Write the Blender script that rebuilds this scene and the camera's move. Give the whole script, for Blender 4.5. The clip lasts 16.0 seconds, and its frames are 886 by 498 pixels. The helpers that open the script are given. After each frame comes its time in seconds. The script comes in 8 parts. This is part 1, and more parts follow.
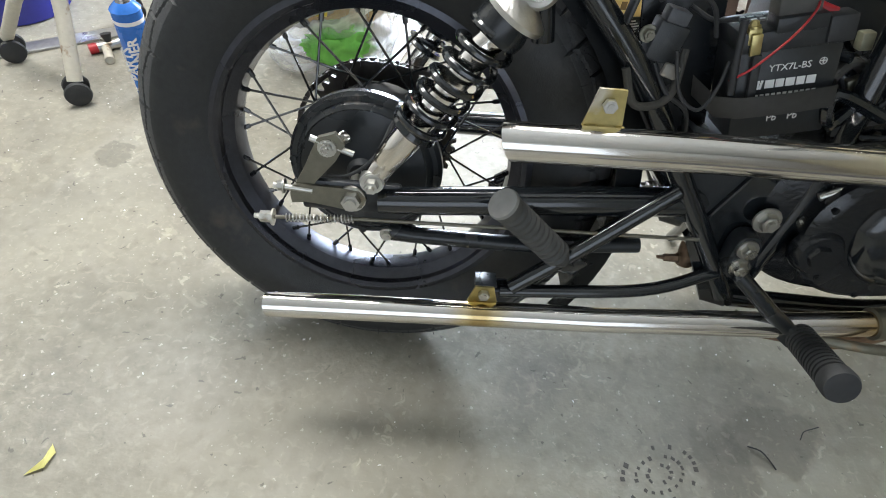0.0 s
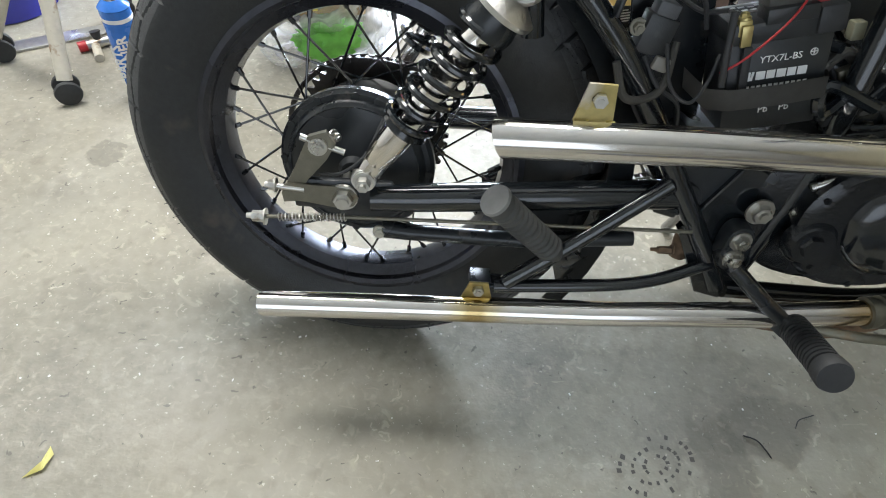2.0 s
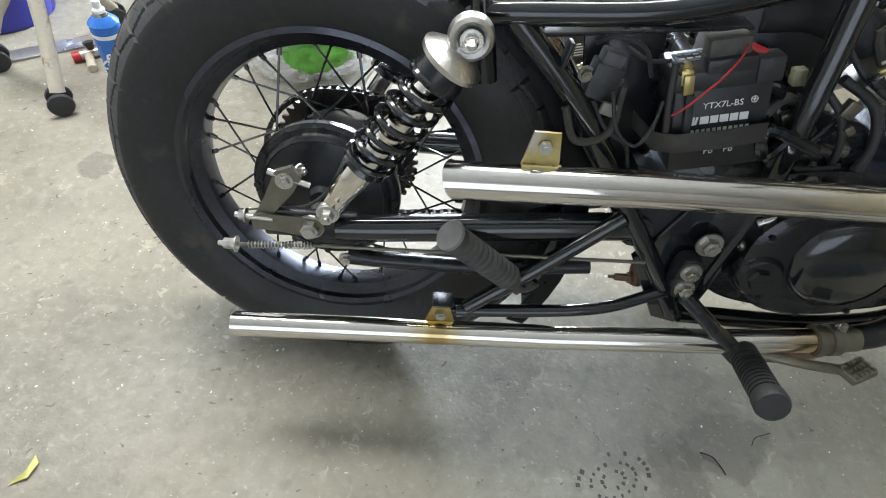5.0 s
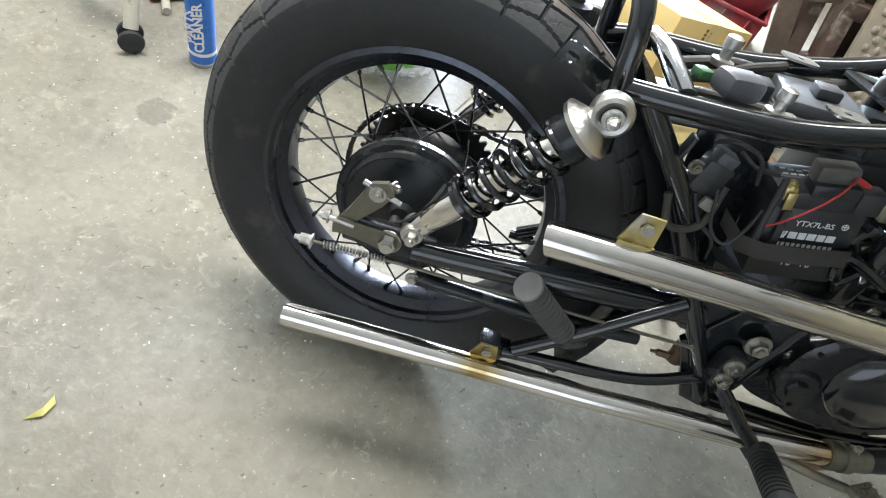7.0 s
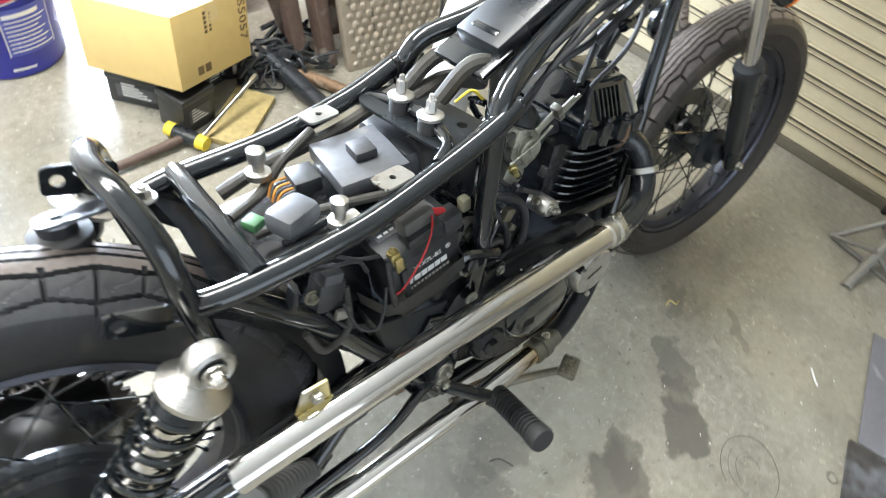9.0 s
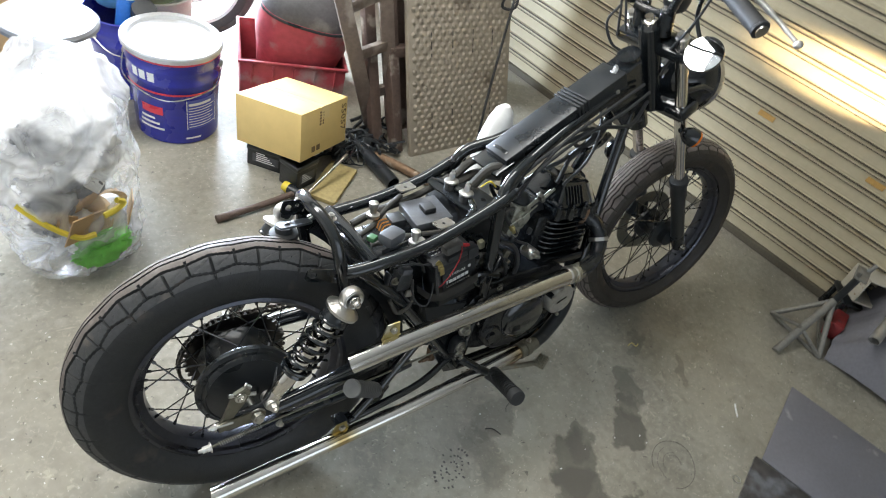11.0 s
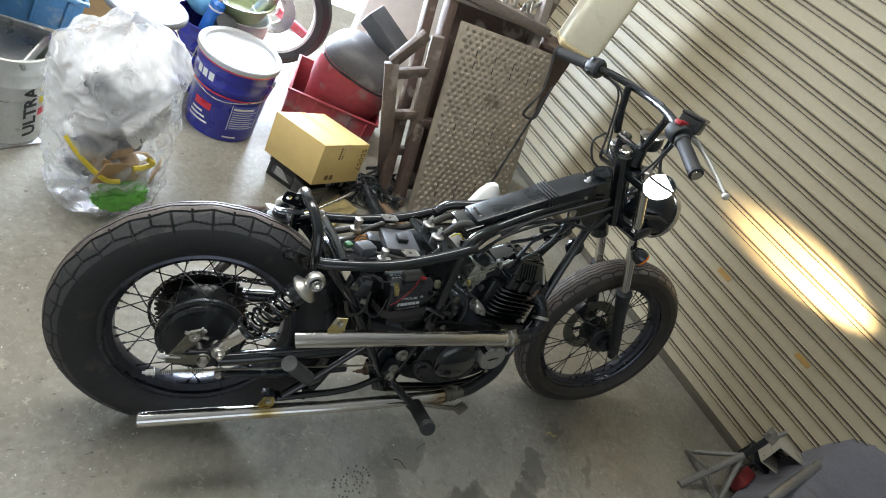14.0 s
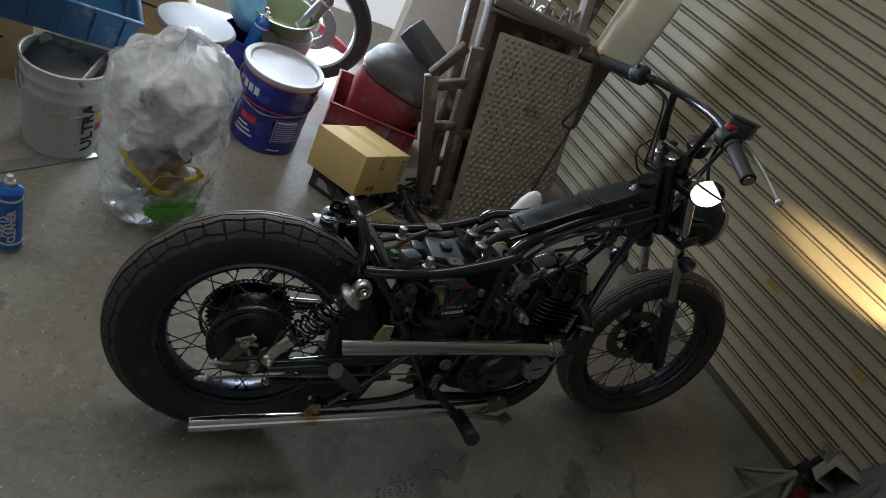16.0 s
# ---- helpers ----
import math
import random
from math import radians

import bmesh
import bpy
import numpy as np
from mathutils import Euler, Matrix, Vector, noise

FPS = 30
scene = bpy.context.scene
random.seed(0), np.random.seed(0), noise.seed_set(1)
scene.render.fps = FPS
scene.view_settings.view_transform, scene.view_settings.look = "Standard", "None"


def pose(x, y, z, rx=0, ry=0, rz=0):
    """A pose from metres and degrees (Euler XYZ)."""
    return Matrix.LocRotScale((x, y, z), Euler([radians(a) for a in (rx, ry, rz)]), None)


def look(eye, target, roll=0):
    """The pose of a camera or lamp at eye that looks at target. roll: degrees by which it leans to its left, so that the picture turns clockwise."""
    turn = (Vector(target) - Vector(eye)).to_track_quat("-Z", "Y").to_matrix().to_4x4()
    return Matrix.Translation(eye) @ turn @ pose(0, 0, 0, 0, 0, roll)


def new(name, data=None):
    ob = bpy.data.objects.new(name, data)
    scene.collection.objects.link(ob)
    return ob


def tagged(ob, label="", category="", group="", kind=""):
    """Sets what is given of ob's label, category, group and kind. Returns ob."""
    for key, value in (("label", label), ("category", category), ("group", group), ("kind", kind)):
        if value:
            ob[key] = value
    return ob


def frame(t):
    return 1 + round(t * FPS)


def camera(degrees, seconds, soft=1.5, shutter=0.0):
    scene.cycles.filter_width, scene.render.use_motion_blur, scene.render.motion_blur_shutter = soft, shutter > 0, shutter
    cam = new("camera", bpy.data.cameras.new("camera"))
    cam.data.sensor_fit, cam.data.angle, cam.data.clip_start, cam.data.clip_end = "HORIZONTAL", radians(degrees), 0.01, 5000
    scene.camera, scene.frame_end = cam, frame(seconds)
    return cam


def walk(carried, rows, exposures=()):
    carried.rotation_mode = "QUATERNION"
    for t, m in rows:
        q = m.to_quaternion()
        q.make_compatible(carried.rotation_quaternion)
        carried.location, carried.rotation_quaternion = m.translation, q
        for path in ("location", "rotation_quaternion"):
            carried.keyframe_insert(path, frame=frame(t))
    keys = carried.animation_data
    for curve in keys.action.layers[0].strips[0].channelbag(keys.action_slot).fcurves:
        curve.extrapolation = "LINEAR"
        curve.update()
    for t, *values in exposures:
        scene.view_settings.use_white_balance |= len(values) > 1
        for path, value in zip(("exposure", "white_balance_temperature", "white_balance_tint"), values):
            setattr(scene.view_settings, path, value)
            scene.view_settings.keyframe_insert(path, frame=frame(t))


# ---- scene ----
cam = camera(74.0, 16.0, 1.0, 0.3)
PATH = [
    (0, (0.128, -0.535, 0.898), (0.123, 0.792, -0.598), 7.3),
    (0.5, (0.126, -0.535, 0.9), (0.125, 0.79, -0.599), 7.3),
    (1, (0.13, -0.53, 0.903), (0.129, 0.786, -0.603), 7.0),
    (1.5, (0.129, -0.53, 0.905), (0.133, 0.78, -0.607), 6.9),
    (2, (0.133, -0.528, 0.903), (0.139, 0.776, -0.613), 6.7),
    (2.5, (0.141, -0.524, 0.903), (0.143, 0.788, -0.606), 6.6),
    (3, (0.146, -0.513, 0.913), (0.146, 0.799, -0.597), 6.3),
    (3.5, (0.158, -0.507, 0.913), (0.155, 0.8, -0.6), 6.0),
    (6, (0.19, -0.509, 1.0), (0.164, 0.753, -0.551), 10.3),
    (6.5, (0.099, -0.514, 0.996), (0.095, 0.761, -0.545), 20.1),
    (7, (0.049, -0.499, 0.994), (0.111, 0.782, -0.54), 22.6),
    (7.5, (0.147, -0.425, 1.011), (0.278, 0.835, -0.537), 21.7),
    (8, (0.269, -0.341, 1.022), (0.572, 0.836, -0.566), 24.6),
    (8.5, (0.313, -0.241, 1.066), (0.965, 0.784, -0.522), 28.4),
    (9, (0.121, -0.229, 1.171), (1.123, 0.615, -0.34), 19.8),
    (9.5, (0.014, -0.297, 1.234), (1.082, 0.51, -0.252), 14.0),
    (10, (-0.107, -0.416, 1.316), (0.953, 0.514, -0.102), 11.6),
    (10.2, (-0.152, -0.469, 1.365), (0.882, 0.532, -0.023), 11.0),
    (12.3, (-0.236, -0.698, 1.695), (0.771, 0.434, 0.39), 37.2),
    (12.5, (-0.232, -0.728, 1.694), (0.783, 0.432, 0.42), 37.9),
    (13, (-0.231, -0.791, 1.672), (0.793, 0.432, 0.465), 37.5),
    (13.5, (-0.264, -0.825, 1.652), (0.759, 0.432, 0.481), 36.8),
    (14, (-0.274, -0.858, 1.619), (0.747, 0.429, 0.478), 34.8),
    (14.5, (-0.285, -0.861, 1.598), (0.704, 0.467, 0.476), 33.7),
    (15, (-0.297, -0.858, 1.595), (0.639, 0.494, 0.456), 32.4),
    (15.5, (-0.302, -0.859, 1.596), (0.619, 0.492, 0.443), 31.9),
    (16, (-0.299, -0.86, 1.597), (0.619, 0.485, 0.436), 32.3),
]
walk(cam, [(t, look(eye, target, roll)) for t, eye, target, roll in PATH],
     [(0, 0.02), (7.2, 0.07), (8.0, 0.5), (8.6, 0.6), (9.5, 0.46), (10.2, 0.06), (12.3, -0.7), (15.5, -0.8), (16, -2.5)])

# ---- world and light ----
world = bpy.data.worlds.new("world")
scene.world = world
world.use_nodes = True
bg = world.node_tree.nodes["Background"]
bg.inputs["Color"].default_value = (0.92, 0.96, 1.0, 1)
bg.inputs["Strength"].default_value = 0.05


def area_lamp(name, m, sx, sy, watts, colour, spread=180):
    d = bpy.data.lights.new(name, "AREA")
    d.shape, d.size, d.size_y, d.energy, d.color = "RECTANGLE", sx, sy, watts, colour
    d.spread = radians(spread)
    ob = new(name, d)
    ob.matrix_world = m
    return ob


COOL = (1.0, 0.99, 0.96)
# two unseen overhead lamps, added to light the floor and the motorcycle
area_lamp("ceiling_tube", look((-1.15, 0.95, 2.72), (-1.15, 0.95, 0)), 1.6, 0.6, 76, COOL)
area_lamp("ceiling_tube", look((0.25, 1.2, 2.72), (0.25, 1.2, 0)), 1.6, 0.6, 48, COOL)
# unseen cool fill panel, added before the closed front wall
area_lamp("front_opening_light", look((0.3, -3.1, 1.35), (0.3, 0.0, 1.35)), 3.0, 1.9, 21, (0.84, 0.97, 1.16))
# daylight through the doorway at the back
area_lamp("doorway_light", look((0.2, 2.72, 0.6), (0.2, 1.54, 0.6)), 1.0, 1.18, 265, (0.84, 0.97, 1.16), 145)
# unseen spot, added to cast the warm streak of unknown source on the shutter
spot = bpy.data.lights.new("clamp_lamp", "SPOT")
spot.energy, spot.color, spot.spot_size, spot.spot_blend, spot.shadow_soft_size = 2300, (1.0, 0.74, 0.42), radians(12), 0.5, 0.03
new("clamp_lamp", spot).matrix_world = look((2.36, -0.78, 0.88), (2.43, 0.3, 0.825))


# ---- helpers of this scene ----
def part(name, bm, material, parent=None, label=""):
    me = bpy.data.meshes.new(name)
    bm.to_mesh(me)
    bm.free()
    ob = new(name, me)
    me.materials.append(material)
    if parent is not None:
        ob.parent = parent
    if label:
        ob["label"] = label
    return ob


def smooth(ob, angle=40):
    ob.data.polygons.foreach_set("use_smooth", [True] * len(ob.data.polygons))
    ob.data.set_sharp_from_angle(angle=radians(angle))
    return ob


def lathe(profile, steps=48, closed=False, bm=None, m=Matrix()):
    """Turns (radius, along) about the y axis."""
    bm = bm or bmesh.new()
    rings = []
    for k in range(steps):
        a = 2 * math.pi * k / steps
        rings.append([bm.verts.new(m @ Vector((r * math.cos(a), h, r * math.sin(a)))) for r, h in profile])
    n = len(profile)
    for k in range(steps):
        r0, r1 = rings[k], rings[(k + 1) % steps]
        for i in range(n if closed else n - 1):
            j = (i + 1) % n
            bm.faces.new((r0[i], r1[i], r1[j], r0[j]))
    if not closed:
        for i in (0, n - 1):
            if profile[i][0] > 1e-6:
                bm.faces.new([r[i] for r in rings])
    bmesh.ops.remove_doubles(bm, verts=bm.verts, dist=1e-6)
    bmesh.ops.recalc_face_normals(bm, faces=bm.faces)
    return bm


def tube(points, radius, sides=12, bm=None, caps=True):
    bm = bm or bmesh.new()
    pts = [Vector(p) for p in points]
    radii = radius if isinstance(radius, (list, tuple)) else [radius] * len(pts)
    rings, up = [], None
    for k, p in enumerate(pts):
        d = (pts[min(k + 1, len(pts) - 1)] - pts[max(k - 1, 0)]).normalized()
        if up is None:
            up = d.orthogonal().normalized()
        up = (up - d * up.dot(d)).normalized()
        side = d.cross(up)
        rings.append([bm.verts.new(p + radii[k] * (up * math.cos(2 * math.pi * i / sides) + side * math.sin(2 * math.pi * i / sides))) for i in range(sides)])
    for a, b in zip(rings, rings[1:]):
        for i in range(sides):
            bm.faces.new((a[i], a[(i + 1) % sides], b[(i + 1) % sides], b[i]))
    if caps:
        bm.faces.new(rings[0][::-1])
        bm.faces.new(rings[-1])
    return bm


def bend(points, steps=6):
    """A smooth way through the points."""
    p = [Vector(q) for q in points]
    p = [2 * p[0] - p[1]] + p + [2 * p[-1] - p[-2]]
    out = []
    for k in range(1, len(p) - 2):
        for i in range(steps):
            t = i / steps
            a, b, c, d = p[k - 1:k + 3]
            out.append(0.5 * (2 * b + (c - a) * t + (2 * a - 5 * b + 4 * c - d) * t * t + (3 * b - a - 3 * c + d) * t ** 3))
    return out + [p[-2]]


def box(size, m=Matrix(), bevel=0.0, bm=None, segments=2):
    b = bmesh.new()
    bmesh.ops.create_cube(b, size=1, matrix=Matrix.Diagonal((*size, 1)))
    if bevel:
        bmesh.ops.bevel(b, geom=list(b.edges), offset=bevel, segments=segments, affect="EDGES", profile=0.5)
    b.transform(m)
    if bm is None:
        return b
    me = bpy.data.meshes.new("t")
    b.to_mesh(me)
    b.free()
    bm.from_mesh(me)
    bpy.data.meshes.remove(me)
    return bm


def simple(name, colour, rough=0.5, metal=0.0):
    mat = bpy.data.materials.new(name)
    mat.use_nodes = True
    b = mat.node_tree.nodes["Principled BSDF"]
    b.inputs["Base Color"].default_value = (*colour, 1)
    b.inputs["Roughness"].default_value = rough
    b.inputs["Metallic"].default_value = metal
    return mat


def mat(name, colour, rough=0.5, metal=0.0, vary=0.15, scale=30.0, bump=0.0, bump_scale=200.0, coat=0.0, wear=None, wear_amount=0.0, wear_scale=8.0, rough_vary=0.15, piece=0.0):
    """A procedural surface: tone varied at two scales, roughness smudged, fine relief, and worn or dirty patches."""
    m = bpy.data.materials.new(name)
    m.use_nodes = True
    nt = m.node_tree
    N, L = nt.nodes, nt.links
    b = N["Principled BSDF"]
    b.inputs["Metallic"].default_value = metal
    b.inputs["Coat Weight"].default_value = coat
    b.inputs["Coat Roughness"].default_value = 0.08
    tc = N.new("ShaderNodeTexCoord")

    def noise_node(sc, detail=6.0):
        n = N.new("ShaderNodeTexNoise")
        n.inputs["Scale"].default_value = sc
        n.inputs["Detail"].default_value = detail
        L.new(tc.outputs["Object"], n.inputs["Vector"])
        return n

    big, fine = noise_node(scale * 0.2), noise_node(scale * 3)
    add = N.new("ShaderNodeMath")
    add.operation = "ADD"
    L.new(big.outputs["Fac"], add.inputs[0])
    L.new(fine.outputs["Fac"], add.inputs[1])
    rng = N.new("ShaderNodeMapRange")
    rng.inputs["From Min"].default_value, rng.inputs["From Max"].default_value = 0.6, 1.4
    rng.inputs["To Min"].default_value, rng.inputs["To Max"].default_value = 1 - vary, 1 + vary
    L.new(add.outputs[0], rng.inputs["Value"])
    val = rng.outputs["Result"]
    if piece:
        oi = N.new("ShaderNodeObjectInfo")
        r2 = N.new("ShaderNodeMapRange")
        r2.inputs["To Min"].default_value, r2.inputs["To Max"].default_value = 1 - piece, 1 + piece
        L.new(oi.outputs["Random"], r2.inputs["Value"])
        mu = N.new("ShaderNodeMath")
        mu.operation = "MULTIPLY"
        L.new(val, mu.inputs[0])
        L.new(r2.outputs["Result"], mu.inputs[1])
        val = mu.outputs[0]
    vm = N.new("ShaderNodeVectorMath")
    vm.operation = "SCALE"
    vm.inputs[0].default_value = colour
    L.new(val, vm.inputs["Scale"])
    col = vm.outputs["Vector"]
    if wear:
        wn = noise_node(wear_scale, 8)
        ramp = N.new("ShaderNodeMapRange")
        ramp.inputs["From Min"].default_value, ramp.inputs["From Max"].default_value = 0.68 - wear_amount * 0.3, 0.74 - wear_amount * 0.2
        L.new(wn.outputs["Fac"], ramp.inputs["Value"])
        mix = N.new("ShaderNodeMix")
        mix.data_type = "RGBA"
        L.new(ramp.outputs["Result"], mix.inputs["Factor"])
        L.new(col, mix.inputs["A"])
        mix.inputs["B"].default_value = (*wear, 1)
        col = mix.outputs["Result"]
    L.new(col, b.inputs["Base Color"])
    rr = N.new("ShaderNodeMapRange")
    rr.inputs["From Min"].default_value, rr.inputs["From Max"].default_value = 0.3, 0.7
    rr.inputs["To Min"].default_value, rr.inputs["To Max"].default_value = max(0.03, rough - rough_vary), min(1, rough + rough_vary)
    L.new(big.outputs["Fac"], rr.inputs["Value"])
    L.new(rr.outputs["Result"], b.inputs["Roughness"])
    if bump:
        bn = noise_node(bump_scale, 4)
        bp = N.new("ShaderNodeBump")
        bp.inputs["Strength"].default_value = bump
        bp.inputs["Distance"].default_value = 0.002
        L.new(bn.outputs["Fac"], bp.inputs["Height"])
        L.new(bp.outputs["Normal"], b.inputs["Normal"])
    return m


RUBBER = mat("tyre_rubber", (0.02, 0.0215, 0.0225), 0.55, vary=0.3, scale=40, bump=0.3, bump_scale=400, wear=(0.07, 0.055, 0.045), wear_amount=0.25, wear_scale=9)
# crown rubber: dust, plus light reflected from above put into its pale colour
TREAD = mat("dusty_lit_tread_rubber", (0.13, 0.112, 0.102), 0.6, vary=0.3, scale=30, bump=0.3, bump_scale=300, wear=(0.22, 0.19, 0.17), wear_amount=0.35, wear_scale=14)
OLDRUBBER = mat("brown_aged_rubber", (0.034, 0.029, 0.023), 0.6, vary=0.35, scale=30, bump=0.3, bump_scale=400, wear=(0.08, 0.062, 0.045), wear_amount=0.3, wear_scale=9)
SHOULDER = mat("scuffed_shoulder_rubber", (0.05, 0.052, 0.054), 0.55, vary=0.3, scale=40, bump=0.3, bump_scale=300, wear=(0.1, 0.09, 0.08), wear_amount=0.2, wear_scale=12)
DULL = mat("dull_zinc_plate", (0.2, 0.19, 0.15), 0.42, 0.8, vary=0.2, bump=0.2, wear=(0.24, 0.19, 0.13), wear_amount=0.25, wear_scale=30)
SOFT = mat("soft_black_rubber", (0.024, 0.0255, 0.027), 0.6, vary=0.25, bump=0.2)
GLOSS = mat("black_gloss_paint", (0.009, 0.0115, 0.0135), 0.13, vary=0.2, coat=0.7, bump=0.03, bump_scale=60, rough_vary=0.06, wear=(0.03, 0.03, 0.03), wear_amount=0.05)
SATIN = mat("black_satin_paint", (0.015, 0.018, 0.0205), 0.3, vary=0.25, bump=0.1, wear=(0.06, 0.055, 0.05), wear_amount=0.08, wear_scale=20)
CASE = mat("black_engine_enamel", (0.011, 0.0125, 0.0145), 0.2, vary=0.3, bump=0.35, bump_scale=150, wear=(0.05, 0.048, 0.045), wear_amount=0.12, wear_scale=25)
PLASTIC = mat("black_plastic", (0.024, 0.027, 0.029), 0.42, vary=0.2, bump=0.15, bump_scale=500, wear=(0.07, 0.068, 0.065), wear_amount=0.15, wear_scale=14)
GREYPLASTIC = mat("dusty_dark_plastic", (0.075, 0.08, 0.088), 0.5, vary=0.25, bump=0.15, wear=(0.14, 0.13, 0.12), wear_amount=0.25, wear_scale=18)
RIM = mat("black_anodised_rim", (0.075, 0.078, 0.092), 0.3, 0.85, vary=0.2, bump=0.05)
CHROME = mat("polished_steel_pipe", (0.78, 0.75, 0.71), 0.1, 1.0, vary=0.05, rough_vary=0.05, bump=0.02, bump_scale=40)
STEEL = mat("zinc_steel", (0.55, 0.54, 0.5), 0.32, 1.0, vary=0.15, bump=0.15, wear=(0.32, 0.27, 0.2), wear_amount=0.2, wear_scale=30)
ALLOY = mat("cast_alloy", (0.6, 0.59, 0.56), 0.38, 1.0, vary=0.12, bump=0.4, bump_scale=300)
BRASSY = mat("yellow_zinc_plate", (0.55, 0.46, 0.2), 0.36, 0.75, vary=0.2, wear=(0.7, 0.66, 0.55), wear_amount=0.3, wear_scale=14)
RUST = mat("rusted_steel", (0.2, 0.13, 0.08), 0.6, 0.6, vary=0.4, bump=0.5, wear=(0.4, 0.33, 0.25), wear_amount=0.35, wear_scale=25)
CHAIN = mat("oiled_chain", (0.06, 0.055, 0.05), 0.35, 0.9, vary=0.3)
RED = mat("red_plastic", (0.4, 0.02, 0.025), 0.4, vary=0.15)
LABEL = mat("label_print", (0.75, 0.76, 0.75), 0.6, vary=0.08)
INK = mat("black_print", (0.02, 0.02, 0.022), 0.6, vary=0.1)
AMBER = mat("amber_lens", (0.8, 0.2, 0.02), 0.2, vary=0.05)
GREEN = mat("green_wrap", (0.16, 0.5, 0.08), 0.45, vary=0.25, scale=15)
YELLOW = mat("yellow_print", (0.7, 0.55, 0.05), 0.5, vary=0.15)
WIRE = mat("cloth_loom", (0.05, 0.048, 0.042), 0.7, vary=0.3, bump=0.3)
SHUTTER = mat("cream_painted_steel", (0.44, 0.39, 0.27), 0.36, vary=0.08, scale=14, bump=0.05, wear=(0.4, 0.33, 0.2), wear_amount=0.12, wear_scale=3, rough_vary=0.06)
# darker tone for the shutter's recessed seams, back sheet and bottom bar
SEAM = mat("dark_shutter_seam", (0.09, 0.078, 0.055), 0.6, vary=0.25)
CARD = mat("yellow_carton", (0.68, 0.5, 0.2), 0.75, vary=0.06, scale=10, bump=0.1)
CARDB = mat("brown_carton", (0.42, 0.28, 0.14), 0.8, vary=0.12, scale=10, bump=0.15)
CARTONINK = mat("brown_carton_ink", (0.16, 0.1, 0.035), 0.7, vary=0.2)
TAPE = mat("clear_tape", (0.75, 0.58, 0.28), 0.2, vary=0.04)
BLUEPAIL = mat("blue_lithographed_tin", (0.02, 0.025, 0.28), 0.28, vary=0.12, coat=0.3)
PAILRED = mat("red_print", (0.6, 0.03, 0.06), 0.35, vary=0.1)
WHITEPAIL = mat("white_enamelled_tin", (0.62, 0.62, 0.56), 0.4, vary=0.1, bump=0.05, wear=(0.35, 0.33, 0.28), wear_amount=0.18, wear_scale=12)
LID = mat("grey_white_lid", (0.42, 0.43, 0.43), 0.4, vary=0.12, wear=(0.35, 0.33, 0.3), wear_amount=0.2)
TIN = mat("bare_tin", (0.4, 0.4, 0.39), 0.35, 0.8, vary=0.2, wear=(0.35, 0.33, 0.3), wear_amount=0.25)
CRATEBLUE = mat("blue_crate_plastic", (0.03, 0.13, 0.26), 0.45, vary=0.2, wear=(0.2, 0.25, 0.28), wear_amount=0.2)
OLIVE = mat("olive_enamel", (0.28, 0.32, 0.16), 0.4, vary=0.15)
WOOD = mat("old_oiled_wood", (0.105, 0.07, 0.056), 0.6, vary=0.35, scale=18, bump=0.3, wear=(0.3, 0.26, 0.22), wear_amount=0.25, wear_scale=10)
WOODGREY = mat("weathered_grey_board", (0.22, 0.19, 0.165), 0.7, vary=0.25, scale=25, bump=0.3, wear=(0.12, 0.09, 0.08), wear_amount=0.3)
PLANK = mat("oil_soaked_plywood", (0.4, 0.32, 0.14), 0.7, vary=0.3, scale=20, bump=0.2, wear=(0.12, 0.1, 0.05), wear_amount=0.3)
FRAMEWOOD = mat("weathered_brown_board", (0.15, 0.115, 0.095), 0.65, vary=0.3, scale=20, bump=0.3, wear=(0.28, 0.24, 0.21), wear_amount=0.35, wear_scale=9)
RAMP = mat("dusty_tread_board", (0.3, 0.26, 0.205), 0.55, vary=0.22, scale=8, bump=0.15, wear=(0.16, 0.13, 0.1), wear_amount=0.3, wear_scale=5)
CREAMPAINT = mat("chipped_cream_paint", (0.5, 0.47, 0.39), 0.45, vary=0.12, wear=(0.25, 0.16, 0.09), wear_amount=0.2, wear_scale=30)
CANPLASTIC = mat("milky_can_plastic", (0.78, 0.75, 0.58), 0.4, vary=0.06)
CLOTH = mat("white_cotton", (0.85, 0.85, 0.83), 0.9, vary=0.05, bump=0.3)
COVER = mat("grey_dust_sheet", (0.17, 0.17, 0.19), 0.8, vary=0.15, bump=0.4, bump_scale=250)
PAINTBOARD = mat("paint_splashed_board", (0.05, 0.047, 0.046), 0.4, vary=0.75, scale=14, bump=0.5, bump_scale=60, wear=(0.17, 0.18, 0.2), wear_amount=0.75, wear_scale=9)
SLATE = mat("grey_sheet_metal", (0.16, 0.16, 0.18), 0.5, vary=0.12, wear=(0.34, 0.34, 0.34), wear_amount=0.1)
REDSHEET = mat("dusty_red_plastic", (0.34, 0.05, 0.065), 0.62, vary=0.3, scale=12, bump=0.2, wear=(0.3, 0.2, 0.2), wear_amount=0.4, wear_scale=6)
WHITEWALL = mat("whitewashed_wall", (0.75, 0.75, 0.72), 0.8, vary=0.08, scale=6, bump=0.2)
GREYWALL = mat("grey_bounce_wall", (0.45, 0.44, 0.41), 0.8, vary=0.2, scale=6, bump=0.2)
LEAF = mat("dry_leaf", (0.7, 0.66, 0.25), 0.7, vary=0.15)
SPRAYBLUE = mat("blue_can_print", (0.03, 0.16, 0.55), 0.3, vary=0.15)
PAPER = mat("crumpled_paper", (0.8, 0.8, 0.79), 0.8, vary=0.1, scale=12, bump=0.3)
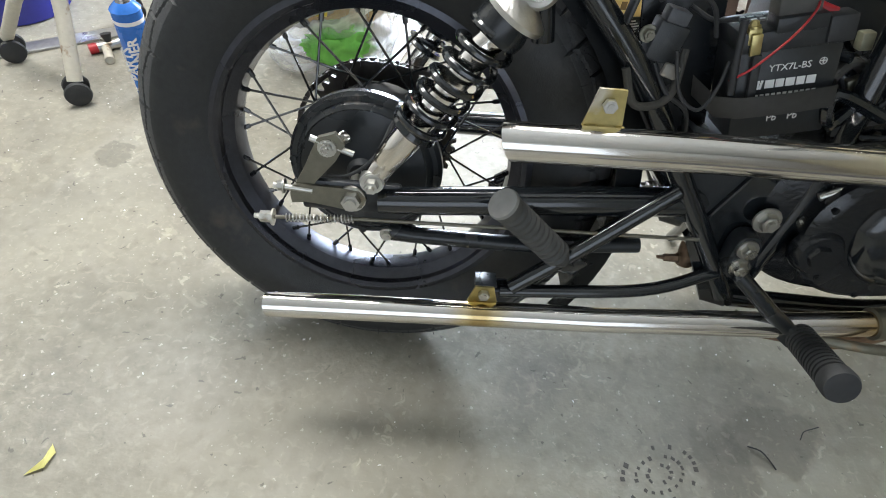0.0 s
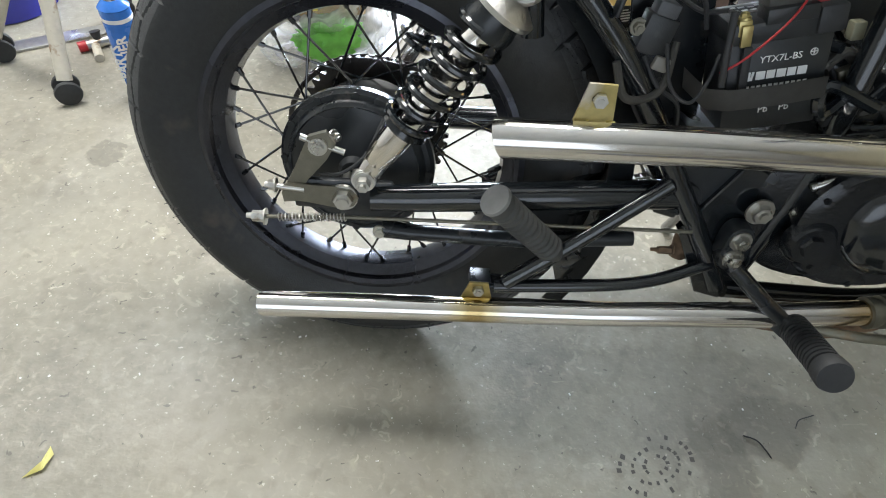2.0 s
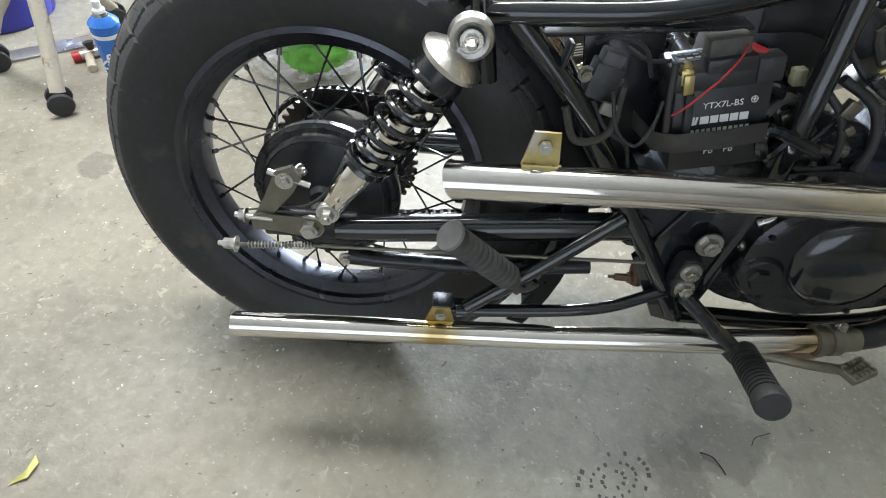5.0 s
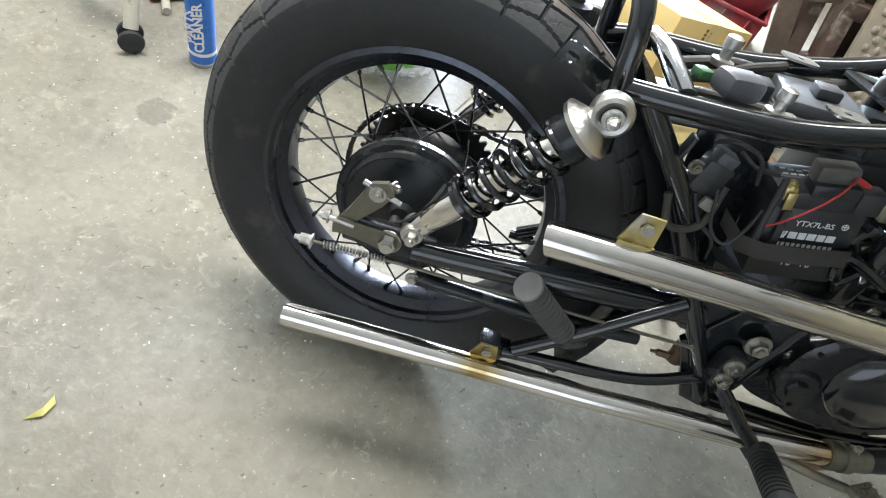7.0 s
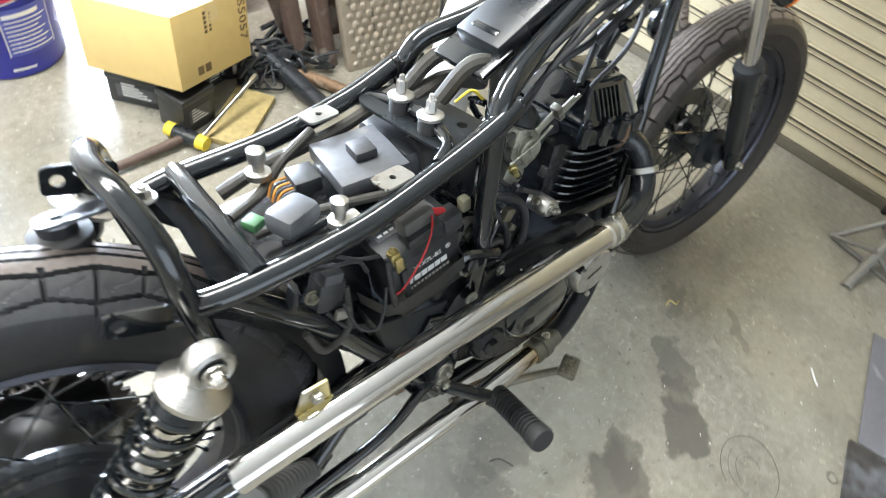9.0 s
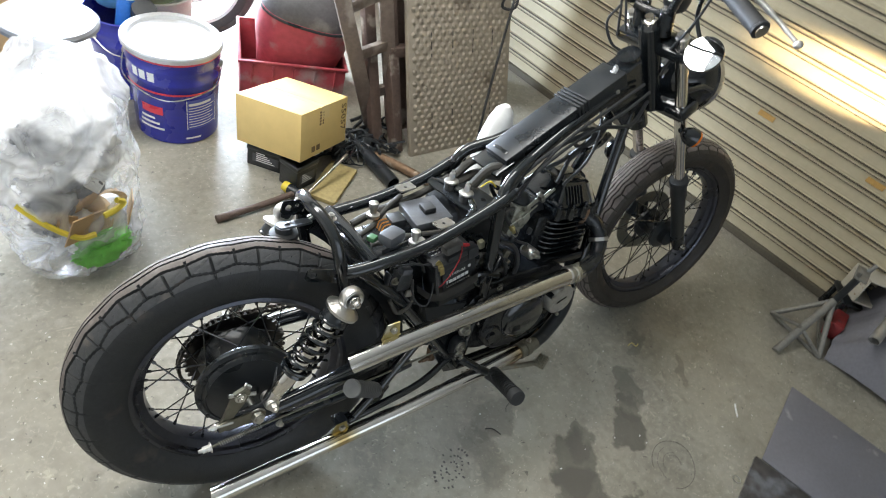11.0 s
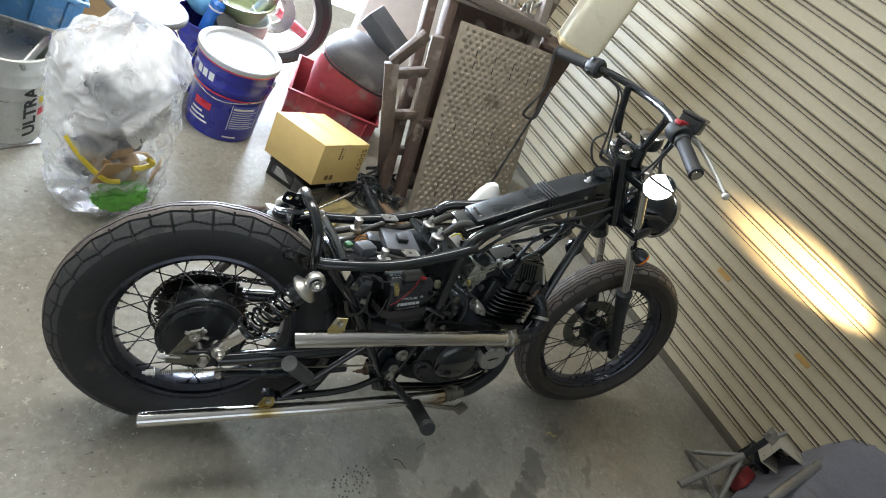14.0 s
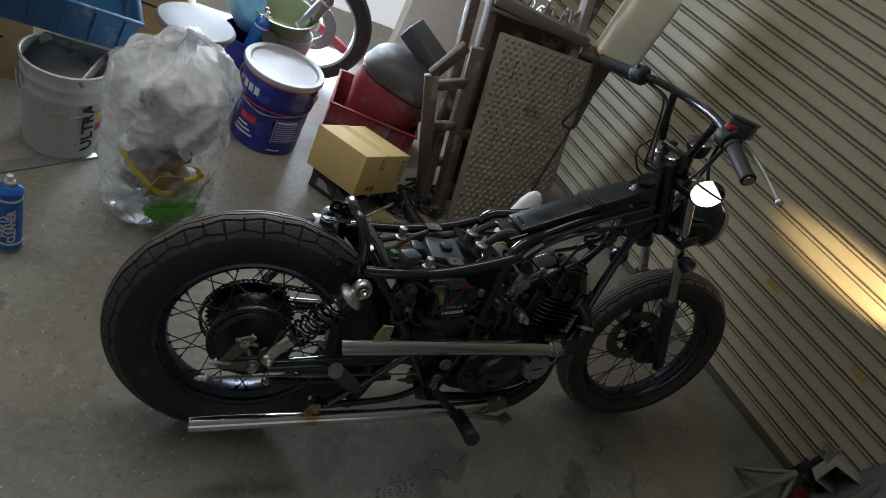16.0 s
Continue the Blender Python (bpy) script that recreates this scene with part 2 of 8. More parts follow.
CEILM = mat("grey_bounce_ceiling", (0.4, 0.39, 0.36), 0.8, vary=0.1, scale=4)


def film_material():
    m = mat("clear_bag_film", (0.92, 0.93, 0.94), 0.14, vary=0.03, bump=1.0, bump_scale=9)
    m.node_tree.nodes["Bump"].inputs["Distance"].default_value = 0.02
    m.node_tree.nodes["Bump"].inputs["Height"].links[0].from_node.noise_type = "RIDGED_MULTIFRACTAL"
    nt = m.node_tree
    b, out = nt.nodes["Principled BSDF"], nt.nodes["Material Output"]
    tr = nt.nodes.new("ShaderNodeBsdfTransparent")
    mix = nt.nodes.new("ShaderNodeMixShader")
    n = nt.nodes.new("ShaderNodeTexNoise")
    n.inputs["Scale"].default_value = 9
    n.inputs["Detail"].default_value = 8
    n.inputs["Distortion"].default_value = 1.5
    tc = nt.nodes.new("ShaderNodeTexCoord")
    mp = nt.nodes.new("ShaderNodeMapRange")
    mp.inputs["From Min"].default_value, mp.inputs["From Max"].default_value = 0.38, 0.66
    mp.inputs["To Min"].default_value, mp.inputs["To Max"].default_value = 0.04, 0.5
    nt.links.new(tc.outputs["Object"], n.inputs["Vector"])
    nt.links.new(n.outputs["Fac"], mp.inputs["Value"])
    sep = nt.nodes.new("ShaderNodeSeparateXYZ")
    nt.links.new(tc.outputs["Object"], sep.inputs[0])
    cl = nt.nodes.new("ShaderNodeMapRange")
    cl.inputs["From Min"].default_value, cl.inputs["From Max"].default_value = 0.22, 0.36
    cl.inputs["To Min"].default_value, cl.inputs["To Max"].default_value = 0.0, 0.22
    nt.links.new(sep.outputs["Z"], cl.inputs["Value"])
    ad = nt.nodes.new("ShaderNodeMath")
    ad.operation = "ADD"
    nt.links.new(mp.outputs["Result"], ad.inputs[0])
    nt.links.new(cl.outputs["Result"], ad.inputs[1])
    nt.links.new(ad.outputs[0], mix.inputs[0])
    nt.links.new(tr.outputs[0], mix.inputs[1])
    nt.links.new(b.outputs[0], mix.inputs[2])
    nt.links.new(mix.outputs[0], out.inputs["Surface"])
    return m


FILM = film_material()


def floor_material():
    m = mat("worn_concrete", (0.25, 0.236, 0.192), 0.5, vary=0.3, scale=14, bump=0.35, bump_scale=120, rough_vary=0.18)
    nt = m.node_tree
    N, L = nt.nodes, nt.links
    b = N["Principled BSDF"]
    col = b.inputs["Base Color"].links[0].from_socket
    tc = N.new("ShaderNodeTexCoord")

    def mask_noise(scale, lo, hi, detail=8, distort=0.0):
        n = N.new("ShaderNodeTexNoise")
        n.inputs["Scale"].default_value, n.inputs["Detail"].default_value, n.inputs["Distortion"].default_value = scale, detail, distort
        L.new(tc.outputs["Object"], n.inputs["Vector"])
        r = N.new("ShaderNodeMapRange")
        r.inputs["From Min"].default_value, r.inputs["From Max"].default_value = lo, hi
        L.new(n.outputs["Fac"], r.inputs["Value"])
        return r.outputs["Result"]

    def blend(fac, colour, most=1.0):
        nonlocal col
        mu = N.new("ShaderNodeMath")
        mu.operation = "MULTIPLY"
        mu.inputs[1].default_value = most
        L.new(fac, mu.inputs[0])
        x = N.new("ShaderNodeMix")
        x.data_type = "RGBA"
        L.new(mu.outputs[0], x.inputs["Factor"])
        L.new(col, x.inputs["A"])
        x.inputs["B"].default_value = (*colour, 1)
        col = x.outputs["Result"]

    def streaks(turn, lo, hi):
        """Fine scratches lying one way."""
        mp = N.new("ShaderNodeMapping")
        mp.inputs["Rotation"].default_value = (0, 0, radians(turn))
        mp.inputs["Scale"].default_value = (14, 95, 1)
        L.new(tc.outputs["Object"], mp.inputs["Vector"])
        n = N.new("ShaderNodeTexNoise")
        n.inputs["Scale"].default_value, n.inputs["Detail"].default_value, n.inputs["Distortion"].default_value = 1.0, 3, 0.9
        L.new(mp.outputs[0], n.inputs["Vector"])
        r = N.new("ShaderNodeMapRange")
        r.inputs["From Min"].default_value, r.inputs["From Max"].default_value = lo, hi
        L.new(n.outputs["Fac"], r.inputs["Value"])
        return gathered(r.outputs["Result"])

    def gathered(fac):
        """Keeps a pattern to loose patches."""
        mu = N.new("ShaderNodeMath")
        mu.operation = "MULTIPLY"
        L.new(fac, mu.inputs[0])
        L.new(mask_noise(4.2, 0.46, 0.66, 3, 0.5), mu.inputs[1])
        return mu.outputs[0]

    blend(mask_noise(1.8, 0.45, 0.7), (0.33, 0.31, 0.25), 0.75)
    blend(mask_noise(5.0, 0.5, 0.75, 12, 0.4), (0.17, 0.16, 0.135), 0.6)
    blend(mask_noise(13.0, 0.54, 0.68, 10, 0.8), (0.32, 0.3, 0.25), 0.6)
    blend(mask_noise(26.0, 0.56, 0.74, 12, 0.2), (0.15, 0.14, 0.115), 0.45)
    blend(mask_noise(70.0, 0.55, 0.7, 10, 0.6), (0.42, 0.39, 0.31), 0.36)
    blend(gathered(mask_noise(21.0, 0.61, 0.68, 12, 1.2)), (0.42, 0.39, 0.31), 0.6)
    blend(gathered(mask_noise(46.0, 0.63, 0.68, 10, 1.0)), (0.5, 0.46, 0.37), 0.7)
    blend(streaks(24, 0.7, 0.75), (0.46, 0.43, 0.34), 0.6)
    blend(streaks(-58, 0.71, 0.76), (0.46, 0.43, 0.34), 0.6)
    blend(mask_noise(95.0, 0.67, 0.7, 4), (0.6, 0.57, 0.5), 0.6)
    blend(mask_noise(60.0, 0.68, 0.71, 4, 0.6), (0.08, 0.075, 0.066), 0.7)
    # oil stains and broad faint dark patches, edges ragged: centre, half sizes, turn, strength
    warp = N.new("ShaderNodeTexNoise")
    warp.inputs["Scale"].default_value, warp.inputs["Detail"].default_value = 15, 10
    L.new(tc.outputs["Object"], warp.inputs["Vector"])
    sub = N.new("ShaderNodeVectorMath")
    sub.operation = "SUBTRACT"
    L.new(warp.outputs["Color"], sub.inputs[0])
    sub.inputs[1].default_value = (0.5, 0.5, 0.5)
    sc = N.new("ShaderNodeVectorMath")
    sc.operation = "SCALE"
    sc.inputs["Scale"].default_value = 0.13
    L.new(sub.outputs[0], sc.inputs[0])
    pos = N.new("ShaderNodeVectorMath")
    pos.operation = "ADD"
    L.new(tc.outputs["Object"], pos.inputs[0])
    L.new(sc.outputs[0], pos.inputs[1])
    for x, y, a, h, turn, most in ((1.12, -0.255, 0.075, 0.06, 30, 0.85), (1.24, -0.13, 0.085, 0.045, 60, 0.65), (1.18, -0.2, 0.06, 0.03, 75, 0.6), (0.935, -0.222, 0.06, 0.05, 20, 0.6),
                                   (0.88, -0.285, 0.11, 0.075, 50, 0.75), (0.84, -0.37, 0.1, 0.075, 70, 0.8), (0.93, -0.445, 0.075, 0.03, 15, 0.85), (0.995, -0.468, 0.045, 0.024, -20, 0.85),
                                   (1.4, 0.0, 0.06, 0.03, 30, 0.45), (1.5, -0.16, 0.07, 0.025, 60, 0.4), (0.7, -0.07, 0.09, 0.06, 10, 0.4), (-0.62, 0.42, 0.05, 0.025, 20, 0.45),
                                   # broad faint darker patches below the motorcycle
                                   (1.45, 0.06, 0.25, 0.14, 0, 0.2), (0.56, -0.03, 0.36, 0.11, 4, 0.25), (0.62, -0.16, 0.05, 0.1, 0, 0.35)):
        mp = N.new("ShaderNodeMapping")
        mp.vector_type = "TEXTURE"
        mp.inputs["Location"].default_value = (x, y, 0)
        mp.inputs["Rotation"].default_value = (0, 0, radians(turn))
        mp.inputs["Scale"].default_value = (a, h, 1)
        L.new(pos.outputs[0], mp.inputs["Vector"])
        ln = N.new("ShaderNodeVectorMath")
        ln.operation = "LENGTH"
        L.new(mp.outputs[0], ln.inputs[0])
        r = N.new("ShaderNodeMapRange")
        r.inputs["From Min"].default_value, r.inputs["From Max"].default_value = 1.1, 0.9
        L.new(ln.outputs["Value"], r.inputs["Value"])
        blend(r.outputs["Result"], (0.095, 0.089, 0.074), most)
    L.new(col, b.inputs["Base Color"])
    return m


FLOOR = floor_material()

# ---- the room ----
floor = tagged(part("floor", box((7.0, 7.0, 0.1), Matrix.Translation((0.4, 0.2, -0.05))), FLOOR), "worn grey concrete workshop floor with oil stains", "floor", kind="structure")
SH_DIR = math.atan2(-0.97, 0.243)
SHUTTER_AT = Matrix.Translation((2.385, 0.47, 0)) @ Matrix.Rotation(SH_DIR, 4, "Z")


def shutter_slat():
    """One slat, 76 mm high: flat face and a rolled seam with two fine ribs."""
    prof = [(0.006, 0.0), (0.0, 0.004), (0.001, 0.012), (0.0, 0.016), (0.0, 0.054), (0.008, 0.0565), (0.008, 0.0605), (0.0, 0.0625), (-0.001, 0.067), (0.0, 0.071), (0.009, 0.073), (0.009, 0.078)]
    bm = bmesh.new()
    rows = [[bm.verts.new((x, -d, z)) for d, z in prof] for x in (-3.2, 3.2)]
    for i in range(len(prof) - 1):
        f = bm.faces.new((rows[0][i], rows[1][i], rows[1][i + 1], rows[0][i + 1]))
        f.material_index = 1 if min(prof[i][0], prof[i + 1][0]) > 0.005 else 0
    return bm


shutter = tagged(new("wall_shutter"), "cream-painted steel roller shutter, closed, scuffed near the floor", "shutter", kind="structure")
shutter.matrix_world = SHUTTER_AT
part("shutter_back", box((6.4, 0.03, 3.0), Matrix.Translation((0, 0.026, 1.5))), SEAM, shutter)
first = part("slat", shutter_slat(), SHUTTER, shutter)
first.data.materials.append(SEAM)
first.location = (0, 0, 0.03)
for k in range(1, 36):
    o = first.copy()
    scene.collection.objects.link(o)
    o.location = (0, 0, 0.03 + 0.08 * k)
part("bottom_bar", box((6.4, 0.03, 0.035), Matrix.Translation((0, -0.008, 0.0175)), 0.004), SEAM, shutter)
for x, z in ((-0.076, 0.545), (0.425, 0.545)):
    bm = box((0.075, 0.004, 0.024), Matrix.Translation((x, -0.004, z)), 0.0015)
    part("lock_plate", bm, mat("orange_rust_mark", (0.45, 0.27, 0.08), 0.6, vary=0.2), shutter, "small orange lock plate")

bm = box((2.8, 0.12, 2.8), Matrix.Translation((-1.7, 2.76, 1.4)))
box((2.95, 0.12, 2.8), Matrix.Translation((2.425, 2.76, 1.4)), 0, bm)
box((1.25, 0.12, 1.6), Matrix.Translation((0.325, 2.76, 2.0)), 0, bm)
tagged(part("wall_back", bm, WHITEWALL), "whitewashed back wall with a low open doorway", "wall", kind="structure")
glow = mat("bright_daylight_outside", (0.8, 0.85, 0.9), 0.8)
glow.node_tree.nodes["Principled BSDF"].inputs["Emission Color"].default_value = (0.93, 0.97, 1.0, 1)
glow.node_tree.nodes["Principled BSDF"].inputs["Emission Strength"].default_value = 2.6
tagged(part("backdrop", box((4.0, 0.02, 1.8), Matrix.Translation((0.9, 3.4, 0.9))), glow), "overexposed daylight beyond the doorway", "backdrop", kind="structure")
# unseen enclosure, added; its grey limits bounced light and reflections
tagged(part("wall_left", box((0.12, 7.0, 2.8), Matrix.Translation((-2.4, 0.2, 1.4))), GREYWALL), "unseen grey side wall that closes the room", "wall", kind="structure")
tagged(part("wall_front", box((7.0, 0.12, 2.8), Matrix.Translation((0.4, -3.2, 1.4))), GREYWALL), "unseen plain wall behind the camera", "wall", kind="structure")
tagged(part("ceiling", box((7.0, 7.0, 0.1), Matrix.Translation((0.4, 0.2, 2.85))), CEILM), "unseen plain ceiling that closes the room", "ceiling", kind="structure")
# ---- the motorcycle, in its own upright frame: x ahead, y to its left, z up, from the rear axle ----
bike = tagged(new("motorcycle"), "stripped black custom motorcycle leaning on its stand, seat and tank removed", "motorcycle")
bike.matrix_world = Matrix.Translation((-0.0095, 0.1366, 0.3309)) @ Matrix.Rotation(radians(4), 4, "Z") @ Matrix.Rotation(radians(-12), 4, "X")


def bpart(name, bm, material, parent=None, label="", angle=35):
    return smooth(part(name, bm, material, parent or bike, label), angle)


def rod(name, pts, r, material, parent=None, label="", sides=14, curved=False, steps=6):
    return bpart(name, tube(bend(pts, steps) if curved else pts, r, sides), material, parent, label)


def along(a, b):
    """A frame at a with its z axis towards b."""
    a, b = Vector(a), Vector(b)
    return Matrix.Translation(a) @ (b - a).to_track_quat("Z", "X").to_matrix().to_4x4()


Y_TO_Z = Matrix.Rotation(radians(90), 4, "X")


def turned(profile, a, b, steps=28):
    """A lathe of (radius, height) along the line from a to b."""
    return lathe([(r, h) for r, h in profile], steps, m=along(a, b) @ Matrix(((1, 0, 0, 0), (0, 0, 1, 0), (0, 1, 0, 0), (0, 0, 0, 1))))


def bolt(at, to, r=0.008, h=0.007, material=None, parent=None, name="bolt", washer=True):
    """A hexagon head on its washer, standing from at towards to."""
    m = along(at, to)
    bm = bmesh.new()
    if washer:
        bmesh.ops.create_cone(bm, cap_ends=True, segments=16, radius1=r * 1.45, radius2=r * 1.4, depth=0.0025, matrix=m @ Matrix.Translation((0, 0, 0.00125)))
    bmesh.ops.create_cone(bm, cap_ends=True, segments=6, radius1=r, radius2=r * 0.93, depth=h, matrix=m @ Matrix.Translation((0, 0, h / 2 + 0.002)))
    bmesh.ops.create_cone(bm, cap_ends=True, segments=10, radius1=r * 0.55, radius2=r * 0.45, depth=h * 0.6, matrix=m @ Matrix.Translation((0, 0, h * 1.3)))
    return part(name, bm, material or STEEL, parent or bike)


def tyre_mesh(R, rr, width, kind, drop):
    """A carcass of revolution whose tread is cut into zigzag ribs and shoulder blocks."""
    bm = bmesh.new()
    blocky = kind == "block"
    na, nc, per = 720, 88, 30 if blocky else 18
    crown = width * (0.465 if blocky else 0.43)
    prof = [(R - drop * abs(-1 + 2 * j / nc) ** 2.3, (-1 + 2 * j / nc) * crown) for j in range(nc + 1)]
    base = R - drop
    sidewall = [(base - 0.012, width * 0.49), (base - 0.033, width * 0.5), (rr + 0.03, width * 0.47), (rr + 0.016, width * 0.41), (rr + 0.012, width * 0.39), (rr, width * 0.34)]
    ribs = ((0.12, 0.028, 0.75), (0.44, 0.034, 1.0)) if blocky else ((0.0, 0.024, 0.4), (0.26, 0.024, 0.4), (0.5, 0.024, 0.4), (0.74, 0.028, 1.0))
    rings, deep = [], []
    for k in range(na):
        a = 2 * math.pi * k / na
        ring = [(r, -y) for r, y in reversed(sidewall)]
        marks = [False] * len(sidewall)
        for r, y in prof:
            cut = 0.0
            s = abs(y) / crown
            step = (k + (per // 2 if y > 0 else 0)) % per
            ph = step / per
            zig = 0.055 * (abs(ph - 0.5) * 4 - 1)
            for c, half, amp in ribs:
                if abs(s - c - zig * amp) < half:
                    cut = 0.006
            if blocky:
                low = 0.84 - zig * 0.8
                if s > 0.44 + zig and step in (0, 15) and (s < low or step == 15):
                    cut = 0.0055
                if abs(s - low) < 0.018:
                    cut = 0.005
                mid = step % 15
                if 0.54 < s < 0.76 and mid == round(7 + 4.5 * math.sin((s - 0.65) * 13)):
                    cut = max(cut, 0.0018)
                if step == 0 and 0.36 < s < 0.5:
                    cut = 0.006
            elif s > ribs[-1][0] + zig and ph == 0:
                cut = 0.0055
            ring.append((r - cut, y))
            marks.append(cut > 0.004)
        ring += sidewall
        marks += [False] * len(sidewall)
        deep.append(marks)
        rings.append([bm.verts.new((r * math.cos(a), y, r * math.sin(a))) for r, y in ring])
    n, edge = len(rings[0]), len(sidewall)
    for k in range(na):
        p, q, d0, d1 = rings[k], rings[(k + 1) % na], deep[k], deep[(k + 1) % na]
        for i in range(n - 1):
            f = bm.faces.new((p[i], p[i + 1], q[i + 1], q[i]))
            if edge <= i < n - 1 - edge and not (d0[i] or d0[i + 1] or d1[i] or d1[i + 1]):
                f.material_index = 2 if blocky and abs(-1 + 2 * (i - edge + 0.5) / nc) > 0.46 else 1
    return bm


def spoke_mesh(r0, y0, r1, y1, swing):
    """One spoke from the hub's flange to the rim, with bent head and nipple."""
    a = Vector((r0 * math.cos(swing), y0, r0 * math.sin(swing)))
    b = Vector((r1, y1, 0))
    bm = tube([a, b], 0.0017, 6)
    d = (b - a).normalized()
    tube([b - d * 0.016, b + d * 0.004], 0.0035, 6, bm)
    tube([a - d * 0.003, a + d * 0.004], 0.003, 6, bm)
    return bm


def make_wheel(name, place, R, rr, width, rim_w, hub_r, hub_half, kind, drop):
    w = rim_w / 2
    prof = [(rr + 0.004, -w), (rr - 0.004, -w - 0.002), (rr - 0.010, -w + 0.003), (rr - 0.012, -w + 0.012), (rr - 0.026, -w * 0.45), (rr - 0.03, 0),
            (rr - 0.026, w * 0.45), (rr - 0.012, w - 0.012), (rr - 0.010, w - 0.003), (rr - 0.004, w + 0.002), (rr + 0.004, w), (rr - 0.002, w - 0.006), (rr - 0.02, 0), (rr - 0.002, -w + 0.006)]
    rim = bpart(name, lathe(prof, 96, True), RIM, label="spoked wheel with a gloss black rim")
    rim.matrix_basis = place
    bpart("tyre", tyre_mesh(R, rr, width, kind, drop), RUBBER if kind == "block" else OLDRUBBER, rim, "treaded black rubber tyre", 25).data.materials.append(TREAD)
    rim.children[0].data.materials.append(SHOULDER)
    hairs = bmesh.new()
    rnd = random.Random(5)
    for k in range(120):
        a = 2 * math.pi * k / 120 + rnd.uniform(-0.02, 0.02)
        y = rnd.choice((-1, 1)) * width * rnd.uniform(0.3, 0.5)
        r = R - drop * (min(1, abs(y) / (width * 0.43))) ** 2.4 - 0.003
        tube([(r * math.cos(a), y, r * math.sin(a)), ((r + 0.011) * math.cos(a), y * 1.05, (r + 0.011) * math.sin(a))], 0.0005, 3, hairs)
    tagged(part("moulding_hair", hairs, RUBBER, rim), kind="stuff")
    meshes = []
    for side in (-1, 1):
        for s in (-1, 1):
            o = part("spoke", spoke_mesh(hub_r, side * hub_half, rr - 0.022, side * 0.008, s * radians(52)), GLOSS, rim)
            meshes.append(o)
    for i, o in enumerate(meshes):
        side, s = i // 2, i % 2
        for k in range(9):
            c = o if k == 0 else o.copy()
            if k:
                scene.collection.objects.link(c)
            c.rotation_euler = (0, radians(40 * k + 10 * i), 0)
    return rim


rear = make_wheel("rear_wheel", Matrix.Translation((0.015, 0.0045, 0.004)) @ Matrix.Rotation(radians(-6.5), 4, "Z") @ Matrix.Rotation(radians(-1.2), 4, "X"), 0.348, 0.229, 0.114, 0.084, 0.082, 0.045, "block", 0.038)
# rear hub: drum with a finned lip, brake plate, sprocket
bpart("hub", lathe([(0.02, -0.06), (0.104, -0.06), (0.109, -0.054), (0.109, -0.044), (0.1, -0.038), (0.098, -0.03), (0.078, -0.02), (0.078, 0.02), (0.084, 0.036), (0.088, 0.045), (0.07, 0.05), (0.02, 0.055)], 56), SATIN, rear, "black drum brake hub")
bpart("brake_plate", lathe([(0.0, -0.082), (0.016, -0.082), (0.022, -0.074), (0.06, -0.072), (0.088, -0.068), (0.09, -0.07), (0.093, -0.0665), (0.096, -0.064), (0.098, -0.058)], 56), SATIN, rear, "smooth black brake plate")
for k in range(12):
    a = radians(30 * k)
    bm = lathe([(0.005, 0), (0.005, 0.0025)], 10, m=Matrix.Translation((0.102 * math.cos(a), -0.0625, 0.102 * math.sin(a))))
    part("rivet", bm, SATIN, rear)


def sprocket_mesh(r, teeth, y, t):
    bm = bmesh.new()
    outer = []
    for k in range(teeth * 4):
        a = 2 * math.pi * k / (teeth * 4)
        outer.append((r + (0.0045 if k % 4 in (0, 1) else -0.0035), a))
    loops = []
    for yy in (y - t / 2, y + t / 2):
        loops.append(([bm.verts.new((q * math.cos(a), yy, q * math.sin(a))) for q, a in outer], [bm.verts.new((r * 0.62 * math.cos(a), yy, r * 0.62 * math.sin(a))) for q, a in outer]))
    n = len(outer)
    for i in range(n):
        j = (i + 1) % n
        for o, inn in loops:
            bm.faces.new((o[i], o[j], inn[j], inn[i]))
        bm.faces.new((loops[0][0][i], loops[0][0][j], loops[1][0][j], loops[1][0][i]))
        bm.faces.new((loops[0][1][i], loops[0][1][j], loops[1][1][j], loops[1][1][i]))
    bmesh.ops.recalc_face_normals(bm, faces=bm.faces)
    return bm


sp = part("sprocket", sprocket_mesh(0.112, 45, 0.066, 0.006), CHAIN, rear, "toothed steel sprocket")
for k in range(6):
    a = radians(60 * k + 15)
    tube([(0.04 * math.cos(a), 0.064, 0.04 * math.sin(a)), (0.08 * math.cos(a), 0.064, 0.08 * math.sin(a))], [0.012, 0.009], 8, bm := bmesh.new())
    part("sprocket_arm", bm, CHAIN, sp)


def chain_way():
    pts = []
    R, r, D, y = 0.114, 0.04, 0.56, 0.066
    x0 = 0.008
    lift = math.asin((R - r) / D)
    for k in range(41):
        a = math.pi / 2 - lift + (math.pi + 2 * lift) * k / 40
        pts.append((x0 + R * math.cos(a), y, R * math.sin(a)))
    end = Vector((x0 + D, y, 0.012))
    b0 = Vector(pts[-1])
    b1 = end + r * Vector((math.cos(-math.pi / 2 - lift), 0, math.sin(-math.pi / 2 - lift)))
    t0 = end + r * Vector((math.cos(math.pi / 2 - lift), 0, math.sin(math.pi / 2 - lift)))
    out = [Vector(p) for p in pts]
    for k in range(1, 21):
        out.append(b0.lerp(b1, k / 20) - Vector((0, 0, 0.012 * math.sin(math.pi * k / 20))))
    for k in range(1, 8):
        a = -math.pi / 2 - lift + (math.pi + 2 * lift) * k / 8
        out.append(end + r * Vector((math.cos(a), 0, math.sin(a))))
    for k in range(0, 20):
        out.append(t0.lerp(Vector(pts[0]), k / 20))
    return out


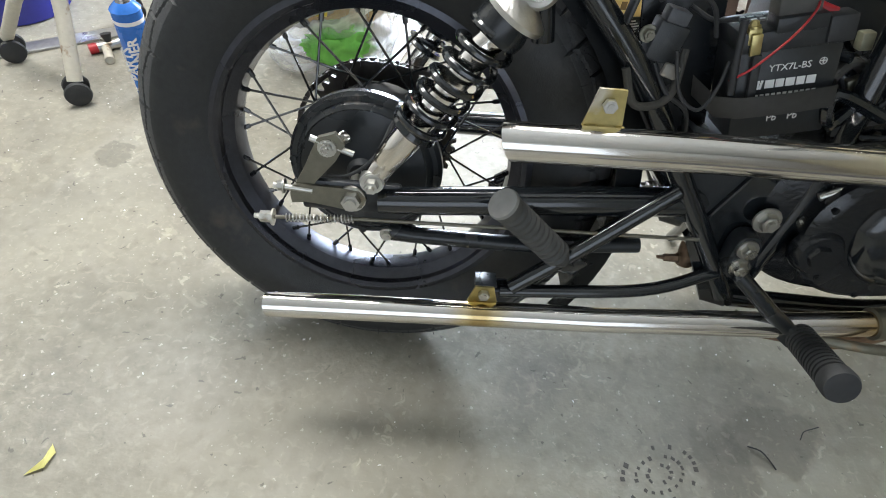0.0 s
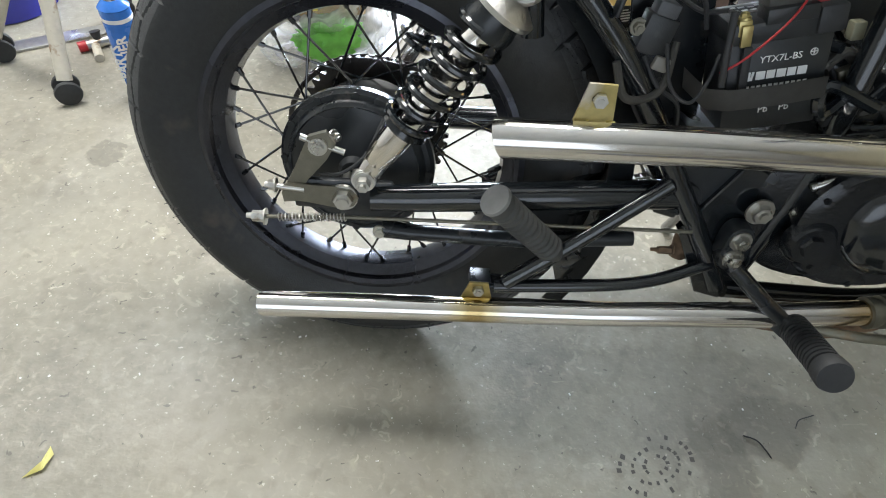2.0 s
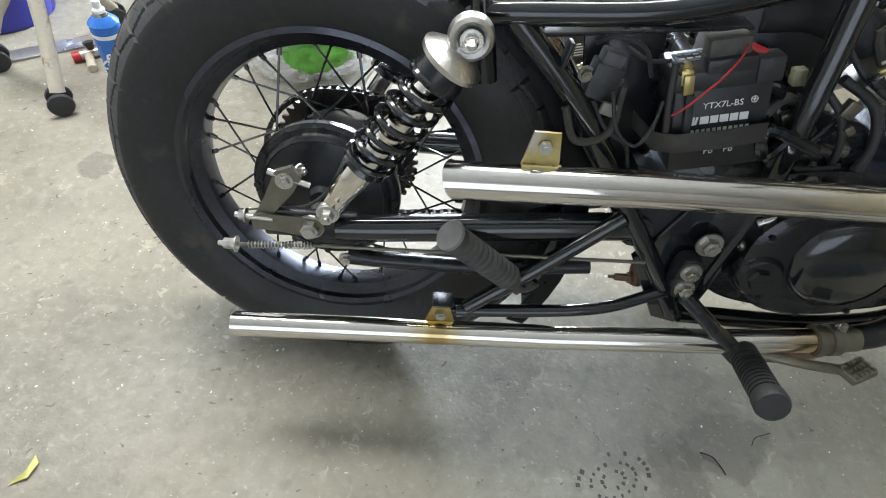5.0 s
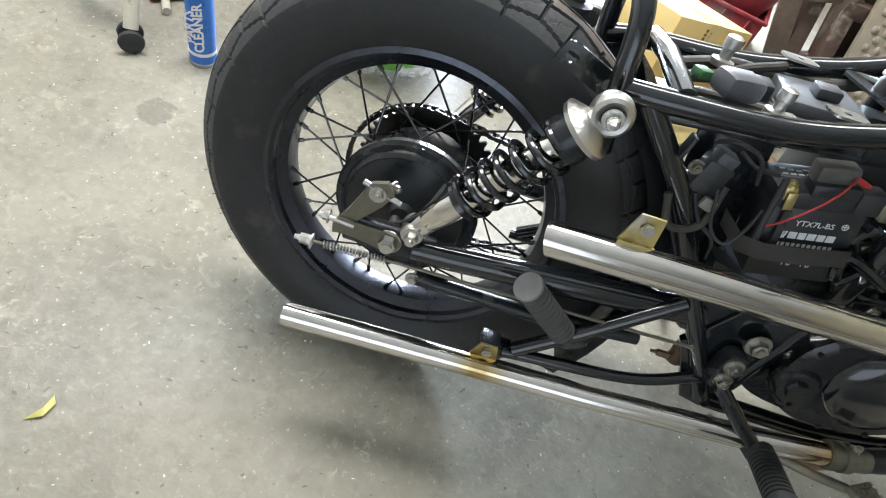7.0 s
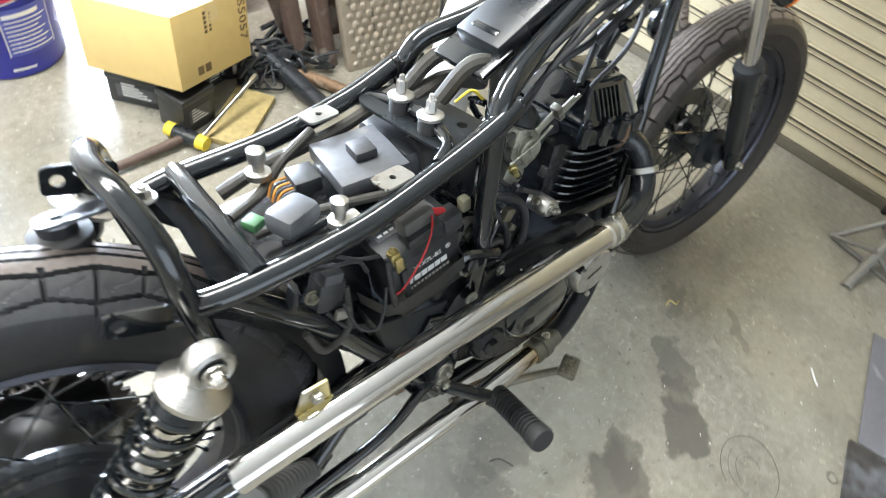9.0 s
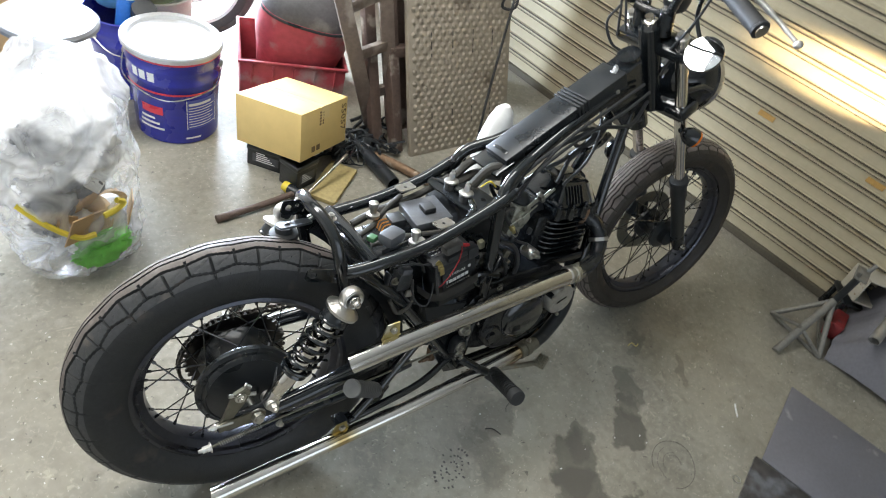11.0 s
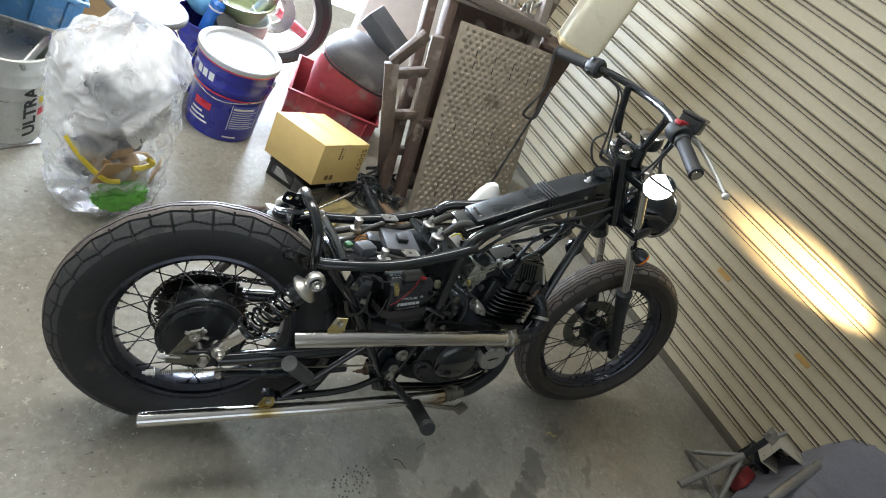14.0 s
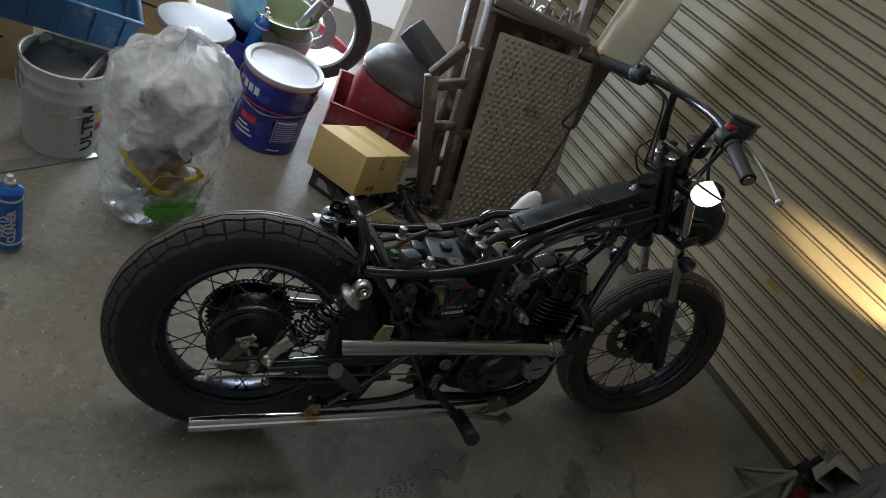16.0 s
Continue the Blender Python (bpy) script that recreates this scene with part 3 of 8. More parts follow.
def chain_mesh():
    way = chain_way()
    way.append(way[0])
    pos, pitch, last = [], 0.0128, None
    run, need = 0.0, 0.0
    for a, b in zip(way, way[1:]):
        d = (b - a).length
        while need <= run + d:
            pos.append(a.lerp(b, (need - run) / max(d, 1e-9)))
            need += pitch
        run += d
    bm = bmesh.new()
    for i, (a, b) in enumerate(zip(pos, pos[1:])):
        off = 0.0075 if i % 2 else 0.0055
        for s in (-1, 1):
            d = b - a
            ang = math.atan2(d.z, d.x)
            m = Matrix.Translation((a + b) / 2 + Vector((0, s * off, 0))) @ Matrix.Rotation(-ang, 4, "Y")
            vs = [(-0.0085, 0, 0.004), (-0.003, 0, 0.0033), (0.003, 0, 0.0033), (0.0085, 0, 0.004), (0.0095, 0, 0), (0.0085, 0, -0.004), (0.003, 0, -0.0033), (-0.003, 0, -0.0033), (-0.0085, 0, -0.004), (-0.0095, 0, 0)]
            lo = [bm.verts.new(m @ Vector((x, -0.0008, z))) for x, y, z in vs]
            hi = [bm.verts.new(m @ Vector((x, 0.0008, z))) for x, y, z in vs]
            bm.faces.new(lo)
            bm.faces.new(hi[::-1])
            for k in range(10):
                bm.faces.new((lo[k], hi[k], hi[(k + 1) % 10], lo[(k + 1) % 10]))
        tube([a + Vector((0, -0.008, 0)), a + Vector((0, 0.008, 0))], 0.0033, 8, bm)
    return bm


part("chain", chain_mesh(), CHAIN, bike, "oiled roller chain")

front = make_wheel("front_wheel", Matrix.Translation((1.5, 0, 0.017)) @ Matrix.Rotation(radians(-7), 4, "Z"), 0.350, 0.262, 0.108, 0.066, 0.05, 0.035, "rib", 0.022)
bpart("hub", lathe([(0.012, -0.075), (0.03, -0.072), (0.034, -0.05), (0.055, -0.044), (0.056, -0.034), (0.036, -0.028), (0.034, 0.02), (0.056, 0.03), (0.058, 0.04), (0.04, 0.06), (0.012, 0.065)], 40), SATIN, front)


def disc_mesh():
    bm = bmesh.new()
    n = 72
    prof = [(0.075, 0.055), (0.12, 0.055), (0.12, 0.059), (0.075, 0.059)]
    lathe(prof, n, True, bm)
    return bm


disc = part("brake_disc", disc_mesh(), DULL, front, "dull steel brake disc")
for k in range(7):
    part("disc_arm", box((0.045, 0.004, 0.014), Matrix.Rotation(-2 * math.pi * k / 7, 4, "Y") @ Matrix.Translation((0.06, 0.056, 0)), 0.001), SATIN, disc)


def cover_plate(pts, y0, y1):
    """A flat plate of outline pts (x, z) from y0 to y1."""
    bm = bmesh.new()
    a, b = ([bm.verts.new((x, y, z)) for x, z in pts] for y in (y0, y1))
    bm.faces.new(a)
    bm.faces.new(b[::-1])
    n = len(pts)
    for k in range(n):
        bm.faces.new((a[k], b[k], b[(k + 1) % n], a[(k + 1) % n]))
    bmesh.ops.recalc_face_normals(bm, faces=bm.faces)
    return bm


# swingarm
for s in (-1, 1):
    bpart("swingarm_leg", tube([(0.035, s * 0.128, 0.0), (0.1, s * 0.126, 0.004), (0.3, s * 0.112, 0.014), (0.45, s * 0.1, 0.02)], [0.017, 0.019, 0.02, 0.021], 20), GLOSS)
    bm = box((0.13, 0.012, 0.045), Matrix.Translation((0.0, s * 0.121, 0.0)), 0.005)
    bpart("axle_plate", bm, SATIN)
rod("swingarm_pivot", [(0.45, -0.115, 0.02), (0.45, 0.115, 0.02)], 0.024, GLOSS)
rod("swingarm_brace", [(0.3, -0.11, 0.012), (0.36, 0, 0.016), (0.3, 0.11, 0.012)], 0.016, GLOSS, curved=True)
rod("rear_axle", [(0, -0.148, 0), (0, 0.15, 0)], 0.008, STEEL)
bolt((0, -0.129, 0), (0, -1, 0), 0.0135, 0.011, name="axle_nut")
bm = bmesh.new()
outline = ((-0.078, 0.013), (-0.068, 0.017), (-0.012, 0.016), (0.01, 0.013), (0.02, 0.002), (0.013, -0.012), (-0.008, -0.016), (-0.045, -0.01), (-0.07, -0.008), (-0.078, -0.003))
for yy in (-0.132, -0.128):
    bm.faces.new([bm.verts.new((x, yy, z)) for x, z in outline])
bm.verts.ensure_lookup_table()
for k in range(10):
    bm.faces.new((bm.verts[k], bm.verts[(k + 1) % 10], bm.verts[10 + (k + 1) % 10], bm.verts[10 + k]))
bmesh.ops.recalc_face_normals(bm, faces=bm.faces)
bpart("chain_adjuster", bm, DULL, label="dull plated chain adjuster plate")
rod("adjuster_screw", [(-0.1, -0.13, 0.012), (-0.05, -0.13, 0.008)], 0.004, STEEL)
bolt((-0.085, -0.13, 0.012), (-1, -0.13, 0.012), 0.007, 0.008, name="adjuster_nut")
bm = cover_plate([(-0.042, 0.082), (-0.02, 0.09), (-0.008, 0.075), (-0.02, 0.052), (-0.046, 0.02), (-0.063, -0.012), (-0.078, -0.014), (-0.08, 0.0), (-0.062, 0.035)], -0.128, -0.12)
lev = bpart("brake_lever", bm, DULL, label="flat plated rear brake lever")
bolt((-0.03, -0.128, 0.07), (-0.03, -1, 0.07), 0.0085, 0.006, parent=lev)
rod("pinch_bolt", [(-0.052, -0.124, 0.08), (0.002, -0.124, 0.062)], 0.0042, STEEL, lev)
bolt((-0.014, -0.112, 0.078), (0.4, -0.4, 0.1), 0.006, 0.008, parent=lev)
rod("brake_rod", [(-0.105, -0.14, -0.031), (0.013, -0.14, -0.024), (0.21, -0.14, -0.019), (0.47, -0.13, -0.02)], 0.0026, DULL, label="thin steel brake rod")
bolt((-0.1, -0.14, -0.031), (-1, -0.14, -0.031), 0.008, 0.016, name="brake_wing_nut")
spr = [(-0.085 + 0.09 * k / 150, -0.141 + 0.005 * math.cos(k * 2 * math.pi / 7.5), -0.03 + 0.006 * k / 150 + 0.005 * math.sin(k * 2 * math.pi / 7.5)) for k in range(151)]
part("return_spring", tube(spr, 0.0009, 5), STEEL, bike)
rod("torque_arm", [(0.05, -0.126, -0.048), (0.085, -0.126, -0.052), (0.24, -0.118, -0.06), (0.4, -0.11, -0.05)], [0.013, 0.0115, 0.0115, 0.0115], SATIN)
bolt((0.048, -0.134, -0.048), (0.048, -1, -0.048), 0.007, 0.006)
rod("brake_wire", [(-0.03, -0.125, 0.03), (0.0, -0.14, 0.042), (0.03, -0.14, 0.07), (0.05, -0.12, 0.11)], 0.0022, SOFT, curved=True)


def shock(s):
    lo, hi = Vector((0.028, s * 0.134, 0.038)), Vector((0.187, s * 0.17, 0.288))
    ax = (hi - lo).normalized()
    ln = (hi - lo).length

    def at(k):
        return lo + ax * (ln * k)

    body = bpart("shock_absorber", turned([(0.0, 0.0), (0.011, 0.0), (0.013, ln * 0.07), (0.0175, ln * 0.1), (0.0195, ln * 0.22), (0.0195, ln * 0.31), (0.012, ln * 0.32)], lo, hi), CHROME, label="rear shock absorber with black spring and alloy ends")
    bpart("damper_tube", turned([(0.0165, 0.0)] + [(0.0165 + (0.001 if k % 8 < 4 else 0), ln * (0.3 + 0.5 * k / 40)) for k in range(41)] + [(0.0, ln * 0.81)], lo, hi), CHROME, body)
    pts = []
    turns = 6.6
    for k in range(230):
        u = k / 229
        a = 2 * math.pi * turns * u
        side = ax.orthogonal().normalized()
        up = ax.cross(side)
        tight = min(1, u * 6) * 0.6 + 0.4 if u < 0.1 else 1
        h = 0.315 + (0.81 - 0.315) * (u ** 1.12 if u < 1 else 1)
        pts.append(at(h) + 0.0285 * (side * math.cos(a) + up * math.sin(a)))
    bpart("spring", tube(pts, 0.0044, 8), GLOSS, body, "gloss black coil spring")
    bpart("spring_seat", turned([(0.0, ln * 0.295), (0.027, ln * 0.295), (0.03, ln * 0.305), (0.027, ln * 0.325), (0.012, ln * 0.325)], lo, hi), GLOSS, body)
    bpart("top_cup", turned([(0.012, ln * 0.78), (0.029, ln * 0.79), (0.03, ln * 0.82), (0.024, ln * 0.9), (0.0, ln * 0.9)], lo, hi), SATIN, body)
    bpart("top_cap", turned([(0.014, ln * 0.87), (0.036, ln * 0.88), (0.037, ln * 0.9), (0.028, ln * 0.92), (0.014, ln * 0.95), (0.0, ln * 0.96)], lo, hi), ALLOY, body, "dull alloy spring cap")
    bpart("top_eye", lathe([(0.0125, -0.011), (0.0185, -0.0135), (0.0225, -0.0105), (0.0245, -0.004), (0.0245, 0.004), (0.0225, 0.0105), (0.0185, 0.0135), (0.0125, 0.011)], 36, True, m=Matrix.Translation(hi)), ALLOY, body)
    bpart("eye_bush", lathe([(0.0, -0.016), (0.0125, -0.013), (0.0125, 0.013), (0.0, 0.013)], 20, m=Matrix.Translation(hi)), SOFT, body)
    bpart("eye_neck", turned([(0.016, ln * 0.9), (0.012, ln * 0.94), (0.015, ln * 0.965)], lo, hi), ALLOY, body)
    bolt(hi + Vector((0, s * 0.0145, 0)), hi + Vector((0, s, 0)), 0.0085, 0.007, STEEL, body)
    bpart("dome_nut", turned([(0.0075, 0.0), (0.0072, 0.004), (0.005, 0.0075), (0.0, 0.009)], hi + Vector((0, s * 0.022, 0)), hi + Vector((0, s, 0)), 20), CHROME, body)
    bpart("lower_eye", lathe([(0.0, -0.016), (0.015, -0.016), (0.016, -0.012), (0.016, 0.012), (0.015, 0.016), (0.0, 0.016)], 24, m=Matrix.Translation(lo)), ALLOY, body)
    bolt(lo + Vector((0, s * 0.016, 0)), lo + Vector((0, s, 0)), 0.0095, 0.012, STEEL, body)


shock(-1)
shock(1)

# frame
for s in (-1, 1):
    rod("seat_rail", [(0.2, s * 0.098, 0.292), (0.26, s * 0.11, 0.3), (0.4, s * 0.11, 0.314), (0.52, s * 0.105, 0.346), (0.6, s * 0.105, 0.378), (0.64, s * 0.1, 0.395)], 0.0145, GLOSS, curved=True, sides=18, label="gloss black seat rail")
    rod("frame_strut", [(0.235, s * 0.105, 0.295), (0.33, s * 0.11, 0.195), (0.415, s * 0.11, 0.075), (0.5, s * 0.112, -0.05), (0.548, s * 0.112, -0.125)], 0.0145, GLOSS, curved=True, sides=18)
    rod("frame_post", [(0.607, s * 0.1, 0.39), (0.606, s * 0.108, 0.2), (0.6, s * 0.11, 0.06), (0.565, s * 0.112, -0.09)], 0.0155, GLOSS, curved=True, sides=18)
    rod("backbone_tube", [(0.606, s * 0.1, 0.36), (0.632, s * 0.088, 0.415), (0.72, s * 0.06, 0.45), (0.86, s * 0.042, 0.515), (1.03, s * 0.03, 0.59)], 0.015, GLOSS, curved=True, sides=18)
    rod("down_tube", [(1.1, s * 0.02, 0.52), (1.04, s * 0.06, 0.3), (1.0, s * 0.09, 0.05), (0.93, s * 0.11, -0.08), (0.8, s * 0.112, -0.13), (0.56, s * 0.112, -0.13)], 0.0145, GLOSS, curved=True, sides=18)
    rod("peg_stay", [(0.425, s * 0.118, 0.045), (0.3, s * 0.14, -0.055), (0.225, s * 0.15, -0.112)], 0.0115, GLOSS)
    rod("lower_stay", [(0.52, s * 0.12, -0.08), (0.41, s * 0.14, -0.108), (0.21, s * 0.15, -0.12)], 0.0095, GLOSS, curved=True)
rod("cross_tube", [(0.272, -0.11, 0.308), (0.268, 0, 0.318), (0.272, 0.11, 0.308)], 0.0135, GLOSS, sides=18)
rod("front_loop", [(0.515, -0.1, 0.352), (0.548, -0.075, 0.362), (0.558, 0, 0.365), (0.55, 0.08, 0.35), (0.52, 0.105, 0.342)], 0.0085, GLOSS, curved=True)
rod("rear_hoop", [(0.215, -0.1, 0.215), (0.2, -0.1, 0.3), (0.192, -0.085, 0.368), (0.18, -0.045, 0.405), (0.172, 0.0, 0.413), (0.18, 0.045, 0.405), (0.192, 0.085, 0.368), (0.2, 0.1, 0.3), (0.215, 0.1, 0.215)], 0.0135, GLOSS, curved=True, sides=16)


def holed_plate(w, h, t, holes):
    """A rounded plate with round holes through it."""
    bm = bmesh.new()
    n = 48
    lo = [[], []]
    for side, y in ((0, -t / 2), (1, t / 2)):
        for k in range(n):
            a = 2 * math.pi * k / n
            c, s = math.cos(a), math.sin(a)
            e = 0.35
            lo[side].append(bm.verts.new((w / 2 * math.copysign(abs(c) ** e, c), y, h / 2 * math.copysign(abs(s) ** e, s))))
    edges = []
    for side in (0, 1):
        es = [bm.edges.new((lo[side][k], lo[side][(k + 1) % n])) for k in range(n)]
        for x, z, r in holes:
            vs = [bm.verts.new((x + r * math.cos(2 * math.pi * k / 12), (-t / 2, t / 2)[side], z + r * math.sin(2 * math.pi * k / 12))) for k in range(12)]
            es += [bm.edges.new((vs[k], vs[(k + 1) % 12])) for k in range(12)]
            edges.append(vs)
        bmesh.ops.triangle_fill(bm, edges=es, use_beauty=True)
    for k in range(n):
        bm.faces.new((lo[0][k], lo[0][(k + 1) % n], lo[1][(k + 1) % n], lo[1][k]))
    half = len(edges) // 2
    for a, b in zip(edges[:half], edges[half:]):
        for k in range(12):
            bm.faces.new((a[k], a[(k + 1) % 12], b[(k + 1) % 12], b[k]))
    bmesh.ops.recalc_face_normals(bm, faces=bm.faces)
    return bm


bm = holed_plate(0.07, 0.034, 0.004, [(-0.02, 0.0, 0.007), (-0.002, 0.006, 0.004), (0.012, -0.006, 0.004), (0.026, 0.004, 0.004)])
bm.transform(Matrix.Translation((0.166, 0.045, 0.378)) @ Matrix.Rotation(radians(12), 4, "Y"))
bpart("tail_bracket", bm, GLOSS, label="pierced black tail bracket")
bm = holed_plate(0.07, 0.035, 0.004, [(-0.015, 0.0, 0.006)])
bm.transform(Matrix.Translation((0.146, 0.012, 0.362)) @ Matrix.Rotation(radians(75), 4, "X"))
bpart("tail_bracket", bm, SATIN)
bpart("rubber_mount", lathe([(0.0, -0.02), (0.03, -0.018), (0.03, -0.008), (0.018, -0.004), (0.018, 0.008), (0.0, 0.01)], 24, m=Matrix.Translation((0.13, 0.03, 0.342)) @ Y_TO_Z), SOFT)
bm = holed_plate(0.09, 0.03, 0.004, [(-0.03, 0.0, 0.008), (0.025, 0.0, 0.008)])
bm.transform(Matrix.Translation((0.165, -0.1, 0.3)) @ Matrix.Rotation(radians(20), 4, "Y"))
bpart("hook_bracket", bm, GLOSS)
bolt((0.2, -0.045, 0.395), (0.2, -0.045, 1), 0.008, 0.009)

# inner mudguard between the wheel and the battery
bm = bmesh.new()
rows = []
for k in range(17):
    a = radians(-32 + 5.4 * k)
    rows.append([bm.verts.new((0.008 + r * math.cos(a), y, r * math.sin(a))) for y, r in ((-0.1, 0.34), (-0.088, 0.378), (0, 0.386), (0.088, 0.378), (0.1, 0.34))])
for a, b in zip(rows, rows[1:]):
    for i in range(4):
        bm.faces.new((a[i], a[i + 1], b[i + 1], b[i]))
bmesh.ops.solidify(bm, geom=list(bm.faces), thickness=0.003)
bpart("inner_mudguard", bm, SATIN, label="plain black inner mudguard")

# exhaust
UP = [(0.182, -0.197, 0.133), (0.4, -0.188, 0.134), (0.64, -0.178, 0.132), (0.86, -0.17, 0.13)]


def open_pipe(pts, r, wall=0.0022, sides=36, cut=0.0):
    """A pipe with wall thickness; cut slants its first end away from the rider's right side."""
    bm = tube(pts, r, sides, caps=False)
    tube([Vector(p) for p in pts], r - wall, sides, bm, caps=False)
    bm.verts.ensure_lookup_table()
    n = len(pts) * sides
    for v in bm.verts[:sides] + bm.verts[n:n + sides] if cut else ():
        off = v.co - Vector(pts[0])
        v.co.x -= cut * 0.7 * (off.z - off.y)
    for i in range(sides):
        j = (i + 1) % sides
        bm.faces.new((bm.verts[i], bm.verts[j], bm.verts[n + j], bm.verts[n + i]))
    bmesh.ops.recalc_face_normals(bm, faces=bm.faces)
    return bm


upper = bpart("upper_exhaust_pipe", open_pipe(UP, 0.0225, cut=0.6), CHROME, label="straight polished steel exhaust pipe")


def heat_pipe_material():
    m = mat("heat_tinted_steel", (0.78, 0.75, 0.71), 0.11, 1.0, vary=0.05, rough_vary=0.05)
    nt = m.node_tree
    N, L = nt.nodes, nt.links
    b = N["Principled BSDF"]
    col = b.inputs["Base Color"].links[0].from_socket
    tc = N.new("ShaderNodeTexCoord")
    sep = N.new("ShaderNodeSeparateXYZ")
    L.new(tc.outputs["Object"], sep.inputs[0])
    for at, half, tint in ((0.185, 0.055, (0.68, 0.55, 0.3)), (0.185, 0.022, (0.5, 0.36, 0.15)), (0.79, 0.13, (0.62, 0.44, 0.22))):
        d = N.new("ShaderNodeMath")
        d.operation = "SUBTRACT"
        L.new(sep.outputs["X"], d.inputs[0])
        d.inputs[1].default_value = at
        ab = N.new("ShaderNodeMath")
        ab.operation = "ABSOLUTE"
        L.new(d.outputs[0], ab.inputs[0])
        r = N.new("ShaderNodeMapRange")
        r.interpolation_type = "SMOOTHSTEP"
        r.inputs["From Min"].default_value, r.inputs["From Max"].default_value = half, half * 0.3
        r.inputs["To Max"].default_value = 0.85
        L.new(ab.outputs[0], r.inputs["Value"])
        x = N.new("ShaderNodeMix")
        x.data_type = "RGBA"
        L.new(r.outputs["Result"], x.inputs["Factor"])
        L.new(col, x.inputs["A"])
        x.inputs["B"].default_value = (*tint, 1)
        col = x.outputs["Result"]
    L.new(col, b.inputs["Base Color"])
    return m


HEAT = heat_pipe_material()
LOW = [(-0.113, -0.16, -0.167), (0.1, -0.162, -0.158), (0.35, -0.165, -0.148), (0.6, -0.166, -0.132), (0.78, -0.162, -0.116)]
lower = bpart("lower_exhaust_pipe", open_pipe(LOW, 0.0185, cut=0.3), HEAT, label="straight steel exhaust pipe, heat-tinted at the weld")
for pipe, x, y, z, h in ((upper, 0.281, -0.183, 0.152, 0.048), (lower, 0.188, -0.152, -0.142, 0.035)):
    bm = bmesh.new()
    w0, w1 = (0.0225, 0.015) if pipe is upper else (0.022, 0.013)
    out = [(-w0, 0), (w0, 0), (w1, h), (-w1, h)]
    hole = [(0.008 * math.cos(2 * math.pi * k / 14), h * 0.62 + 0.006 * math.sin(2 * math.pi * k / 14)) for k in range(14)]
    for yy in (-0.0015, 0.0015):
        vo = [bm.verts.new((a, yy, b)) for a, b in out]
        vh = [bm.verts.new((a, yy, b)) for a, b in hole]
        es = [bm.edges.new((vo[k], vo[(k + 1) % 4])) for k in range(4)] + [bm.edges.new((vh[k], vh[(k + 1) % 14])) for k in range(14)]
        bmesh.ops.triangle_fill(bm, edges=es, use_beauty=True)
    bm.verts.ensure_lookup_table()
    for k in range(4):
        bm.faces.new((bm.verts[k], bm.verts[(k + 1) % 4], bm.verts[18 + (k + 1) % 4], bm.verts[18 + k]))
    bm.transform(Matrix.Translation((x, y, z)) @ Matrix.Rotation(radians(10), 4, "X"))
    br = part("pipe_bracket", bm, BRASSY, pipe, "yellow-plated trapezoid bracket")
    bolt((x, y - 0.002 - h * 0.11, z + h * 0.62), (x, y - 1, z + h * 0.55), 0.0085, 0.006, STEEL, pipe, washer=False)
    weld = bmesh.new()
    rnd = random.Random(2)
    for k in range(15):
        bmesh.ops.create_icosphere(weld, subdivisions=1, radius=0.0042 * rnd.uniform(0.8, 1.25), matrix=Matrix.Translation((x + (k / 7 - 1) * w0, y + rnd.uniform(-0.003, 0.0005) - 0.003, z + rnd.uniform(-0.002, 0.002) - 0.001)))
    smooth(part("weld_bead", weld, BRASSY, pipe, "brassy weld bead"), 90)
bpart("pipe_hanger", box((0.03, 0.03, 0.004), pose(0.19, -0.142, -0.108, 0, 0, 0), 0.0012), SATIN, lower)
# clamps and black header pipes
for pipe, pts, r in ((upper, ((0.845, -0.1705, 0.13), (0.9, -0.168, 0.129)), 0.0235), (lower, ((0.745, -0.163, -0.119), (0.81, -0.16, -0.112)), 0.0205)):
    a, b = Vector(pts[0]), Vector(pts[1])
    ln = (b - a).length
    bpart("pipe_clamp", turned([(r, 0.0), (r + 0.003, 0.001), (r + 0.003, 0.012), (r, 0.014), (r, 0.02), (r + 0.004, 0.022), (r + 0.004, 0.036), (r, 0.038), (r - 0.001, ln)], a, b, 32), STEEL if pipe is upper else DULL, pipe, "steel pipe clamp")
    bolt(a.lerp(b, 0.5) + Vector((0, 0, r)), a.lerp(b, 0.5) + Vector((0, -0.3, 1)), 0.006, 0.01, STEEL, pipe)
rod("header_pipe", [(0.88, -0.17, 0.13), (0.925, -0.164, 0.13), (0.972, -0.15, 0.136), (1.004, -0.13, 0.158), (1.012, -0.108, 0.192), (0.998, -0.084, 0.222), (0.962, -0.06, 0.24)], 0.0225, SATIN, curved=True, steps=8, sides=22, label="heat-wrapped black header pipe")
rod("header_pipe", [(0.79, -0.161, -0.115), (0.86, -0.15, -0.1), (0.95, -0.12, -0.045), (1.0, -0.06, 0.05), (1.015, 0.0, 0.14), (0.99, 0.03, 0.215), (0.94, 0.035, 0.24)], 0.0195, SATIN, curved=True, steps=8, sides=22, label="heat-wrapped black header pipe")
rod("link_pipe", [(0.6, -0.13, -0.17), (0.72, -0.145, -0.172), (0.8, -0.14, -0.15), (0.86, -0.13, -0.115)], 0.014, RUST, curved=True, sides=16, label="rusty balance pipe")
bpart("header_ring", lathe([(0.022, -0.005), (0.028, -0.005), (0.028, 0.005), (0.022, 0.005)], 28, True, m=along((1.009, -0.119, 0.175), (1.012, -0.108, 0.192)) @ Y_TO_Z), ALLOY)
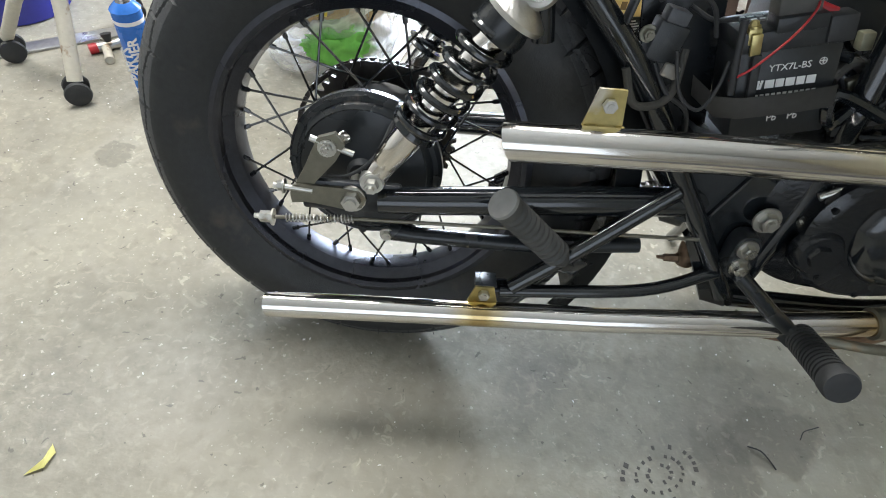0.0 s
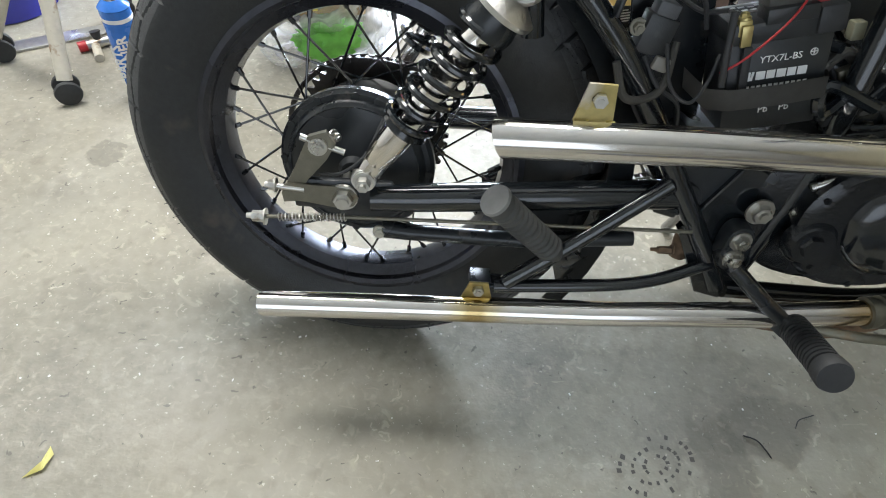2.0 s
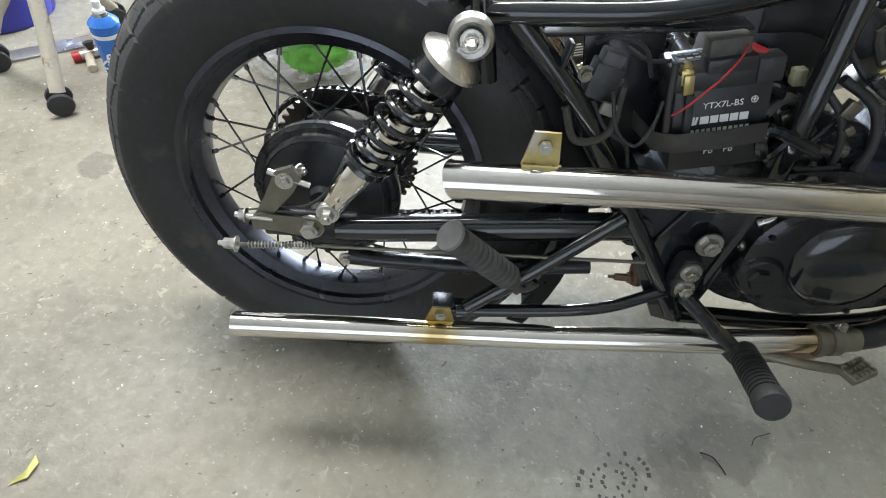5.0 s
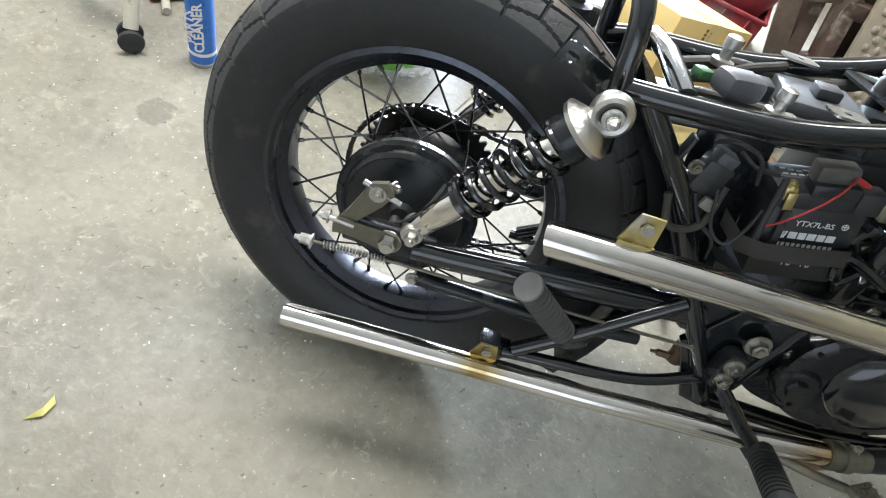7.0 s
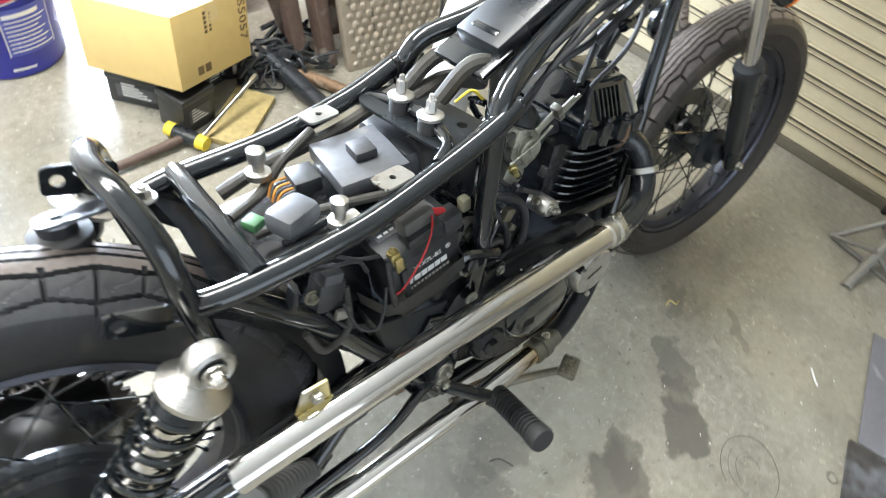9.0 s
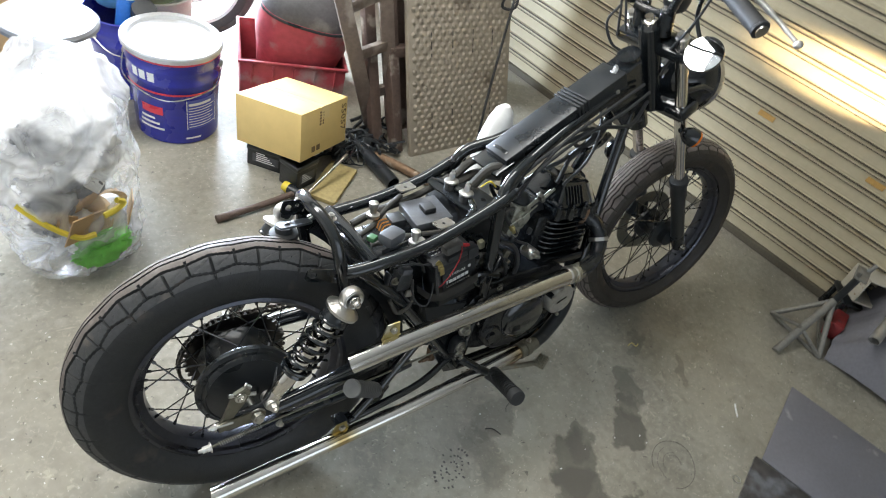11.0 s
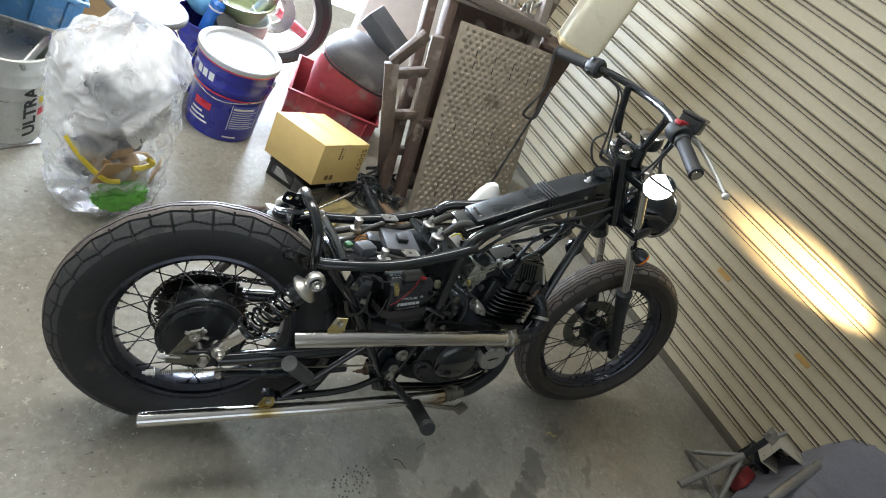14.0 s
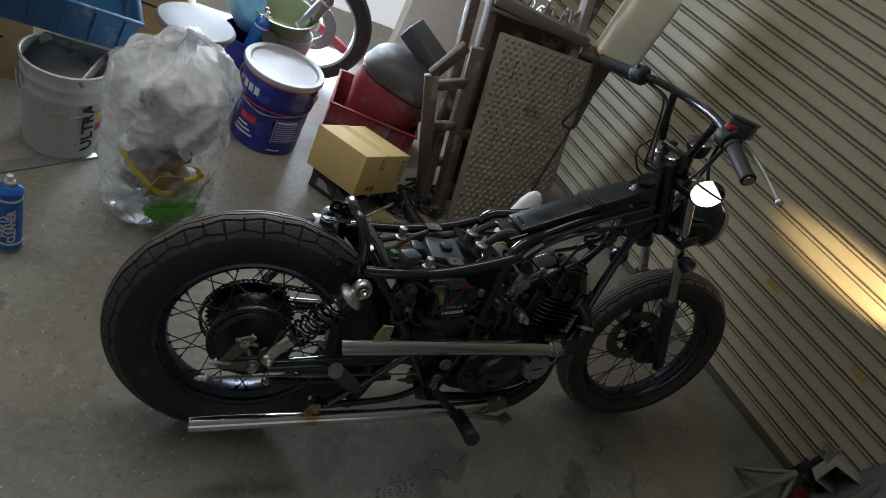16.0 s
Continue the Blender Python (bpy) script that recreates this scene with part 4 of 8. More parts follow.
# engine
def cover_mesh(pts, y0, y1, bevel=0.004):
    """A plate of outline pts (x, z) between y0 and y1 with an eased outer edge."""
    bm = bmesh.new()
    cx, cz = sum(p[0] for p in pts) / len(pts), sum(p[1] for p in pts) / len(pts)
    loops = []
    for y, k in ((y0, 1.0), (y1 + (bevel if y1 < y0 else -bevel), 1.0), (y1, 1 - bevel * 12)):
        loops.append([bm.verts.new((cx + (x - cx) * k, y, cz + (z - cz) * k)) for x, z in pts])
    n = len(pts)
    for a, b in zip(loops, loops[1:]):
        for i in range(n):
            bm.faces.new((a[i], a[(i + 1) % n], b[(i + 1) % n], b[i]))
    bm.faces.new(loops[0][::-1])
    bm.faces.new(loops[-1])
    bmesh.ops.recalc_face_normals(bm, faces=bm.faces)
    return bm


def ellipse(cx, cz, rx, rz, n=40, squash=1.0, turn=0.0):
    out = []
    for k in range(n):
        a = 2 * math.pi * k / n
        c, s = math.cos(a), math.sin(a)
        x, z = rx * math.copysign(abs(c) ** squash, c), rz * math.copysign(abs(s) ** squash, s)
        out.append((cx + x * math.cos(turn) - z * math.sin(turn), cz + x * math.sin(turn) + z * math.cos(turn)))
    return out


engine = bpart("engine_case", cover_mesh(ellipse(0.735, 0.02, 0.19, 0.12, 48, 0.7), 0.12, -0.12, 0.006), CASE, label="black enamelled single-cylinder engine")
bpart("gearbox", cover_mesh(ellipse(0.62, 0.05, 0.09, 0.12, 32, 0.6), 0.1, -0.1, 0.006), CASE, engine)
cc = bpart("clutch_cover", cover_mesh(ellipse(0.72, 0.015, 0.125, 0.098, 48, 0.85, 0.1), -0.11, -0.152, 0.006), CASE, engine)
bpart("clutch_dome", lathe([(0.0, -0.168), (0.055, -0.168), (0.07, -0.162), (0.078, -0.15), (0.082, -0.14)], 48, m=Matrix.Translation((0.732, 0, 0.02))), GLOSS, engine)
bpart("kick_boss", lathe([(0.0, -0.16), (0.028, -0.16), (0.034, -0.152), (0.036, -0.14)], 32, m=Matrix.Translation((0.622, 0, -0.012))), CASE, engine)
bpart("kick_boss", lathe([(0.0, -0.166), (0.015, -0.166), (0.018, -0.158)], 6, m=Matrix.Translation((0.62, 0, -0.012))), CASE, engine)
for k in range(10):
    a = 2 * math.pi * (k + 0.3) / 10
    bolt((0.72 + 0.118 * math.cos(a), -0.146, 0.015 + 0.092 * math.sin(a)), (0.72 + 0.118 * math.cos(a), -1, 0.015 + 0.092 * math.sin(a)), 0.005, 0.006, CASE, engine, washer=False)
fc = bpart("filter_cover", cover_mesh(ellipse(0.846, 0.05, 0.046, 0.047, 36, 0.9), -0.14, -0.178, 0.006), mat("scuffed_grey_cover", (0.5, 0.5, 0.48), 0.34, 0.9, vary=0.3, wear=(0.25, 0.25, 0.24), wear_amount=0.25, wear_scale=30), engine, "scuffed oval filter cover")
for a in (35, 150, 265):
    x, z = 0.846 + 0.047 * math.cos(radians(a)), 0.05 + 0.049 * math.sin(radians(a))
    bpart("cover_lug", lathe([(0.0, -0.176), (0.008, -0.176), (0.009, -0.15)], 14, m=Matrix.Translation((x, 0, z))), CASE, engine)
    bolt((x, -0.176, z), (x, -1, z), 0.0055, 0.005, STEEL, engine, washer=False)
part("cover_mark", box((0.035, 0.0008, 0.005), Matrix.Translation((0.846, -0.1786, 0.05)) @ Matrix.Rotation(radians(-20), 4, "Y"), 0.0), CASE, fc)
for x, z, r in ((0.55, 0.018, 0.0135), (0.585, 0.1, 0.008), (0.64, 0.13, 0.006), (0.6, 0.02, 0.007)):
    bolt((x, -0.128, z), (x, -1, z), r, r * 0.8, STEEL, engine)
rod("case_pipe", [(0.6, -0.13, 0.06), (0.64, -0.135, 0.085), (0.69, -0.135, 0.105)], 0.0055, STEEL, engine)

CYL = Matrix.Translation((0.9, 0, 0.118)) @ Matrix.Rotation(radians(5), 4, "Y")
cyl = bpart("cylinder", box((0.15, 0.15, 0.15), CYL @ Matrix.Translation((0, 0, 0.06)), 0.02), CASE, engine)
bpart("chain_tunnel", box((0.07, 0.13, 0.16), CYL @ Matrix.Translation((-0.085, -0.004, 0.062)), 0.012), CASE, engine)
bpart("cylinder_base", box((0.2, 0.2, 0.03), CYL @ Matrix.Translation((-0.012, 0, 0.0)), 0.008), CASE, engine)


def fin_mesh(wx, wy):
    bm = bmesh.new()
    pts = ellipse(0, 0, wx / 2, wy / 2, 36, 0.45)
    lo = [bm.verts.new((x, y, -0.0018)) for x, y in pts]
    hi = [bm.verts.new((x * 0.995, y * 0.995, 0.0012)) for x, y in pts]
    n = len(pts)
    bm.faces.new(lo[::-1])
    bm.faces.new(hi)
    for k in range(n):
        bm.faces.new((lo[k], lo[(k + 1) % n], hi[(k + 1) % n], hi[k]))
    return bm


fin = part("cooling_fin", fin_mesh(0.192, 0.19), GLOSS, cyl)
fin.matrix_basis = CYL @ Matrix.Translation((0, 0, 0.032))
for k in range(1, 7):
    o = fin.copy()
    scene.collection.objects.link(o)
    o.matrix_basis = CYL @ Matrix.Translation((0.001 * k, 0, 0.032 + 0.0155 * k))


def tapered(w0, d0, w1, d1, h, bevel):
    """A block that narrows from w0 x d0 at its foot to w1 x d1 at its top."""
    bm = bmesh.new()
    lo = [bm.verts.new((sx * w0 / 2, sy * d0 / 2, 0)) for sx, sy in ((-1, -1), (1, -1), (1, 1), (-1, 1))]
    hi = [bm.verts.new((sx * w1 / 2, sy * d1 / 2, h)) for sx, sy in ((-1, -1), (1, -1), (1, 1), (-1, 1))]
    bm.faces.new(lo[::-1])
    bm.faces.new(hi)
    for k in range(4):
        bm.faces.new((lo[k], lo[(k + 1) % 4], hi[(k + 1) % 4], hi[k]))
    bmesh.ops.bevel(bm, geom=list(bm.edges), offset=bevel, segments=3, profile=0.5, affect="EDGES")
    return bm


HEAD = CYL @ Matrix.Translation((0.008, 0, 0.13))
bm = tapered(0.168, 0.176, 0.16, 0.168, 0.032, 0.006)
bm.transform(HEAD)
head = bpart("cylinder_head", bm, GLOSS, engine, "gloss black cylinder head with cover bolts")
bm = tapered(0.165, 0.172, 0.1, 0.098, 0.062, 0.008)
bm.transform(HEAD @ Matrix.Translation((0, 0, 0.034)))
bpart("rocker_cover", bm, GLOSS, head)
bm = tapered(0.082, 0.07, 0.062, 0.05, 0.014, 0.004)
bm.transform(HEAD @ Matrix.Translation((0, 0, 0.094)))
bpart("rocker_cap", bm, GLOSS, head)
# ribs that climb the cover's sloping flank
FLANK = HEAD @ Matrix.Translation((0, -0.0685, 0.066)) @ Matrix.Rotation(radians(-31), 4, "X")
for k in range(6):
    bpart("cover_rib", box((0.0042, 0.007, 0.05), FLANK @ Matrix.Translation((-0.045 + 0.0115 * k, 0, 0)), 0.0014), GLOSS, head)
bpart("cover_rib", box((0.011, 0.006, 0.058), FLANK @ Matrix.Translation((0.05, -0.0, 0)) @ Matrix.Rotation(radians(-14), 4, "Y"), 0.002), ALLOY, head, "bare alloy edge")
for x, y in ((-0.074, -0.08), (-0.03, -0.087), (0.02, -0.087), (0.072, -0.08), (-0.074, 0.08), (0.072, 0.08)):
    bpart("head_lug", turned([(0.0, 0.0), (0.011, 0.0), (0.012, 0.004), (0.011, 0.036), (0.0, 0.037)], HEAD @ Vector((x, y, 0.004)), HEAD @ Vector((x, y, 1)), 16), GLOSS, head)
    bolt(HEAD @ Vector((x, y, 0.041)), HEAD @ Vector((x, y, 1)), 0.006, 0.007, CASE, head)
bpart("exhaust_flange", lathe([(0.018, 0.0), (0.034, 0.0), (0.034, 0.009), (0.018, 0.009)], 28, True, m=along((0.965, -0.062, 0.239), (1.0, -0.084, 0.222)) @ Y_TO_Z), RUST, head, "rusty exhaust flange")
for s in (-1, 1):
    bpart("valve_cap", turned([(0.0, 0), (0.022, 0.0), (0.024, 0.004), (0.022, 0.014), (0.0, 0.016)], HEAD @ Vector((0.062 * s, 0, 0.075)), HEAD @ Vector((0.3 * s, 0, 0.2)), 6), GLOSS, head)
# dark starter motor, hoses and clips in the gap behind the cylinder
bpart("starter_motor", turned([(0.0, 0.0), (0.034, 0.0), (0.038, 0.005), (0.038, 0.03), (0.035, 0.032), (0.035, 0.16), (0.0, 0.165)], (0.685, -0.092, 0.158), (0.685, 0.1, 0.158), 28), SATIN, engine, "black starter motor")
bolt((0.685, -0.093, 0.158), (0.685, -1, 0.158), 0.007, 0.006, STEEL, engine)
bpart("case_shelf", box((0.19, 0.17, 0.05), pose(0.72, 0, 0.118, 0, 4, 0), 0.01), CASE, engine)
for x, z in ((0.652, 0.138), (0.718, 0.135), (0.735, 0.205), (0.66, 0.2)):
    bolt((x, -0.094, z), (x, -1, z), 0.006, 0.007, DULL, engine)
for pts, r in (([(0.625, -0.1, 0.235), (0.65, -0.108, 0.21), (0.668, -0.108, 0.17), (0.672, -0.106, 0.12)], 0.005), ([(0.64, -0.092, 0.25), (0.69, -0.1, 0.222), (0.712, -0.104, 0.17), (0.7, -0.108, 0.12)], 0.0065), ([(0.63, -0.05, 0.3), (0.66, -0.085, 0.26), (0.7, -0.09, 0.235), (0.74, -0.095, 0.215)], 0.004)):
    rod("breather_hose", pts, r, SOFT, engine, curved=True)
bpart("starter_body", turned([(0.0, 0), (0.014, 0.0), (0.017, 0.006), (0.017, 0.034), (0.013, 0.04), (0.0, 0.042)], (0.755, -0.075, 0.186), (0.755, -0.127, 0.19)), ALLOY, engine, "small bare alloy cam tensioner")
bpart("starter_lug", box((0.045, 0.02, 0.022), Matrix.Translation((0.768, -0.097, 0.182)) @ Matrix.Rotation(radians(30), 4, "Y"), 0.006), ALLOY, engine)
bolt((0.755, -0.116, 0.19), (0.755, -1, 0.206), 0.006, 0.007, STEEL, engine)
bolt((0.778, -0.107, 0.174), (0.778, -1, 0.174), 0.006, 0.007, ALLOY, engine)
# carburettor and its links
CARBALLOY = mat("oxidised_carburettor_alloy", (0.36, 0.36, 0.3), 0.42, 0.55, vary=0.3, bump=0.2, wear=(0.12, 0.11, 0.09), wear_amount=0.4, wear_scale=40)
carb = bpart("carburettor", box((0.062, 0.07, 0.075), pose(0.738, -0.02, 0.272, 0, 12, 0), 0.012), CARBALLOY, label="oxidised alloy carburettor behind the cylinder")
bpart("carburettor_top", turned([(0.0, 0.0), (0.03, 0.0), (0.034, 0.005), (0.03, 0.018), (0.016, 0.03), (0.0, 0.032)], (0.744, -0.022, 0.305), (0.76, -0.022, 0.36), 24), SATIN, carb)
bpart("throttle_drum", turned([(0.0, 0.0), (0.02, 0.0), (0.022, 0.003), (0.016, 0.006), (0.022, 0.009), (0.02, 0.012), (0.0, 0.013)], (0.738, -0.054, 0.276), (0.738, -1, 0.276), 24), CARBALLOY, carb, "oxidised throttle drum")
bpart("cable_bracket", box((0.05, 0.004, 0.014), pose(0.77, -0.058, 0.316, 0, -32, 0), 0.0015), CARBALLOY, carb, "bare cable bracket")
bpart("cable_bracket", box((0.012, 0.018, 0.026), pose(0.788, -0.06, 0.327, 0, -32, 0), 0.002), CARBALLOY, carb)
bpart("float_bowl", box((0.052, 0.06, 0.034), pose(0.73, -0.02, 0.222, 0, 12, 0), 0.01), CARBALLOY, carb)
bpart("carb_fitting", turned([(0.0, 0.0), (0.008, 0.0), (0.008, 0.012), (0.005, 0.013), (0.005, 0.024), (0.0, 0.025)], (0.715, -0.05, 0.25), (0.7, -0.09, 0.245), 14), BRASSY, carb, "small brass fitting")
for dx in (0.0, 0.014):
    rod("cable_end", [(0.785 + dx * 0.4, -0.062, 0.325 - dx * 0.6), (0.81 + dx, -0.068, 0.35)], 0.003, DULL, carb)
rod("throttle_link", [(0.7, -0.06, 0.262), (0.735, -0.07, 0.29), (0.775, -0.066, 0.31)], 0.0022, CARBALLOY, carb)
bpart("intake_boot", tube(bend([(0.55, -0.01, 0.3), (0.62, -0.01, 0.305), (0.705, -0.015, 0.28)]), 0.03, 18), SOFT, carb)
bpart("intake_stub", tube(bend([(0.765, -0.018, 0.268), (0.8, -0.016, 0.262), (0.835, -0.012, 0.262)]), 0.026, 18), SOFT, carb)

# battery in its carrier
BAT = Matrix.Translation((0.5, -0.082, 0.196)) @ Matrix.Rotation(radians(-13), 4, "Y") @ Matrix.Scale(0.92, 4)
bat = bpart("battery", box((0.122, 0.078, 0.118), BAT @ Matrix.Translation((0, 0, -0.012)), 0.004), PLASTIC, label="black sealed battery with white print", angle=30)
bpart("battery_lid", box((0.125, 0.081, 0.026), BAT @ Matrix.Translation((0, 0, 0.058)), 0.004), PLASTIC, bat)
bpart("lid_step", box((0.06, 0.03, 0.018), BAT @ Matrix.Translation((0.005, -0.028, 0.076)), 0.002), PLASTIC, bat)
part("lid_label", box((0.1, 0.03, 0.0008), BAT @ Matrix.Translation((0.0, 0.012, 0.0716))), GREYPLASTIC, bat)
for k in range(9):
    part("label_bar", box((0.008, 0.004, 0.0006), BAT @ Matrix.Translation((-0.042 + 0.0105 * k, 0.02 - 0.002 * (k % 3), 0.0724))), LABEL, bat)
    part("label_bar", box((0.007, 0.004, 0.0006), BAT @ Matrix.Translation((-0.042 + 0.0105 * k, 0.006, 0.0724))), LABEL, bat)


def writing(text, m, size, material, parent, extrude=0.0004, name="print", align="LEFT", bold=0.0):
    cu = bpy.data.curves.new(name, "FONT")
    cu.body, cu.size, cu.extrude, cu.align_x = text, size, extrude, align
    cu.resolution_u = 2
    cu.offset = bold
    tmp = bpy.data.objects.new(name, cu)
    scene.collection.objects.link(tmp)
    dg = bpy.context.evaluated_depsgraph_get()
    me = bpy.data.meshes.new_from_object(tmp.evaluated_get(dg))
    bpy.data.objects.remove(tmp)
    ob = new(name, me)
    me.materials.clear()
    me.materials.append(material)
    ob.parent = parent
    ob.matrix_basis = m
    return ob


FACE = BAT @ Matrix.Translation((0, -0.0395, 0)) @ Matrix.Rotation(radians(90), 4, "X")
writing("YTX7L-BS", FACE @ Matrix.Translation((-0.024, 0.02, 0)), 0.012, LABEL, bat)
writing("+", FACE @ Matrix.Translation((0.036, 0.021, 0)), 0.014, LABEL, bat)
part("plus_ring", lathe([(0.0038, 0), (0.0046, 0), (0.0046, 0.0008), (0.0038, 0.0008)], 20, True, m=FACE @ Matrix.Translation((0.0398, 0.0258, 0)) @ Y_TO_Z), LABEL, bat)
for k, w in enumerate((0.011, 0.01, 0.011, 0.01, 0.011)):
    part("brand_bar", box((w, 0.0105, 0.0008), FACE @ Matrix.Translation((-0.02 + 0.0125 * k, 0.004, 0.0)), 0.0), LABEL, bat)
for k in range(4):
    part("brand_bar", box((0.0028, 0.0115, 0.0008), FACE @ Matrix.Translation((-0.041 + 0.0036 * k, 0.004, 0.0)) @ Matrix.Rotation(radians(10 - 7 * k), 4, "Z")), LABEL, bat)
for k in range(11):
    part("small_bar", box((0.0045, 0.0055, 0.0006), FACE @ Matrix.Translation((-0.034 + 0.007 * k, -0.0115, 0.0))), LABEL, bat)
for k in (0, 1):
    writing("Pb", FACE @ Matrix.Translation((-0.016 + 0.026 * k, -0.047, 0)), 0.013, LABEL, bat)
for s in (-1, 1):
    bpart("terminal", box((0.016, 0.014, 0.02), BAT @ Matrix.Translation((s * 0.046 - 0.002, -0.034, 0.066)), 0.002), BRASSY if s < 0 else PLASTIC, bat, "brass terminal" if s < 0 else "black terminal cap")
bolt(BAT @ Vector((-0.048, -0.034, 0.076)), BAT @ Vector((-0.048, -0.034, 1)), 0.005, 0.005, BRASSY, bat)
# rubber strap round the battery, carrier under it
bm = bmesh.new()
prof = [(-0.105, -0.01), (-0.085, -0.042), (-0.06, -0.056), (0.0, -0.058), (0.058, -0.052), (0.064, -0.036), (0.064, 0.03)]
rows = []
for x, y in prof:
    lift = 0.02 if x < -0.09 else 0.0
    rows.append([bm.verts.new(BAT @ Vector((x, y, z + lift))) for z in (-0.031, -0.003)])
for a, b in zip(rows, rows[1:]):
    bm.faces.new((a[0], a[1], b[1], b[0]))
bmesh.ops.solidify(bm, geom=list(bm.faces), thickness=0.003)
bpart("battery_strap", bm, mat("worn_rubber_strap", (0.085, 0.083, 0.078), 0.42, vary=0.2), label="grey rubber battery strap", angle=60)
bpart("battery_carrier", cover_mesh([(0.425, 0.12), (0.56, 0.09), (0.56, 0.02), (0.535, -0.04), (0.505, -0.04), (0.45, 0.03)], 0.04, -0.105, 0.002), SATIN, label="black battery carrier")
bpart("carrier_tab", box((0.014, 0.006, 0.045), Matrix.Translation((0.525, -0.108, -0.03)), 0.002), PLASTIC)
rod("red_lead", [(0.425, -0.135, 0.2), (0.445, -0.14, 0.22), (0.478, -0.134, 0.258), (0.5, -0.115, 0.285), (0.503, -0.085, 0.292)], 0.0014, RED, curved=True, label="thin red wire")
rod("fuse_lead", [(0.42, -0.13, 0.265), (0.425, -0.135, 0.22), (0.432, -0.135, 0.185)], 0.0042, SOFT, curved=True)
rod("loop_lead", [(0.36, -0.125, 0.225), (0.375, -0.135, 0.18), (0.4, -0.14, 0.165), (0.415, -0.135, 0.19), (0.42, -0.13, 0.22)], 0.0022, SOFT, curved=True)

# boxes and plugs beside and under the seat rails
def block(name, x, y, z, sx, sy, sz, material, ry=0, rz=0, rx=0, bevel=0.003, label="", parent=None):
    return bpart(name, box((sx, sy, sz), pose(x, y, z, rx, ry, rz), bevel), material, parent, label)


bpart("splash_panel", box((0.1, 0.006, 0.25), pose(0.4, -0.045, 0.165, 0, -10, 0), 0.002), SATIN, label="black panel beside the battery")
block("relay", 0.352, -0.1, 0.228, 0.036, 0.028, 0.044, PLASTIC, 12, label="dusty black relay on its bracket")
block("relay_cap", 0.356, -0.104, 0.257, 0.026, 0.024, 0.016, GREYPLASTIC, 12)
block("relay_bracket", 0.333, -0.09, 0.205, 0.006, 0.03, 0.06, SATIN, 25)
block("plug", 0.362, -0.12, 0.2, 0.02, 0.008, 0.016, mat("dusty_grey_tab", (0.2, 0.19, 0.165), 0.5, vary=0.2), 15, label="dusty grey tab")
bolt((0.33, -0.105, 0.235), (0.33, -1, 0.235), 0.007, 0.006, DULL)
for pts in ([(0.335, -0.1, 0.27), (0.35, -0.12, 0.285), (0.385, -0.12, 0.275), (0.405, -0.11, 0.24)], [(0.345, -0.11, 0.205), (0.365, -0.12, 0.175), (0.395, -0.12, 0.155), (0.41, -0.11, 0.12)], [(0.33, -0.095, 0.19), (0.345, -0.11, 0.15), (0.375, -0.11, 0.11)], [(0.375, -0.09, 0.265), (0.4, -0.1, 0.255), (0.42, -0.115, 0.262)]):
    rod("branch_wire", pts, 0.0028, SOFT, curved=True, sides=8)
bpart("lid_pad", box((0.052, 0.03, 0.03), BAT @ Matrix.Translation((0.004, -0.018, 0.092)), 0.005), mat("grey_foam_pad", (0.09, 0.087, 0.08), 0.8, vary=0.2, bump=0.3), bat, "grey foam pad")
bpart("terminal_cover", box((0.034, 0.03, 0.034), BAT @ Matrix.Translation((0.052, -0.03, 0.064)), 0.005), SOFT, bat, "black rubber terminal cover")
rod("red_boot", [BAT @ Vector((0.03, -0.02, 0.088)), BAT @ Vector((0.05, -0.024, 0.078))], 0.0055, RED, bat, "red terminal boot")
bpart("terminal_clip", box((0.013, 0.005, 0.026), BAT @ Matrix.Translation((-0.047, -0.044, 0.058)), 0.0015), BRASSY, bat, "brass terminal clip")
bpart("terminal_sleeve", box((0.011, 0.006, 0.06), BAT @ Matrix.Translation((-0.044, -0.046, 0.016)), 0.002), SOFT, bat)
block("plug", 0.596, -0.075, 0.243, 0.016, 0.016, 0.022, mat("olive_grey_plug", (0.3, 0.29, 0.2), 0.5, vary=0.2), -10, label="cream wiring plug")
block("plug", 0.297, -0.05, 0.325, 0.02, 0.02, 0.012, mat("dull_green_plug", (0.04, 0.13, 0.05), 0.5, vary=0.2), 0, 25, label="green wiring plug")
block("fuse_box", 0.335, -0.068, 0.33, 0.055, 0.042, 0.03, GREYPLASTIC, 0, 20, bevel=0.01)
block("bracket_tab", 0.3, -0.118, 0.262, 0.006, 0.02, 0.03, SATIN, 10)
tray = block("electrics_tray", 0.4, -0.0, 0.278, 0.25, 0.14, 0.006, SATIN, -7, label="black tray under the seat rails")
block("ignition_unit", 0.465, -0.005, 0.322, 0.095, 0.105, 0.024, GREYPLASTIC, -6, -8, label="flat grey ignition unit", bevel=0.004)
block("rubber_pad", 0.465, -0.01, 0.341, 0.03, 0.034, 0.014, SOFT, -6, -8)
pl = block("unit_plug", 0.39, 0.005, 0.315, 0.035, 0.04, 0.022, PLASTIC, -6, -8)
for k in range(6):
    c = (0.5, 0.2, 0.02) if k % 2 else (0.05, 0.05, 0.05)
    rod("plug_wire", [(0.375, -0.01 + 0.006 * k, 0.315), (0.355, -0.01 + 0.006 * k, 0.313), (0.345, -0.012 + 0.005 * k, 0.3)], 0.0016, mat("wire_tone", c, 0.5), curved=True)
